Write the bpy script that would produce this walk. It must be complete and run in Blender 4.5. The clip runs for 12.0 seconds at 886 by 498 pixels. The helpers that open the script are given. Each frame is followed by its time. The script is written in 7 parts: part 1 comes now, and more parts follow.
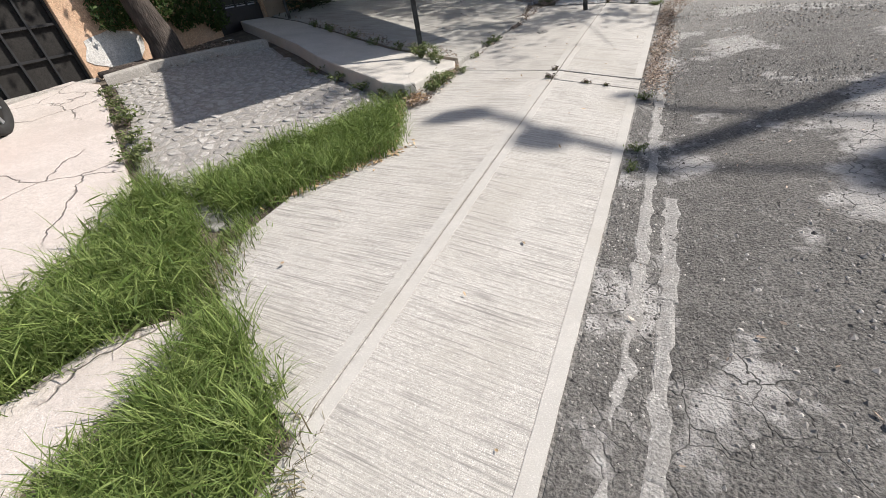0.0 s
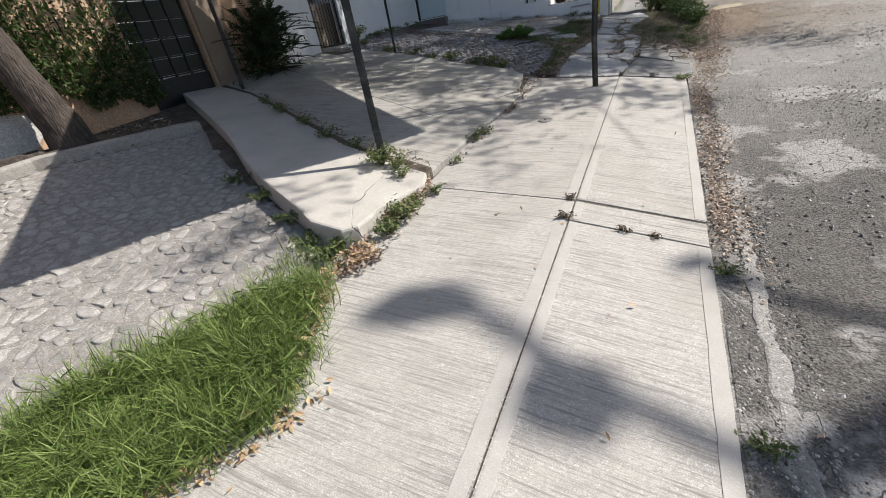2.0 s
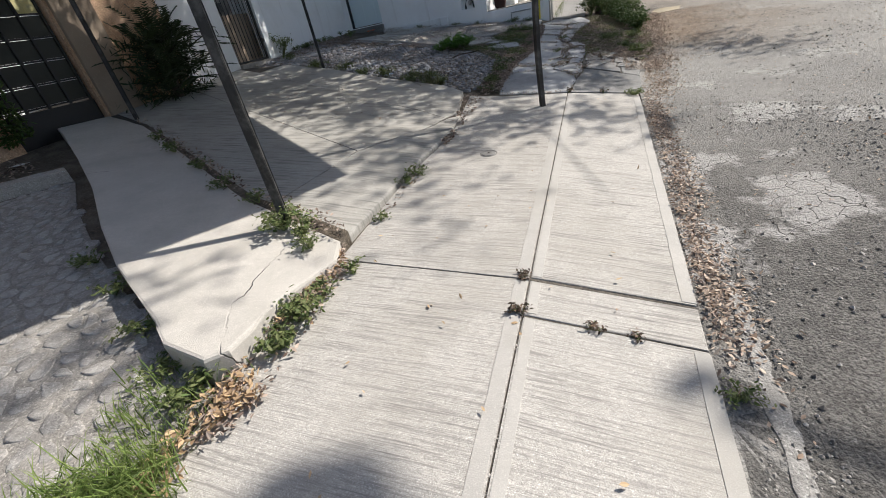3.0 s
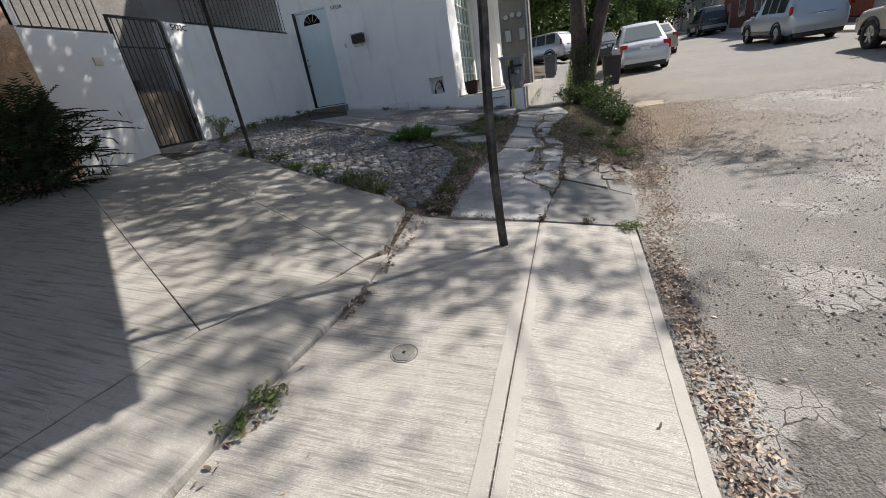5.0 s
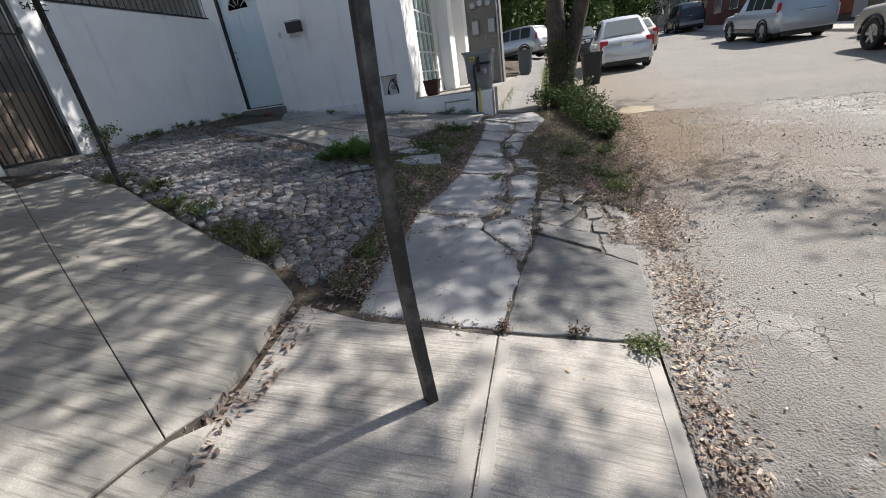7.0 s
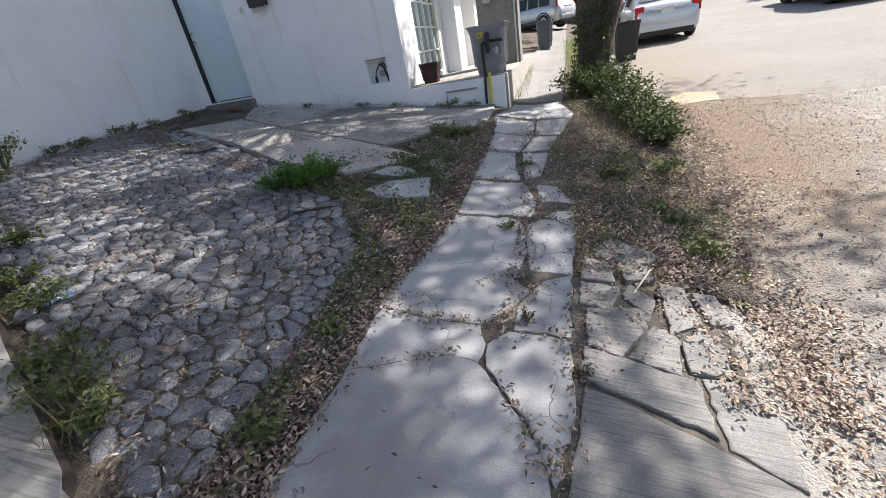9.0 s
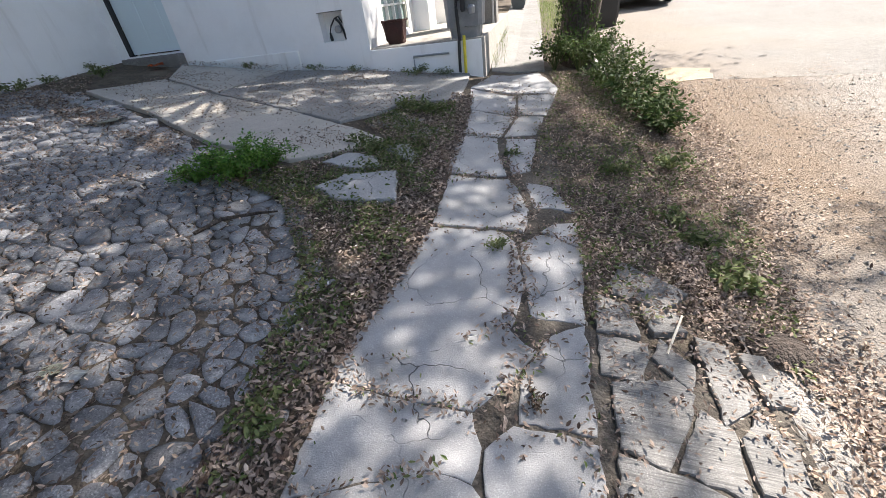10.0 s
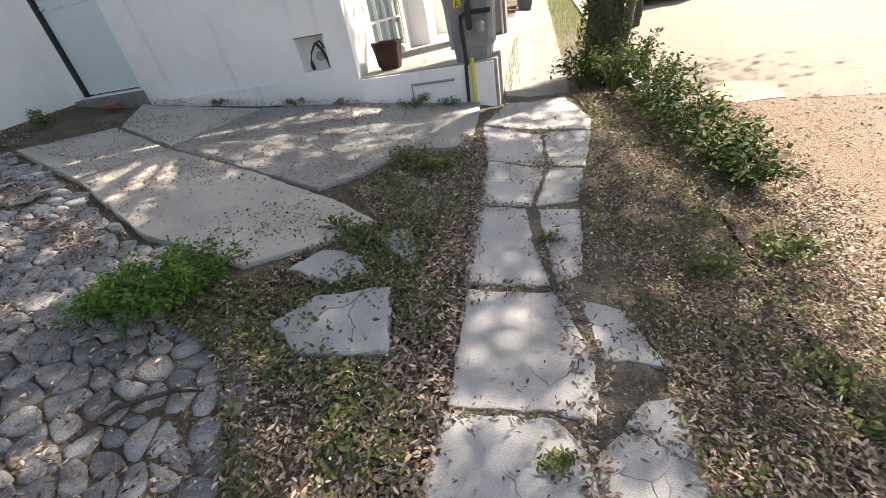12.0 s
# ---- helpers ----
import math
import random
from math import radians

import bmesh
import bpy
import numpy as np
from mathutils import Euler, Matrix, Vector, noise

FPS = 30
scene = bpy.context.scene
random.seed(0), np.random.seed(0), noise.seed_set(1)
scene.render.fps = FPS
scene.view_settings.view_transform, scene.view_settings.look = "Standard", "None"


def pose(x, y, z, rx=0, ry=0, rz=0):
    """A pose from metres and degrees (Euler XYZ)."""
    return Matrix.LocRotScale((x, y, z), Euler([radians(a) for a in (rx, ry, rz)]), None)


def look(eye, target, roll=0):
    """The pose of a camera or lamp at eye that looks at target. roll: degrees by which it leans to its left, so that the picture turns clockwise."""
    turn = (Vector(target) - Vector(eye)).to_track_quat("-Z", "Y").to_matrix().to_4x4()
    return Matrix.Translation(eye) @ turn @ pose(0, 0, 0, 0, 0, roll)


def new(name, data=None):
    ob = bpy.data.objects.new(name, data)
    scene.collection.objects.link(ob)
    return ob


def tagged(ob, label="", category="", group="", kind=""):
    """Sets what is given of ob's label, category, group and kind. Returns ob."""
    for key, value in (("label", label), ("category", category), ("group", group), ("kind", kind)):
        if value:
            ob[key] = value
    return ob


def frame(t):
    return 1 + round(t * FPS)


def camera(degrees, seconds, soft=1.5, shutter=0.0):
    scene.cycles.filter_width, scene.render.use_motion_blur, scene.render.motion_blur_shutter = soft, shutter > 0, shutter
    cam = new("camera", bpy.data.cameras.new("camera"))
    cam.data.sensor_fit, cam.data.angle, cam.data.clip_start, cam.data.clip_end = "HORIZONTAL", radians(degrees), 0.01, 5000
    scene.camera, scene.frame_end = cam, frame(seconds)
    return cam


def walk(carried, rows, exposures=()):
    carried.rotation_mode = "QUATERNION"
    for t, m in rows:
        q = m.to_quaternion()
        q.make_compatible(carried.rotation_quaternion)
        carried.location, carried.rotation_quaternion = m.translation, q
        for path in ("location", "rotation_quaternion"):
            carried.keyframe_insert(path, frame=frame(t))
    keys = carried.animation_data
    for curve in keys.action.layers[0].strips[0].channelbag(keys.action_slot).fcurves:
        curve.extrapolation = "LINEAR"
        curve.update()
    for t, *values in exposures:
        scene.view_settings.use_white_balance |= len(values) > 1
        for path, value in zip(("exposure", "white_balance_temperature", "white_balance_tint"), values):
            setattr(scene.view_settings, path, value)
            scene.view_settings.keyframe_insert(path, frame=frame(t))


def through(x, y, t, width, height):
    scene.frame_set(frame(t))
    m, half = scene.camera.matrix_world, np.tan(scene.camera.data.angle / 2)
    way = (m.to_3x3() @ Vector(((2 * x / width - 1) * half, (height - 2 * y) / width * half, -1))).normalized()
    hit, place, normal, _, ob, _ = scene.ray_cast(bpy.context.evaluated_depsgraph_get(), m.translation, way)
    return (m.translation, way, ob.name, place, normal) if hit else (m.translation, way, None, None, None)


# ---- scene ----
cam = camera(94.8, 12.0, soft=0.5)
PATH = [
    (0, (-0.033, 0.022, 1.474), (-0.769, 1.382, 0.206), -6.0),
    (0.5, (-0.136, 0.456, 1.514), (-0.727, 1.92, 0.287), -5.1),
    (1, (-0.288, 0.967, 1.53), (-1.134, 2.295, 0.297), -5.4),
    (1.5, (-0.515, 1.442, 1.521), (-1.367, 2.816, 0.343), -4.2),
    (2, (-0.62, 1.919, 1.536), (-1.373, 3.381, 0.398), -5.7),
    (2.5, (-0.66, 2.386, 1.539), (-1.318, 3.874, 0.377), -5.8),
    (3, (-0.735, 2.86, 1.545), (-1.315, 4.394, 0.399), -6.1),
    (3.5, (-0.74, 3.352, 1.552), (-1.312, 4.938, 0.477), -5.7),
    (3.7, (-0.708, 3.546, 1.58), (-1.288, 5.153, 0.541), -5.7),
    (5.3, (-0.756, 5.094, 1.575), (-1.258, 6.809, 0.676), -2.2),
    (5.5, (-0.757, 5.301, 1.56), (-1.226, 7.021, 0.654), -2.1),
    (6, (-0.788, 5.698, 1.56), (-1.256, 7.404, 0.626), -2.8),
    (6.5, (-0.751, 6.082, 1.572), (-1.259, 7.764, 0.618), -3.2),
    (7, (-0.776, 6.532, 1.552), (-1.208, 8.248, 0.621), -2.1),
    (7.2, (-0.785, 6.716, 1.567), (-1.226, 8.434, 0.642), -3.0),
    (8.8, (-0.948, 8.128, 1.528), (-1.407, 9.792, 0.517), -3.4),
    (9, (-0.958, 8.288, 1.526), (-1.454, 9.933, 0.503), -3.8),
    (9.5, (-1.025, 8.654, 1.524), (-1.489, 10.257, 0.422), -2.6),
    (10, (-1.204, 9.001, 1.492), (-1.507, 10.59, 0.317), -0.3),
    (10.5, (-1.332, 9.255, 1.522), (-1.695, 10.886, 0.423), -2.6),
    (11, (-1.349, 9.582, 1.548), (-1.762, 11.206, 0.457), -5.1),
    (11.5, (-1.384, 9.945, 1.55), (-1.736, 11.576, 0.446), -4.8),
    (12, (-1.457, 10.229, 1.564), (-1.801, 11.805, 0.382), -3.5),
]
# the path was paced on sloping ground; this turns it upright
UPRIGHT = Vector((-0.123, 0.0535, 0.991)).normalized().rotation_difference(Vector((0, 0, 1))).to_matrix().to_4x4()
EXPOSURES = [(0, .40, 6500, 10), (3, .38, 6500, 9), (5.5, .42, 6650, 10), (7, .55, 6550, 10), (9, 1.15, 6550, 11), (10.5, 1.53, 6950, 12), (12, 1.66, 7700, 13)]
walk(cam, [(t, UPRIGHT @ look(eye, target, roll)) for t, eye, target, roll in PATH], EXPOSURES)

# ---------------------------------------------------------------- sky and sun
SUN_AZ, SUN_EL = 49.7, 45.5   # degrees from +y towards +x, degrees up
SUN_DIR = Vector((math.sin(radians(SUN_AZ)) * math.cos(radians(SUN_EL)), math.cos(radians(SUN_AZ)) * math.cos(radians(SUN_EL)), math.sin(radians(SUN_EL))))
world = bpy.data.worlds.new("world")
scene.world = world
world.use_nodes = True
wn = world.node_tree
sky = wn.nodes.new("ShaderNodeTexSky")
sky.sky_type, sky.sun_disc = "NISHITA", False
sky.sun_elevation, sky.sun_rotation = radians(SUN_EL), radians(SUN_AZ)
sky.air_density, sky.dust_density = 1.0, 1.5
wn.nodes["Background"].inputs["Strength"].default_value = 0.104
wn.links.new(sky.outputs["Color"], wn.nodes["Background"].inputs["Color"])
sun = new("sun", bpy.data.lights.new("sun", "SUN"))
sun.data.energy, sun.data.angle, sun.data.color = 5.0, radians(0.55), (1.0, 0.95, 0.89)
sun.matrix_world = look(SUN_DIR * 30, (0, 0, 0))

# ---------------------------------------------------------------- materials
def surface(name, c1, c2, scale=8.0, rough=0.85, bump=0.3, grain=120.0, stain=None, stain_scale=0.9, stain_amount=0.5,
            stretch=(1, 1, 1), turn=0.0, metal=0.0, vary=0.0, spec=0.4, depth=0.01, streak=None, speck=1.0, stain_edge=(0.46, 0.66), drips=None):
    """Two-scale noise colour, optional third stain colour, bump of the grain, slight change from piece to piece."""
    m = bpy.data.materials.new(name)
    m.use_nodes = True
    nt = m.node_tree
    N, L = nt.nodes, nt.links
    bsdf = N["Principled BSDF"]
    bsdf.inputs["Roughness"].default_value, bsdf.inputs["Metallic"].default_value = rough, metal
    bsdf.inputs["Specular IOR Level"].default_value = spec
    co = N.new("ShaderNodeTexCoord")
    mp = N.new("ShaderNodeMapping")
    mp.inputs["Scale"].default_value = stretch
    mp.inputs["Rotation"].default_value[2] = radians(turn)
    L.new(co.outputs["Object"], mp.inputs["Vector"])
    info = N.new("ShaderNodeObjectInfo")
    add = N.new("ShaderNodeVectorMath")
    add.operation = "ADD"
    sc = N.new("ShaderNodeVectorMath")
    sc.operation = "SCALE"
    sc.inputs["Scale"].default_value = 37.0
    comb = N.new("ShaderNodeCombineXYZ")
    for k in range(3):
        L.new(info.outputs["Random"], comb.inputs[k])
    L.new(comb.outputs[0], sc.inputs[0])
    L.new(mp.outputs[0], add.inputs[0])
    L.new(sc.outputs[0], add.inputs[1])

    def noise_node(s, detail, r=0.6, vec=None):
        n = N.new("ShaderNodeTexNoise")
        n.inputs["Scale"].default_value, n.inputs["Detail"].default_value, n.inputs["Roughness"].default_value = s, detail, r
        L.new((vec or add.outputs[0]), n.inputs["Vector"])
        return n

    def ramp(src, lo, hi):
        r = N.new("ShaderNodeMapRange")
        r.inputs["From Min"].default_value, r.inputs["From Max"].default_value = lo, hi
        L.new(src, r.inputs["Value"])
        return r.outputs[0]

    def mix(f, a, b, mode="MIX"):
        x = N.new("ShaderNodeMix")
        x.data_type, x.blend_type = "RGBA", mode
        for key, v in ((0, f), (6, a), (7, b)):
            if hasattr(v, "is_output"):
                L.new(v, x.inputs[key])
            else:
                x.inputs[key].default_value = v if key == 0 else (*v, 1)
        return x.outputs[2]

    base = mix(ramp(noise_node(scale, 6).outputs[0], 0.32, 0.68), c1, c2)
    fine = noise_node(grain, 3)
    base = mix(ramp(noise_node(grain / 5, 5, 0.7).outputs[0], 0.40, 0.85), base, tuple((1 - 0.5 * speck) * c for c in c1))
    base = mix(ramp(fine.outputs[0], 0.42, 0.80), base, tuple((1 - 0.68 * speck) * c for c in c1))
    base = mix(ramp(noise_node(grain * 0.8, 2, 0.5).outputs[0], 0.56, 0.80), base, tuple(min(0.85, (1 + 0.6 * speck) * c) for c in c1))
    if stain:
        k = N.new("ShaderNodeMath")
        k.operation = "MULTIPLY"
        k.inputs[1].default_value = stain_amount
        L.new(ramp(noise_node(stain_scale, 5, 0.65, co.outputs["Object"]).outputs[0], *stain_edge), k.inputs[0])
        base = mix(k.outputs[0], base, stain)
    if drips:
        mp3 = N.new("ShaderNodeMapping")
        mp3.inputs["Scale"].default_value = (5.0, 5.0, 0.45)
        L.new(co.outputs["Object"], mp3.inputs["Vector"])
        k = N.new("ShaderNodeMath")
        k.operation = "MULTIPLY"
        k.inputs[1].default_value = 0.55
        L.new(ramp(noise_node(1.0, 6, 0.6, mp3.outputs[0]).outputs[0], 0.58, 0.78), k.inputs[0])
        base = mix(k.outputs[0], base, drips)
    if vary:
        v = N.new("ShaderNodeMapRange")
        v.inputs["To Min"].default_value, v.inputs["To Max"].default_value = 1 - vary, 1 + vary
        L.new(info.outputs["Random"], v.inputs["Value"])
        hs = N.new("ShaderNodeHueSaturation")
        L.new(v.outputs[0], hs.inputs["Value"])
        L.new(base, hs.inputs["Color"])
        base = hs.outputs[0]
    L.new(base, bsdf.inputs["Base Color"])
    if bump:
        b = N.new("ShaderNodeBump")
        b.inputs["Strength"].default_value, b.inputs["Distance"].default_value = bump, depth
        if streak:
            mp2 = N.new("ShaderNodeMapping")
            mp2.inputs["Scale"].default_value = streak
            mp2.inputs["Rotation"].default_value[2] = radians(turn)
            L.new(co.outputs["Object"], mp2.inputs["Vector"])
            st = noise_node(1.0, 4, 0.7, mp2.outputs[0])
            L.new(st.outputs[0], b.inputs["Height"])
            k = N.new("ShaderNodeMath")
            k.operation = "MULTIPLY"
            L.new(ramp(st.outputs[0], 0.50, 0.64), k.inputs[0])
            L.new(ramp(noise_node(2.2, 4, 0.6, co.outputs["Object"]).outputs[0], 0.22, 0.60), k.inputs[1])
            base2 = mix(k.outputs[0], base, tuple(0.42 * c for c in c1))
            L.new(base2, bsdf.inputs["Base Color"])
        else:
            L.new(fine.outputs[0], b.inputs["Height"])
        L.new(b.outputs[0], bsdf.inputs["Normal"])
    return m


def plain(name, c, rough=0.5, metal=0.0, spec=0.5, emit=None):
    m = surface(name, c, tuple(0.86 * k for k in c), 14.0, rough, 0.05, 200.0, metal=metal, spec=spec, depth=0.002, speck=0.08)
    return m


def leafy(name, c1, c2, rough=0.55, through=0.3):
    """Leaves: colour changes from leaf to leaf, some light passes."""
    m = bpy.data.materials.new(name)
    m.use_nodes = True
    nt = m.node_tree
    N, L = nt.nodes, nt.links
    bsdf = N["Principled BSDF"]
    geo = N.new("ShaderNodeNewGeometry")
    x = N.new("ShaderNodeMix")
    x.data_type = "RGBA"
    x.inputs[6].default_value, x.inputs[7].default_value = (*c1, 1), (*c2, 1)
    L.new(geo.outputs["Random Per Island"], x.inputs[0])
    hs = N.new("ShaderNodeHueSaturation")
    wn_ = N.new("ShaderNodeTexWhiteNoise")
    wn_.noise_dimensions = "1D"
    L.new(geo.outputs["Random Per Island"], wn_.inputs["W"])
    mr = N.new("ShaderNodeMapRange")
    mr.inputs["To Min"].default_value, mr.inputs["To Max"].default_value = 0.65, 1.35
    L.new(wn_.outputs["Value"], mr.inputs["Value"])
    L.new(mr.outputs[0], hs.inputs["Value"])
    L.new(x.outputs[2], hs.inputs["Color"])
    L.new(hs.outputs[0], bsdf.inputs["Base Color"])
    bsdf.inputs["Roughness"].default_value = rough
    bsdf.inputs["Specular IOR Level"].default_value = 0.22
    if through:
        tr = N.new("ShaderNodeBsdfTranslucent")
        L.new(hs.outputs[0], tr.inputs["Color"])
        ms = N.new("ShaderNodeMixShader")
        ms.inputs[0].default_value = through
        L.new(bsdf.outputs[0], ms.inputs[1])
        L.new(tr.outputs[0], ms.inputs[2])
        L.new(ms.outputs[0], N["Material Output"].inputs["Surface"])
    return m


def glassy(name, tint=(0.02, 0.025, 0.03), rough=0.05):
    m = plain(name, tint, rough)
    return m


M_WALK = surface("broomed concrete", (0.56, 0.525, 0.48), (0.47, 0.44, 0.40), 5.0, 0.9, 0.5, 220, (0.36, 0.335, 0.295), 1.3, 0.6, turn=-8, streak=(3.0, 78.0, 1.0), depth=0.014)
M_GUT = surface("eroded gutter concrete", (0.40, 0.382, 0.355), (0.31, 0.296, 0.275), 7.0, 0.95, 0.7, 90, (0.24, 0.225, 0.205), 4.0, 0.7, depth=0.015)
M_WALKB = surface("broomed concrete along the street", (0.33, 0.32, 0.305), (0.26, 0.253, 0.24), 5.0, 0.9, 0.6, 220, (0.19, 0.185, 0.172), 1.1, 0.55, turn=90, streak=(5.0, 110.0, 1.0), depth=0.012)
M_EDGE = surface("trowelled concrete", (0.47, 0.445, 0.408), (0.39, 0.37, 0.34), 6.0, 0.85, 0.25, 200, (0.37, 0.345, 0.305), 2.6, 0.6, speck=0.35)
M_OLD = surface("old grey concrete", (0.44, 0.44, 0.44), (0.35, 0.35, 0.352), 3.0, 0.9, 0.5, 190, (0.24, 0.238, 0.235), 1.6, 0.7, vary=0.06, depth=0.008, speck=0.45)
M_DRIVE = surface("driveway concrete", (0.45, 0.43, 0.39), (0.37, 0.35, 0.315), 3.0, 0.88, 0.3, 160, (0.26, 0.245, 0.22), 0.8, 0.6, turn=28, streak=(2.0, 40.0, 1.0), depth=0.004, speck=0.5)
M_SLAB = surface("slab concrete", (0.55, 0.515, 0.465), (0.46, 0.43, 0.385), 3.0, 0.88, 0.3, 180, (0.34, 0.32, 0.285), 1.6, 0.5, speck=0.5)
M_PINK = surface("pinkish concrete", (0.68, 0.60, 0.54), (0.60, 0.53, 0.475), 2.5, 0.88, 0.3, 180, (0.40, 0.35, 0.31), 1.2, 0.5)
M_RAMP = surface("dark concrete", (0.36, 0.355, 0.345), (0.44, 0.43, 0.415), 4.0, 0.9, 0.4, 160, (0.21, 0.205, 0.20), 1.1, 0.6)
M_ASPH = surface("worn asphalt", (0.155, 0.145, 0.132), (0.215, 0.202, 0.185), 4.0, 0.92, 0.8, 75, (0.43, 0.41, 0.385), 0.95, 0.8, depth=0.03, stain_edge=(0.53, 0.58), speck=1.25)
M_ASPH2 = surface("pale dusty asphalt", (0.30, 0.285, 0.262), (0.25, 0.237, 0.218), 2.0, 0.92, 0.8, 95, (0.29, 0.268, 0.238), 0.4, 0.6, depth=0.012)
M_ASPH3 = surface("brown leaf-stained asphalt", (0.26, 0.225, 0.185), (0.20, 0.175, 0.145), 3.0, 0.92, 0.9, 90, (0.34, 0.305, 0.26), 0.8, 0.6, depth=0.014)


def cracked(m, scale, width, mask_scale, lo, hi, dark):
    """Adds a net of fine cracks, in patches, to a surface."""
    nt = m.node_tree
    N, L = nt.nodes, nt.links
    bsdf = N["Principled BSDF"]
    co = N.new("ShaderNodeTexCoord")
    wob = N.new("ShaderNodeTexNoise")
    wob.inputs["Scale"].default_value, wob.inputs["Detail"].default_value = 5.0, 4
    L.new(co.outputs["Object"], wob.inputs["Vector"])
    add = N.new("ShaderNodeMix")
    add.data_type, add.blend_type = "RGBA", "LINEAR_LIGHT"
    add.inputs[0].default_value = 0.09
    L.new(co.outputs["Object"], add.inputs[6])
    L.new(wob.outputs["Color"], add.inputs[7])
    vor = N.new("ShaderNodeTexVoronoi")
    vor.feature = "DISTANCE_TO_EDGE"
    vor.inputs["Scale"].default_value = scale
    L.new(add.outputs[2], vor.inputs["Vector"])
    near = N.new("ShaderNodeMapRange")
    near.inputs["From Min"].default_value, near.inputs["From Max"].default_value = width, 0.0
    L.new(vor.outputs["Distance"], near.inputs["Value"])
    msk = N.new("ShaderNodeTexNoise")
    msk.inputs["Scale"].default_value, msk.inputs["Detail"].default_value = mask_scale, 3
    L.new(co.outputs["Object"], msk.inputs["Vector"])
    mr = N.new("ShaderNodeMapRange")
    mr.inputs["From Min"].default_value, mr.inputs["From Max"].default_value = lo, hi
    L.new(msk.outputs[0], mr.inputs["Value"])
    mul = N.new("ShaderNodeMath")
    mul.operation = "MULTIPLY"
    L.new(near.outputs[0], mul.inputs[0])
    L.new(mr.outputs[0], mul.inputs[1])
    x = N.new("ShaderNodeMix")
    x.data_type = "RGBA"
    x.inputs[7].default_value = (*dark, 1)
    old = bsdf.inputs["Base Color"].links[0].from_socket
    L.new(mul.outputs[0], x.inputs[0])
    L.new(old, x.inputs[6])
    L.new(x.outputs[2], bsdf.inputs["Base Color"])
    b = N.new("ShaderNodeBump")
    b.invert = True
    b.inputs["Strength"].default_value, b.inputs["Distance"].default_value = 0.8, 0.015
    L.new(mul.outputs[0], b.inputs["Height"])
    if bsdf.inputs["Normal"].links:
        L.new(bsdf.inputs["Normal"].links[0].from_socket, b.inputs["Normal"])
    L.new(b.outputs[0], bsdf.inputs["Normal"])


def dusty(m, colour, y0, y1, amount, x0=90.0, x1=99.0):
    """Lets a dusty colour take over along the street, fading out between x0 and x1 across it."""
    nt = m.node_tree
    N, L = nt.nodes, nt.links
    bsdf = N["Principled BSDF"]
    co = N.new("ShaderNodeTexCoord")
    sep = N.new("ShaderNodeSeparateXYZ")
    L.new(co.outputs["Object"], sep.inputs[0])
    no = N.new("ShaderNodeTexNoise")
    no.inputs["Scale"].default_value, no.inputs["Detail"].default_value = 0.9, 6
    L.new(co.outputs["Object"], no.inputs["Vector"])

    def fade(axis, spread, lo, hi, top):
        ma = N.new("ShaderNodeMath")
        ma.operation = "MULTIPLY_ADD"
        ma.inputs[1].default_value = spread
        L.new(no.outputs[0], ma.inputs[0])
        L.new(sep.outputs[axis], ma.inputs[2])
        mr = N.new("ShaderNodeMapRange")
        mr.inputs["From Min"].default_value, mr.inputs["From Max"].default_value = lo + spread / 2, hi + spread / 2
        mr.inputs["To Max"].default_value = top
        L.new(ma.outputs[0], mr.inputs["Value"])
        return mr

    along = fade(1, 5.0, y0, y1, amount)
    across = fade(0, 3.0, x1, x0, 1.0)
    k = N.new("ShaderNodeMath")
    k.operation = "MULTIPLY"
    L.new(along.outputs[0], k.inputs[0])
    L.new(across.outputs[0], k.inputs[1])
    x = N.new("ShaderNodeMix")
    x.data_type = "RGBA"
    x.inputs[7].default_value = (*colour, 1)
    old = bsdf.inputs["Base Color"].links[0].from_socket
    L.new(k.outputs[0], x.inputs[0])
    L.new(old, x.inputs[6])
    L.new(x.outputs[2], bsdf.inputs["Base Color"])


dusty(M_ASPH, (0.42, 0.40, 0.365), 5.5, 9.0, 0.62)
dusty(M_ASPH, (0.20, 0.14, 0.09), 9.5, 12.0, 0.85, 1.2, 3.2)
dusty(M_ASPH2, (0.25, 0.20, 0.15), 13.0, 15.0, 0.5, 1.2, 3.0)
cracked(M_ASPH, 6.0, 0.02, 0.95, 0.50, 0.58, (0.10, 0.095, 0.088))
cracked(M_PINK, 1.0, 0.009, 0.5, 0.47, 0.54, (0.16, 0.14, 0.12))
cracked(M_OLD, 2.6, 0.007, 1.2, 0.5, 0.6, (0.10, 0.095, 0.09))
cracked(M_SLAB, 0.8, 0.005, 0.7, 0.55, 0.6, (0.14, 0.13, 0.12))
M_EARTH = surface("dry earth", (0.135, 0.108, 0.08), (0.09, 0.073, 0.056), 6.0, 0.95, 1.0, 45, (0.21, 0.175, 0.135), 3.2, 0.6, depth=0.02)
M_JOINT = surface("joint dirt", (0.075, 0.065, 0.055), (0.12, 0.10, 0.08), 20.0, 0.95, 0.6, 90)
M_GREYDIRT = surface("grey gutter dirt", (0.25, 0.235, 0.215), (0.15, 0.138, 0.122), 7.0, 0.95, 1.0, 50, (0.36, 0.345, 0.32), 3.0, 0.6, depth=0.03)
M_GROOVE = surface("dusty joint", (0.13, 0.112, 0.092), (0.075, 0.065, 0.054), 9.0, 0.95, 0.8, 70, (0.19, 0.168, 0.14), 3.0, 0.6, depth=0.015)
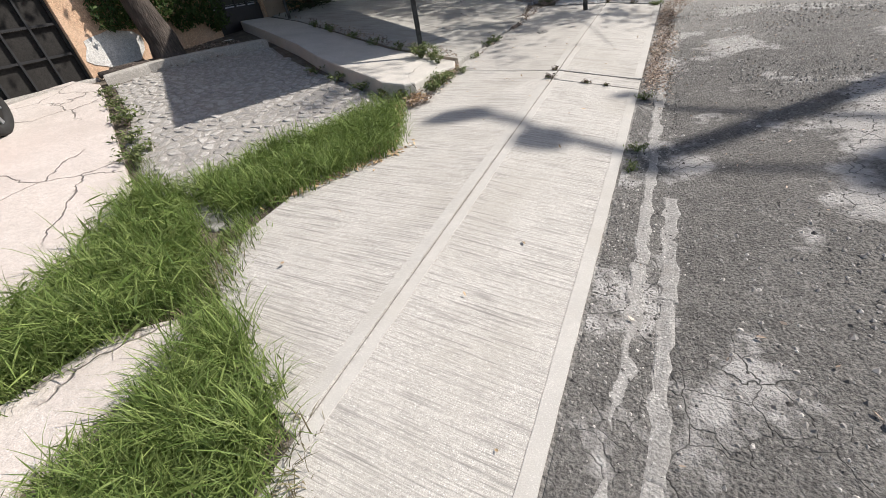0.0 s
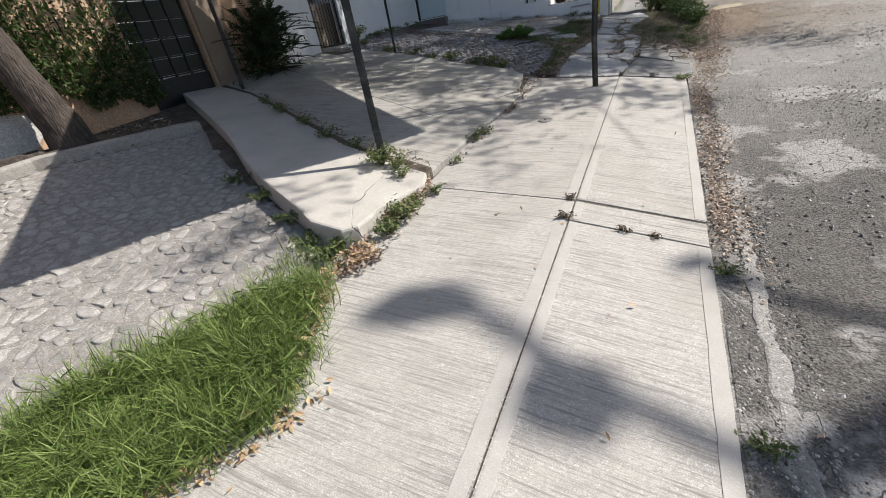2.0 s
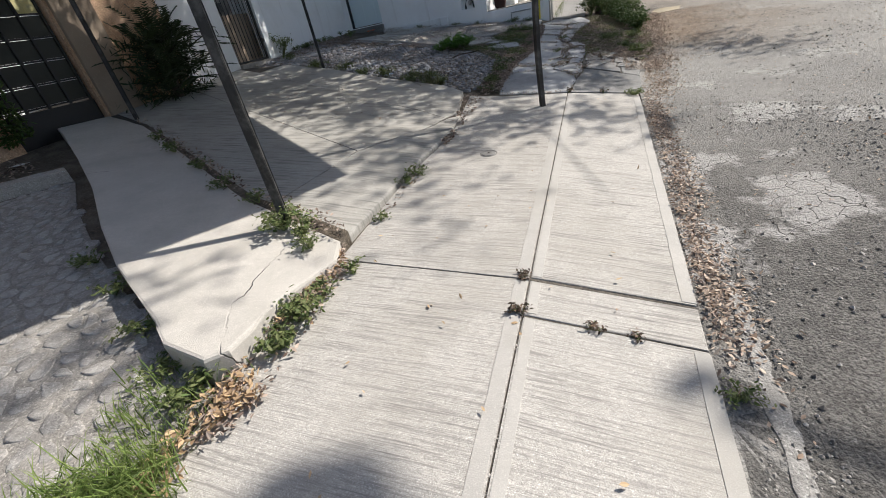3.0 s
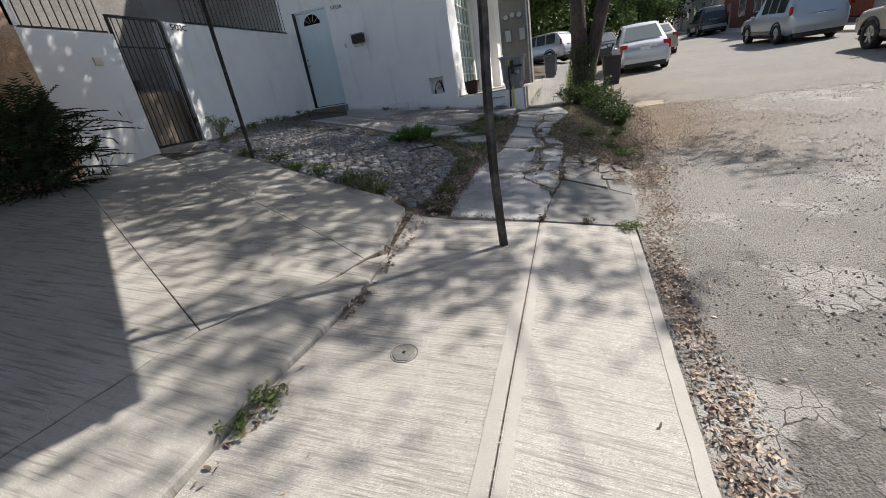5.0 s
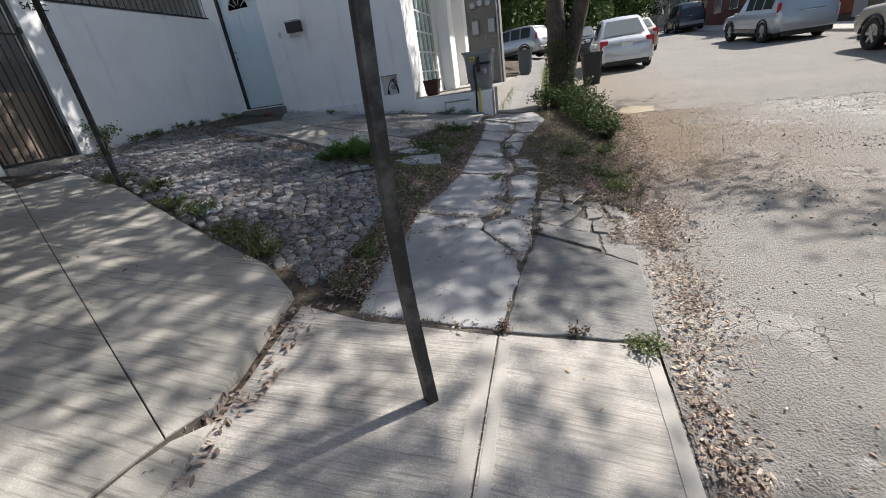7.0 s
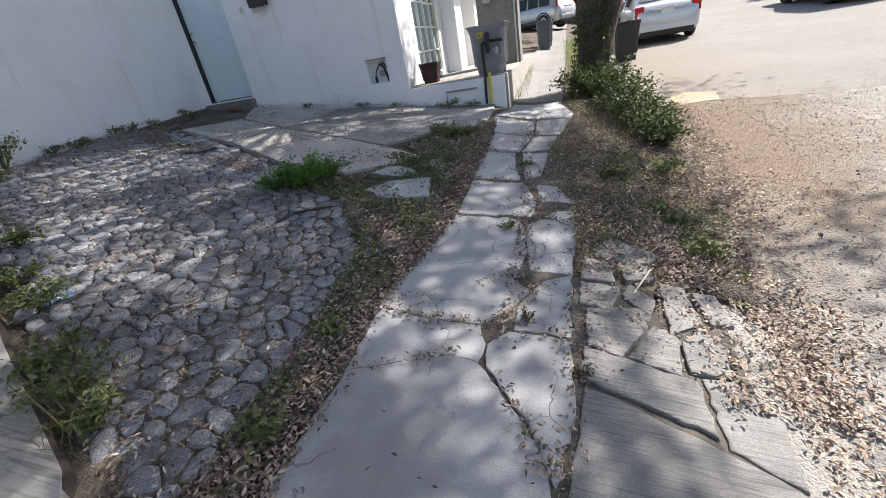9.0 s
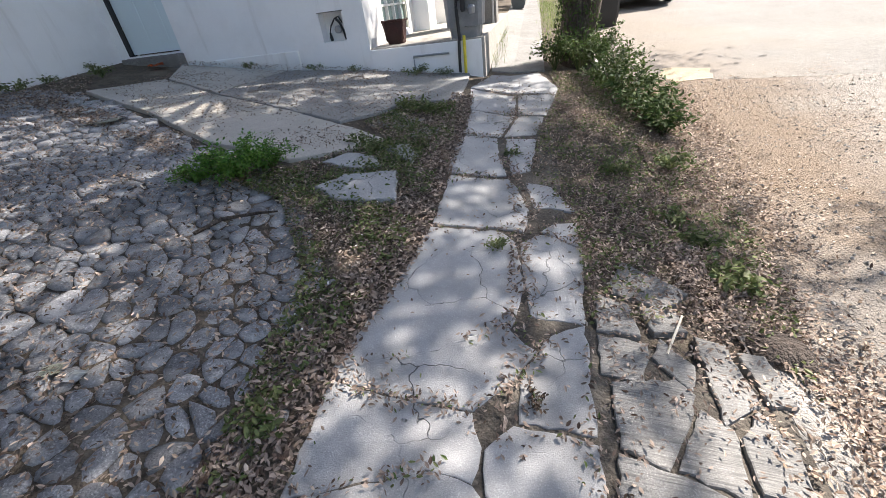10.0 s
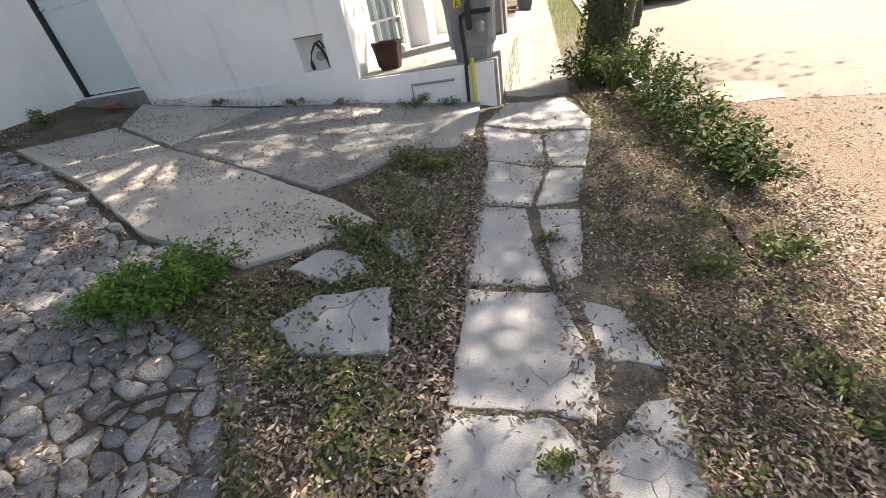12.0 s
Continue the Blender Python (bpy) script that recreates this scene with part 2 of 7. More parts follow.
M_COB = surface("grey cobble", (0.31, 0.315, 0.33), (0.19, 0.195, 0.21), 11.0, 0.75, 0.7, 120, (0.48, 0.475, 0.47), 5.0, 0.5, vary=0.3, depth=0.014)
M_COBP = surface("pale cobble", (0.40, 0.375, 0.345), (0.31, 0.295, 0.275), 14.0, 0.85, 0.5, 120, (0.47, 0.45, 0.42), 7.0, 0.5, vary=0.2, depth=0.012)
M_MORTAR = surface("cobble bed", (0.115, 0.097, 0.08), (0.07, 0.06, 0.05), 12.0, 0.95, 0.7, 80, depth=0.015)
M_MORTARP = surface("pale cobble mortar", (0.36, 0.335, 0.30), (0.28, 0.26, 0.235), 9.0, 0.95, 0.6, 90, depth=0.012)
M_WHITE = surface("white wall paint", (0.89, 0.89, 0.89), (0.85, 0.85, 0.855), 2.0, 0.75, 0.3, 70, (0.64, 0.63, 0.61), 1.3, 0.25, depth=0.004, speck=0.08, drips=(0.50, 0.47, 0.43))
M_PEACH = surface("peach plaster", (0.66, 0.43, 0.28), (0.58, 0.365, 0.235), 2.5, 0.85, 0.4, 60, (0.70, 0.50, 0.36), 1.4, 0.6, depth=0.008)
M_PATCH = surface("bare white plaster", (0.80, 0.77, 0.72), (0.70, 0.67, 0.62), 5.0, 0.9, 0.4, 60)
M_DOOR = surface("pale blue door paint", (0.64, 0.74, 0.77), (0.60, 0.70, 0.73), 3.0, 0.45, 0.05, 60, speck=0.05)
M_IRON = surface("black painted iron", (0.018, 0.018, 0.02), (0.03, 0.028, 0.027), 30.0, 0.45, 0.15, 150, speck=0.3)
M_POST = surface("worn dark post paint", (0.016, 0.016, 0.017), (0.034, 0.033, 0.031), 18.0, 0.5, 0.06, 90, (0.26, 0.25, 0.24), 7.0, 0.3, stretch=(1, 1, .2), speck=0.3)
# Near-black that stands in for shade in closed-off or hollow places.
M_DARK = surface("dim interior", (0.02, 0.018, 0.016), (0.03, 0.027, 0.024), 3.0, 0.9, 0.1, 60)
M_BARK = surface("rough bark", (0.115, 0.09, 0.075), (0.055, 0.044, 0.037), 9.0, 0.95, 1.0, 30, (0.15, 0.125, 0.105), 3.0, 0.5, stretch=(1.6, 1.6, 0.35), depth=0.05)
M_YELLOW = surface("faded yellow concrete", (0.50, 0.41, 0.27), (0.43, 0.365, 0.26), 6.0, 0.9, 0.4, 120, (0.38, 0.34, 0.28), 3.0, 0.7)
M_ROOF = plain("sheet roof", (0.35, 0.35, 0.36), 0.6)
M_GLASS = glassy("window glass", (0.10, 0.13, 0.13), 0.06)

# ---------------------------------------------------------------- shape helpers
def part(name, bm, material, parent=None, label="", smooth=False):
    me = bpy.data.meshes.new(name)
    bm.to_mesh(me)
    bm.free()
    if smooth:
        for p in me.polygons:
            p.use_smooth = True
    ob = new(name, me)
    for m in (material if isinstance(material, (list, tuple)) else [material]):
        me.materials.append(m)
    if parent is not None:
        ob.parent = parent
    if label:
        ob["label"] = label
    return ob


def thing(name, label, category, group="", kind="", at=(0, 0, 0)):
    e = new(name)
    e.location = at
    return tagged(e, label, category, group, kind)


def soup(name, verts, faces, material, parent=None, label="", smooth=False):
    me = bpy.data.meshes.new(name)
    me.from_pydata(verts, [], faces)
    me.update()
    ob = new(name, me)
    me.materials.append(material)
    if smooth:
        for p in me.polygons:
            p.use_smooth = True
    if parent is not None:
        ob.parent = parent
    if label:
        ob["label"] = label
    return ob


def add_box(bm, lo, hi, m=None, bevel=0.0):
    geo = bmesh.ops.create_cube(bm, size=1.0)["verts"]
    for v in geo:
        v.co = Vector([lo[i] + (v.co[i] + 0.5) * (hi[i] - lo[i]) for i in range(3)])
        if m is not None:
            v.co = m @ v.co
    if bevel:
        es = list({e for v in geo for e in v.link_edges})
        bmesh.ops.bevel(bm, geom=es, offset=bevel, segments=2, affect="EDGES", profile=0.6)
    return bm


def box(lo, hi, bevel=0.0, m=None):
    return add_box(bmesh.new(), lo, hi, m, bevel)


def add_tube(bm, pts, radii, sides=8, cap=True):
    """A tube through points, with a radius at each."""
    pts = [Vector(p) for p in pts]
    rings = []
    for i, p in enumerate(pts):
        d = (pts[min(i + 1, len(pts) - 1)] - pts[max(i - 1, 0)]).normalized()
        a = d.orthogonal().normalized() if abs(d.z) > 0.9 else d.cross(Vector((0, 0, 1))).normalized()
        if abs(d.z) > 0.9:
            a = (Vector((1, 0, 0)) - d * d.x).normalized()
        b = d.cross(a)
        r = radii[i] if isinstance(radii, (list, tuple)) else radii
        rings.append([bm.verts.new(p + (a * math.cos(2 * math.pi * k / sides) + b * math.sin(2 * math.pi * k / sides)) * r) for k in range(sides)])
    for r0, r1 in zip(rings, rings[1:]):
        for k in range(sides):
            bm.faces.new((r0[k], r0[(k + 1) % sides], r1[(k + 1) % sides], r1[k]))
    if cap:
        bm.faces.new(rings[0][::-1])
        bm.faces.new(rings[-1])
    return bm


def tube(pts, radii, sides=8):
    return add_tube(bmesh.new(), pts, radii, sides)


# ---------------------------------------------------------------- lie of the land
PX = [-60, -7.6, -6.0, -2.6, -2.0, -0.88, -0.08, 0.25, 1.5, 60]
PZ = [0.95, 0.95, 0.74, 0.32, 0.26, 0.18, 0.03, -0.03, 0.0, 0.0]
RISE = 0.0545


def land(x, y):
    z = float(np.interp(x, PX, PZ)) + RISE * y
    return z + 0.09 * min(max((y - 9) / 3, 0), 1) * min(max((-1.3 - x) / 0.6, 0), 1)


def inside(p, poly):
    x, y = p
    c = False
    for (x0, y0), (x1, y1) in zip(poly, poly[1:] + poly[:1]):
        if (y0 > y) != (y1 > y) and x < (x1 - x0) * (y - y0) / (y1 - y0) + x0:
            c = not c
    return c


def drape(name, outline, rise, thick, material, parent=None, label="", bevel=0.0, step=1.0, lift=None):
    """A slab with that outline that follows the land, its top that much above it."""
    bm = bmesh.new()
    bm.faces.new([bm.verts.new((x, y, 0)) for x, y in outline])
    xs, ys = [p[0] for p in outline], [p[1] for p in outline]
    cuts = [((c, 0, 0), (1, 0, 0)) for c in PX + [-1.3, -1.9] if min(xs) < c < max(xs)]
    cuts += [((0, c, 0), (0, 1, 0)) for c in np.arange(math.ceil(min(ys) / step) * step, max(ys), step)] if max(ys) - min(ys) < 60 else []
    for co, no in cuts:
        bmesh.ops.bisect_plane(bm, geom=bm.verts[:] + bm.edges[:] + bm.faces[:], plane_co=co, plane_no=no)
    bmesh.ops.triangulate(bm, faces=bm.faces[:])
    bmesh.ops.recalc_face_normals(bm, faces=bm.faces[:])
    if sum(f.normal.z for f in bm.faces) < 0:
        bmesh.ops.reverse_faces(bm, faces=bm.faces[:])
    for v in bm.verts:
        r = rise(v.co.x, v.co.y) if callable(rise) else rise
        v.co.z = land(v.co.x, v.co.y) + r
    top = bm.faces[:]
    rim = [e for e in bm.edges if e.is_boundary]
    side = bmesh.ops.extrude_edge_only(bm, edges=rim)["geom"]
    for v in side:
        if isinstance(v, bmesh.types.BMVert):
            v.co.z -= thick
    if bevel:
        bmesh.ops.bevel(bm, geom=rim, offset=bevel, segments=2, affect="EDGES", profile=0.5)
    bmesh.ops.recalc_face_normals(bm, faces=bm.faces[:])
    if sum(f.normal.z * f.calc_area() for f in bm.faces) < 0:
        bmesh.ops.reverse_faces(bm, faces=bm.faces[:])
    return part(name, bm, material, parent, label)


def shrink(poly, d):
    """Each corner drawn in by d towards the middle."""
    cx, cy = sum(p[0] for p in poly) / len(poly), sum(p[1] for p in poly) / len(poly)
    out = []
    for x, y in poly:
        v = Vector((cx - x, cy - y))
        v = v.normalized() * min(d, v.length * 0.5) if v.length else v
        out.append((x + v.x, y + v.y))
    return out


def ragged(poly, size=0.12, amount=0.012, seed=0):
    """An outline with small breaks along its edges."""
    rnd = random.Random(seed)
    out = []
    for (x0, y0), (x1, y1) in zip(poly, poly[1:] + poly[:1]):
        n = max(1, int(math.hypot(x1 - x0, y1 - y0) / size))
        out.append((x0, y0))
        for k in range(1, n):
            f = k / n
            out.append((x0 + (x1 - x0) * f + rnd.uniform(-amount, amount), y0 + (y1 - y0) * f + rnd.uniform(-amount, amount)))
    return out

# ---------------------------------------------------------------- ground, road, pavement
def sheet(name, xs, ys, z, material, label, category, parent=None):
    v = [(x, y, z(x, y)) for y in ys for x in xs]
    n = len(xs)
    f = [(j * n + i, j * n + i + 1, (j + 1) * n + i + 1, (j + 1) * n + i) for j in range(len(ys) - 1) for i in range(n - 1)]
    return tagged(soup(name, v, f, material), label, category, kind="structure")


def far_land(x, y):
    return land(x, min(max(y, -60), 150)) + (0.012 if -2.7 < x < -0.5 and 8.6 < y < 15.2 else -0.012)


ground = sheet("ground", sorted(set([-900, -300, -100] + PX + [-1.9, -1.3, -4, -5, 100, 300, 900])), [-900, -200, -60] + [y * 1.0 for y in range(-6, 30)] + [40, 60, 90, 150, 400, 900], far_land, M_EARTH,
               "dry brown earth between the paved patches", "ground")
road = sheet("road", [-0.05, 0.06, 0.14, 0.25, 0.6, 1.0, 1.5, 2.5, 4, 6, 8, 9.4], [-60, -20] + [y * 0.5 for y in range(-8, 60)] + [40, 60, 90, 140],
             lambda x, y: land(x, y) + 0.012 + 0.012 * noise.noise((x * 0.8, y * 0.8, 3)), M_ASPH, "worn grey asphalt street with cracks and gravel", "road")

road_b = sheet("road", [0.14, 0.25, 0.6, 1.0, 1.5, 2.5, 4, 6, 8, 9.4], [15.2 + k * 1.0 for k in range(20)] + [40, 60, 90, 140],
               lambda x, y: land(x, y) + 0.027 + 0.008 * noise.noise((x * 0.8, y * 0.8, 3)), M_ASPH2, "paler newer asphalt further up the street", "road")
for v in road_b.data.vertices:
    if v.co.y < 15.3:
        v.co.y += .1 * math.sin(v.co.x * 2.3) - .15 * v.co.x
        v.co.z = land(v.co.x, v.co.y) + .012

# sidewalk of broomed concrete, in panels with trowelled edges
WALK_L = [(-2.12, 1.0), (-2.14, 3.3), (-2.12, 4.6)]
pavement = drape("pavement", [(-2.14, -6), (-0.075, -6), (-0.075, 8.4), (-.02, 8.5), (-.02, 10.2), (-0.78, 10.4), (-0.85, 15.0), (-1.55, 14.9), (-1.58, 12), (-1.6, 10.6), (-1.74, 9.9), (-1.72, 8.4), (-2.1, 8.35), (-1.95, 6.9), (-2.05, 6), (-2.06, 3), (-2.05, 1.02), (-1.0, 0.5), (-1.0, -0.2), (-2.1, -0.2)], lambda x, y: 0.012 if y < 8.35 else 0.02, 0.1, M_GROOVE)
tagged(pavement, "pale concrete sidewalk, broom-finished, cracked further on", "sidewalk", kind="structure")


def panel(outline, border, rise=0.02):
    drape("concrete_panel", outline, rise, 0.09, M_WALK, pavement, bevel=0.006)
    for strip in border:
        drape("panel_edge", ragged(strip, 0.09, 0.0022, int(strip[0][1] * 10) + int(strip[0][0] * 100)), rise + 0.003, 0.05, M_EDGE, pavement, bevel=0.002)


def strip_y(x, w, y0, y1):
    return [(x, y0), (x + w, y0), (x + w, y1), (x, y1)]


panel([(-2.1, 1.0), (-1.4, 0.6), (-0.93, 0.38), (-0.884, 0.38), (-0.884, 4.595), (-2.1, 4.63), (-2.13, 3.3)], [strip_y(-0.956, 0.066, 0.45, 4.58)])
panel([(-2.1, 4.645), (-0.884, 4.605), (-0.884, 8.27), (-1.66, 8.3), (-2.16, 8.4), (-1.99, 6.9), (-2.09, 6.0)], [strip_y(-0.956, 0.066, 4.63, 8.26)])
panel([(-0.875, -5), (-0.07, -5), (-0.07, 4.312), (-0.875, 4.312)], [strip_y(-0.866, 0.05, -5, 4.3), strip_y(-0.135, 0.068, -5, 4.3)])
panel([(-0.875, 4.326), (-0.07, 4.326), (-0.07, 4.59), (-0.875, 4.59)], [strip_y(-0.866, 0.05, 4.34, 4.585)])
panel([(-0.875, 4.62), (-0.07, 4.62), (-0.07, 8.405), (-0.875, 8.28)], [strip_y(-0.866, 0.05, 4.63, 8.25), strip_y(-0.135, 0.068, 4.63, 8.3)])
panel([(-2.12, -5), (-0.9, -5), (-0.9, -0.2), (-1.6, -0.2), (-2.12, 0)], [])

# older cracked stretch
OLD = [
    [(-1.75, 8.36), (-.88, 8.3), (-.80, 8.9), (-.86, 9.2), (-.97, 9.36), (-1.13, 9.56), (-1.18, 9.61), (-1.34, 9.63), (-1.59, 9.53), (-1.79, 9.45), (-1.83, 9.0)],
    [(-1.79, 9.45), (-1.59, 9.53), (-1.34, 9.63), (-1.18, 9.61), (-1.16, 9.74), (-1.21, 9.87), (-1.51, 9.88), (-1.81, 9.92)],
    [(-1.81, 9.92), (-1.51, 9.88), (-1.21, 9.87), (-1.05, 10.05), (-.97, 10.2), (-1.1, 10.32), (-1.45, 10.12), (-1.81, 9.96)],
    [(-1.81, 9.97), (-1.45, 10.13), (-1.1, 10.33), (-1.05, 10.6), (-1.1, 11.0), (-1.21, 11.12), (-1.62, 11.08), (-1.67, 10.6)],
    [(-1.0, 10.42), (-.76, 10.41), (-.72, 11.08), (-.95, 11.1), (-1.06, 11.0), (-1.02, 10.65)],
    [(-.93, 10.26), (-.76, 10.38), (-.77, 9.86), (-1.03, 9.86), (-1.02, 10.05)],
    [(-1.14, 9.72), (-1.05, 9.82), (-.77, 9.8), (-.76, 9.4), (-.82, 9.1), (-.95, 9.37), (-1.12, 9.58)],
    [(-1.62, 11.12), (-1.21, 11.16), (-1.05, 11.12), (-1.02, 11.4), (-1.1, 11.7), (-1.18, 11.86), (-1.62, 11.8)],
    [(-.95, 11.14), (-.73, 11.02), (-.72, 11.3), (-.86, 11.25)],
    [(-.98, 11.45), (-.73, 11.46), (-.87, 11.74), (-1.04, 11.8)],
    [(-1.64, 11.86), (-1.2, 11.93), (-1.3, 12.3), (-1.33, 12.7), (-1.66, 12.64)],
    [(-1.16, 11.95), (-1.02, 12.04), (-.97, 12.7), (-1.25, 12.7)],
    [(-1.66, 12.68), (-1.3, 12.76), (-1.2, 13.38), (-1.64, 13.4)],
    [(-1.26, 12.76), (-.98, 12.85), (-.9, 13.35), (-1.15, 13.38)],
    [(-1.66, 13.44), (-1.2, 13.42), (-1.22, 14.12), (-1.76, 14.2)],
    [(-1.16, 13.42), (-.88, 13.4), (-.75, 14.2), (-1.18, 14.12)],
    [(-1.76, 14.24), (-.75, 14.24), (-.72, 14.6), (-.95, 15.3), (-1.56, 15.0)],
]
rnd = random.Random(4)
for i, poly in enumerate(OLD):
    drape("concrete_piece", ragged(shrink(poly, -0.016 if i in (3, 4, 5, 6, 9) else 0.002 if i < 10 else -0.012), 0.05, 0.009, i), 0.028 + rnd.uniform(-0.003, 0.006), 0.07, M_OLD, pavement, bevel=0.007)
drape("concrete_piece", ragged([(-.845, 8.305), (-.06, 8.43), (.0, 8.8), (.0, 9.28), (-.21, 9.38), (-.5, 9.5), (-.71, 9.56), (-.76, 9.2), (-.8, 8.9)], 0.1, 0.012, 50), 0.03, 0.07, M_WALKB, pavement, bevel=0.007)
far_walk = drape("pavement", [(-1.6, 15.3), (-0.85, 15.5), (-0.85, 45), (-1.75, 45), (-1.75, 17)], 0.02, 0.1, M_WALKB)
tagged(far_walk, "sunlit narrow concrete sidewalk beyond the tree", "sidewalk", kind="structure")
kerb = drape("kerb", [(-0.06, 15.6), (0.14, 15.6), (0.14, 45), (-0.06, 45)], 0.06, 0.2, M_EDGE, bevel=0.02)
tagged(kerb, "pale concrete kerb along the street", "kerb", kind="structure")

# gutter lip: worn concrete line in the gutter
lip = thing("gutter", "broken pale concrete gutter lip along the asphalt", "gutter", kind="structure")
rg = random.Random(9)
drape("gutter_bed", ragged([(-0.1, -6), (0.12, -6), (0.11, 2.9), (0.12, 4.2), (0.1, 7.5), (-0.1, 8.3)], 0.06, 0.014, 90), lambda x, y: 0.009 + (.008 if x < 0 else .014) * noise.noise((x * 9, y * 9, 2)), 0.05, M_GREYDIRT, lip)
for x0, wide, until in ((.085, .1, 4.6), (.215, .09, 2.4)):
    y = -3.0
    while y < until:
        l = rg.uniform(0.8, 1.7)
        a0, a1 = x0 + rg.uniform(-.01, .012), x0 + wide * rg.uniform(.75, 1.15)
        drape("lip_piece", ragged([(a0, y), (a1, y + rg.uniform(-.03, .03)), (x0 + wide * rg.uniform(.75, 1.15), y + l), (x0 + rg.uniform(-.01, .012), y + l)], 0.06, 0.014, int(y * 10) + 60 + int(x0 * 100)), lambda x, y: 0.017 + .012 * noise.noise((x * 9, y * 5, 5)), 0.06, M_GUT, lip, bevel=0.016)
        y += l + rg.choice((-.004, -.004, .004, .02))

# driveway under the carport, in poured panels
driveway = drape("driveway", [(-2.2, 4.84), (-3.25, 5.24), (-6.3, 6.85), (-7.4, 7.2), (-7.4, 10.1), (-6.5, 10.4), (-5.35, 10.02), (-3.71, 9.23), (-2.62, 8.76), (-2.32, 8.45), (-2.14, 7.57), (-2.1, 6.94), (-2.17, 6.48), (-2.22, 5.94)], lambda x, y: 0.081 - 0.045 * min(max((x + 2.5) / .4, 0), 1), 0.1, M_JOINT)
tagged(driveway, "smooth concrete driveway with saw-cut joints", "driveway", kind="structure")
for i, poly in enumerate([
    [(-6.33, 6.9), (-3.22, 5.24), (-2.98, 5.16), (-2.78, 6.26), (-6.23, 8.12), (-7.38, 8.7), (-7.38, 7.3)],
    [(-6.23, 8.127), (-2.775, 6.267), (-2.3, 6.98), (-2.2, 7.36), (-6.65, 9.765), (-7.38, 10.05), (-7.38, 8.73)],
    [(-6.645, 9.771), (-2.2, 7.367), (-2.12, 7.55), (-2.27, 8.48), (-2.62, 8.74), (-3.71, 9.21), (-5.35, 10.0), (-6.5, 10.37)],
    [(-2.974, 5.155), (-2.14, 4.82), (-2.115, 5.94), (-2.065, 6.48), (-2.005, 6.94), (-2.05, 7.5), (-2.17, 7.36), (-2.295, 6.972), (-2.772, 6.255)],
]):
    drape("concrete_panel", poly if i < 3 else ragged(poly, 0.12, 0.005, 77), lambda x, y: 0.09 - 0.045 * min(max((x + 2.5) / .4, 0), 1), 0.13, M_DRIVE, driveway, bevel=0.004 if i < 3 else 0.016)
slab = drape("slab", [(-2.2, 3.64), (-2.49, 3.68), (-2.68, 3.8), (-3.4, 4.15), (-4.03, 4.52), (-4.75, 5.0), (-5.8, 5.6), (-6.9, 6.2), (-7.4, 6.45), (-7.4, 7.18), (-6.33, 6.84), (-3.27, 5.18), (-2.12, 4.74), (-2.04, 4.54), (-2.08, 4.41), (-2.14, 4.1), (-2.12, 3.88), (-2.12, 3.72)],
             lambda x, y: 0.17 - 0.075 * min(max((.451 * x + .893 * y - 2.35) / .7, 0), 1), 0.25, M_SLAB, bevel=0.02)
tagged(slab, "raised pale concrete slab with chipped rounded edges", "slab", kind="structure")

soil = drape("soil_strip", [(-2.1, 4.71), (-3.27, 5.12), (-6.33, 6.78), (-6.36, 6.94), (-3.22, 5.28), (-2.14, 4.87)], 0.086, 0.1, M_EARTH)
tagged(soil, "strip of dry soil between slab and driveway", "soil", kind="structure")
# neighbour's driveway
left_drive = drape("driveway", [(-6.75, 3.2), (-4.42, 1.95), (-3.52, 1.48), (-3.05, 1.15), (-2.78, 0.45), (-2.7, -0.3), (-3.2, -6), (-7.4, -6), (-7.4, 3.2)], 0.05, 0.2, M_PINK, bevel=0.012)
tagged(left_drive, "pinkish cracked concrete driveway", "driveway", kind="structure")
apron = drape("slab", ragged([(-2.17, -0.02), (-2.08, .42), (-1.85, .62), (-1.6, .5), (-1.68, .12), (-1.75, -.6), (-2.7, -.9), (-2.7, -.35)], 0.2, 0.012, 8), 0.04, 0.1, M_PINK, bevel=0.01)
tagged(apron, "small pale concrete slab between tufts of grass", "slab", kind="structure")

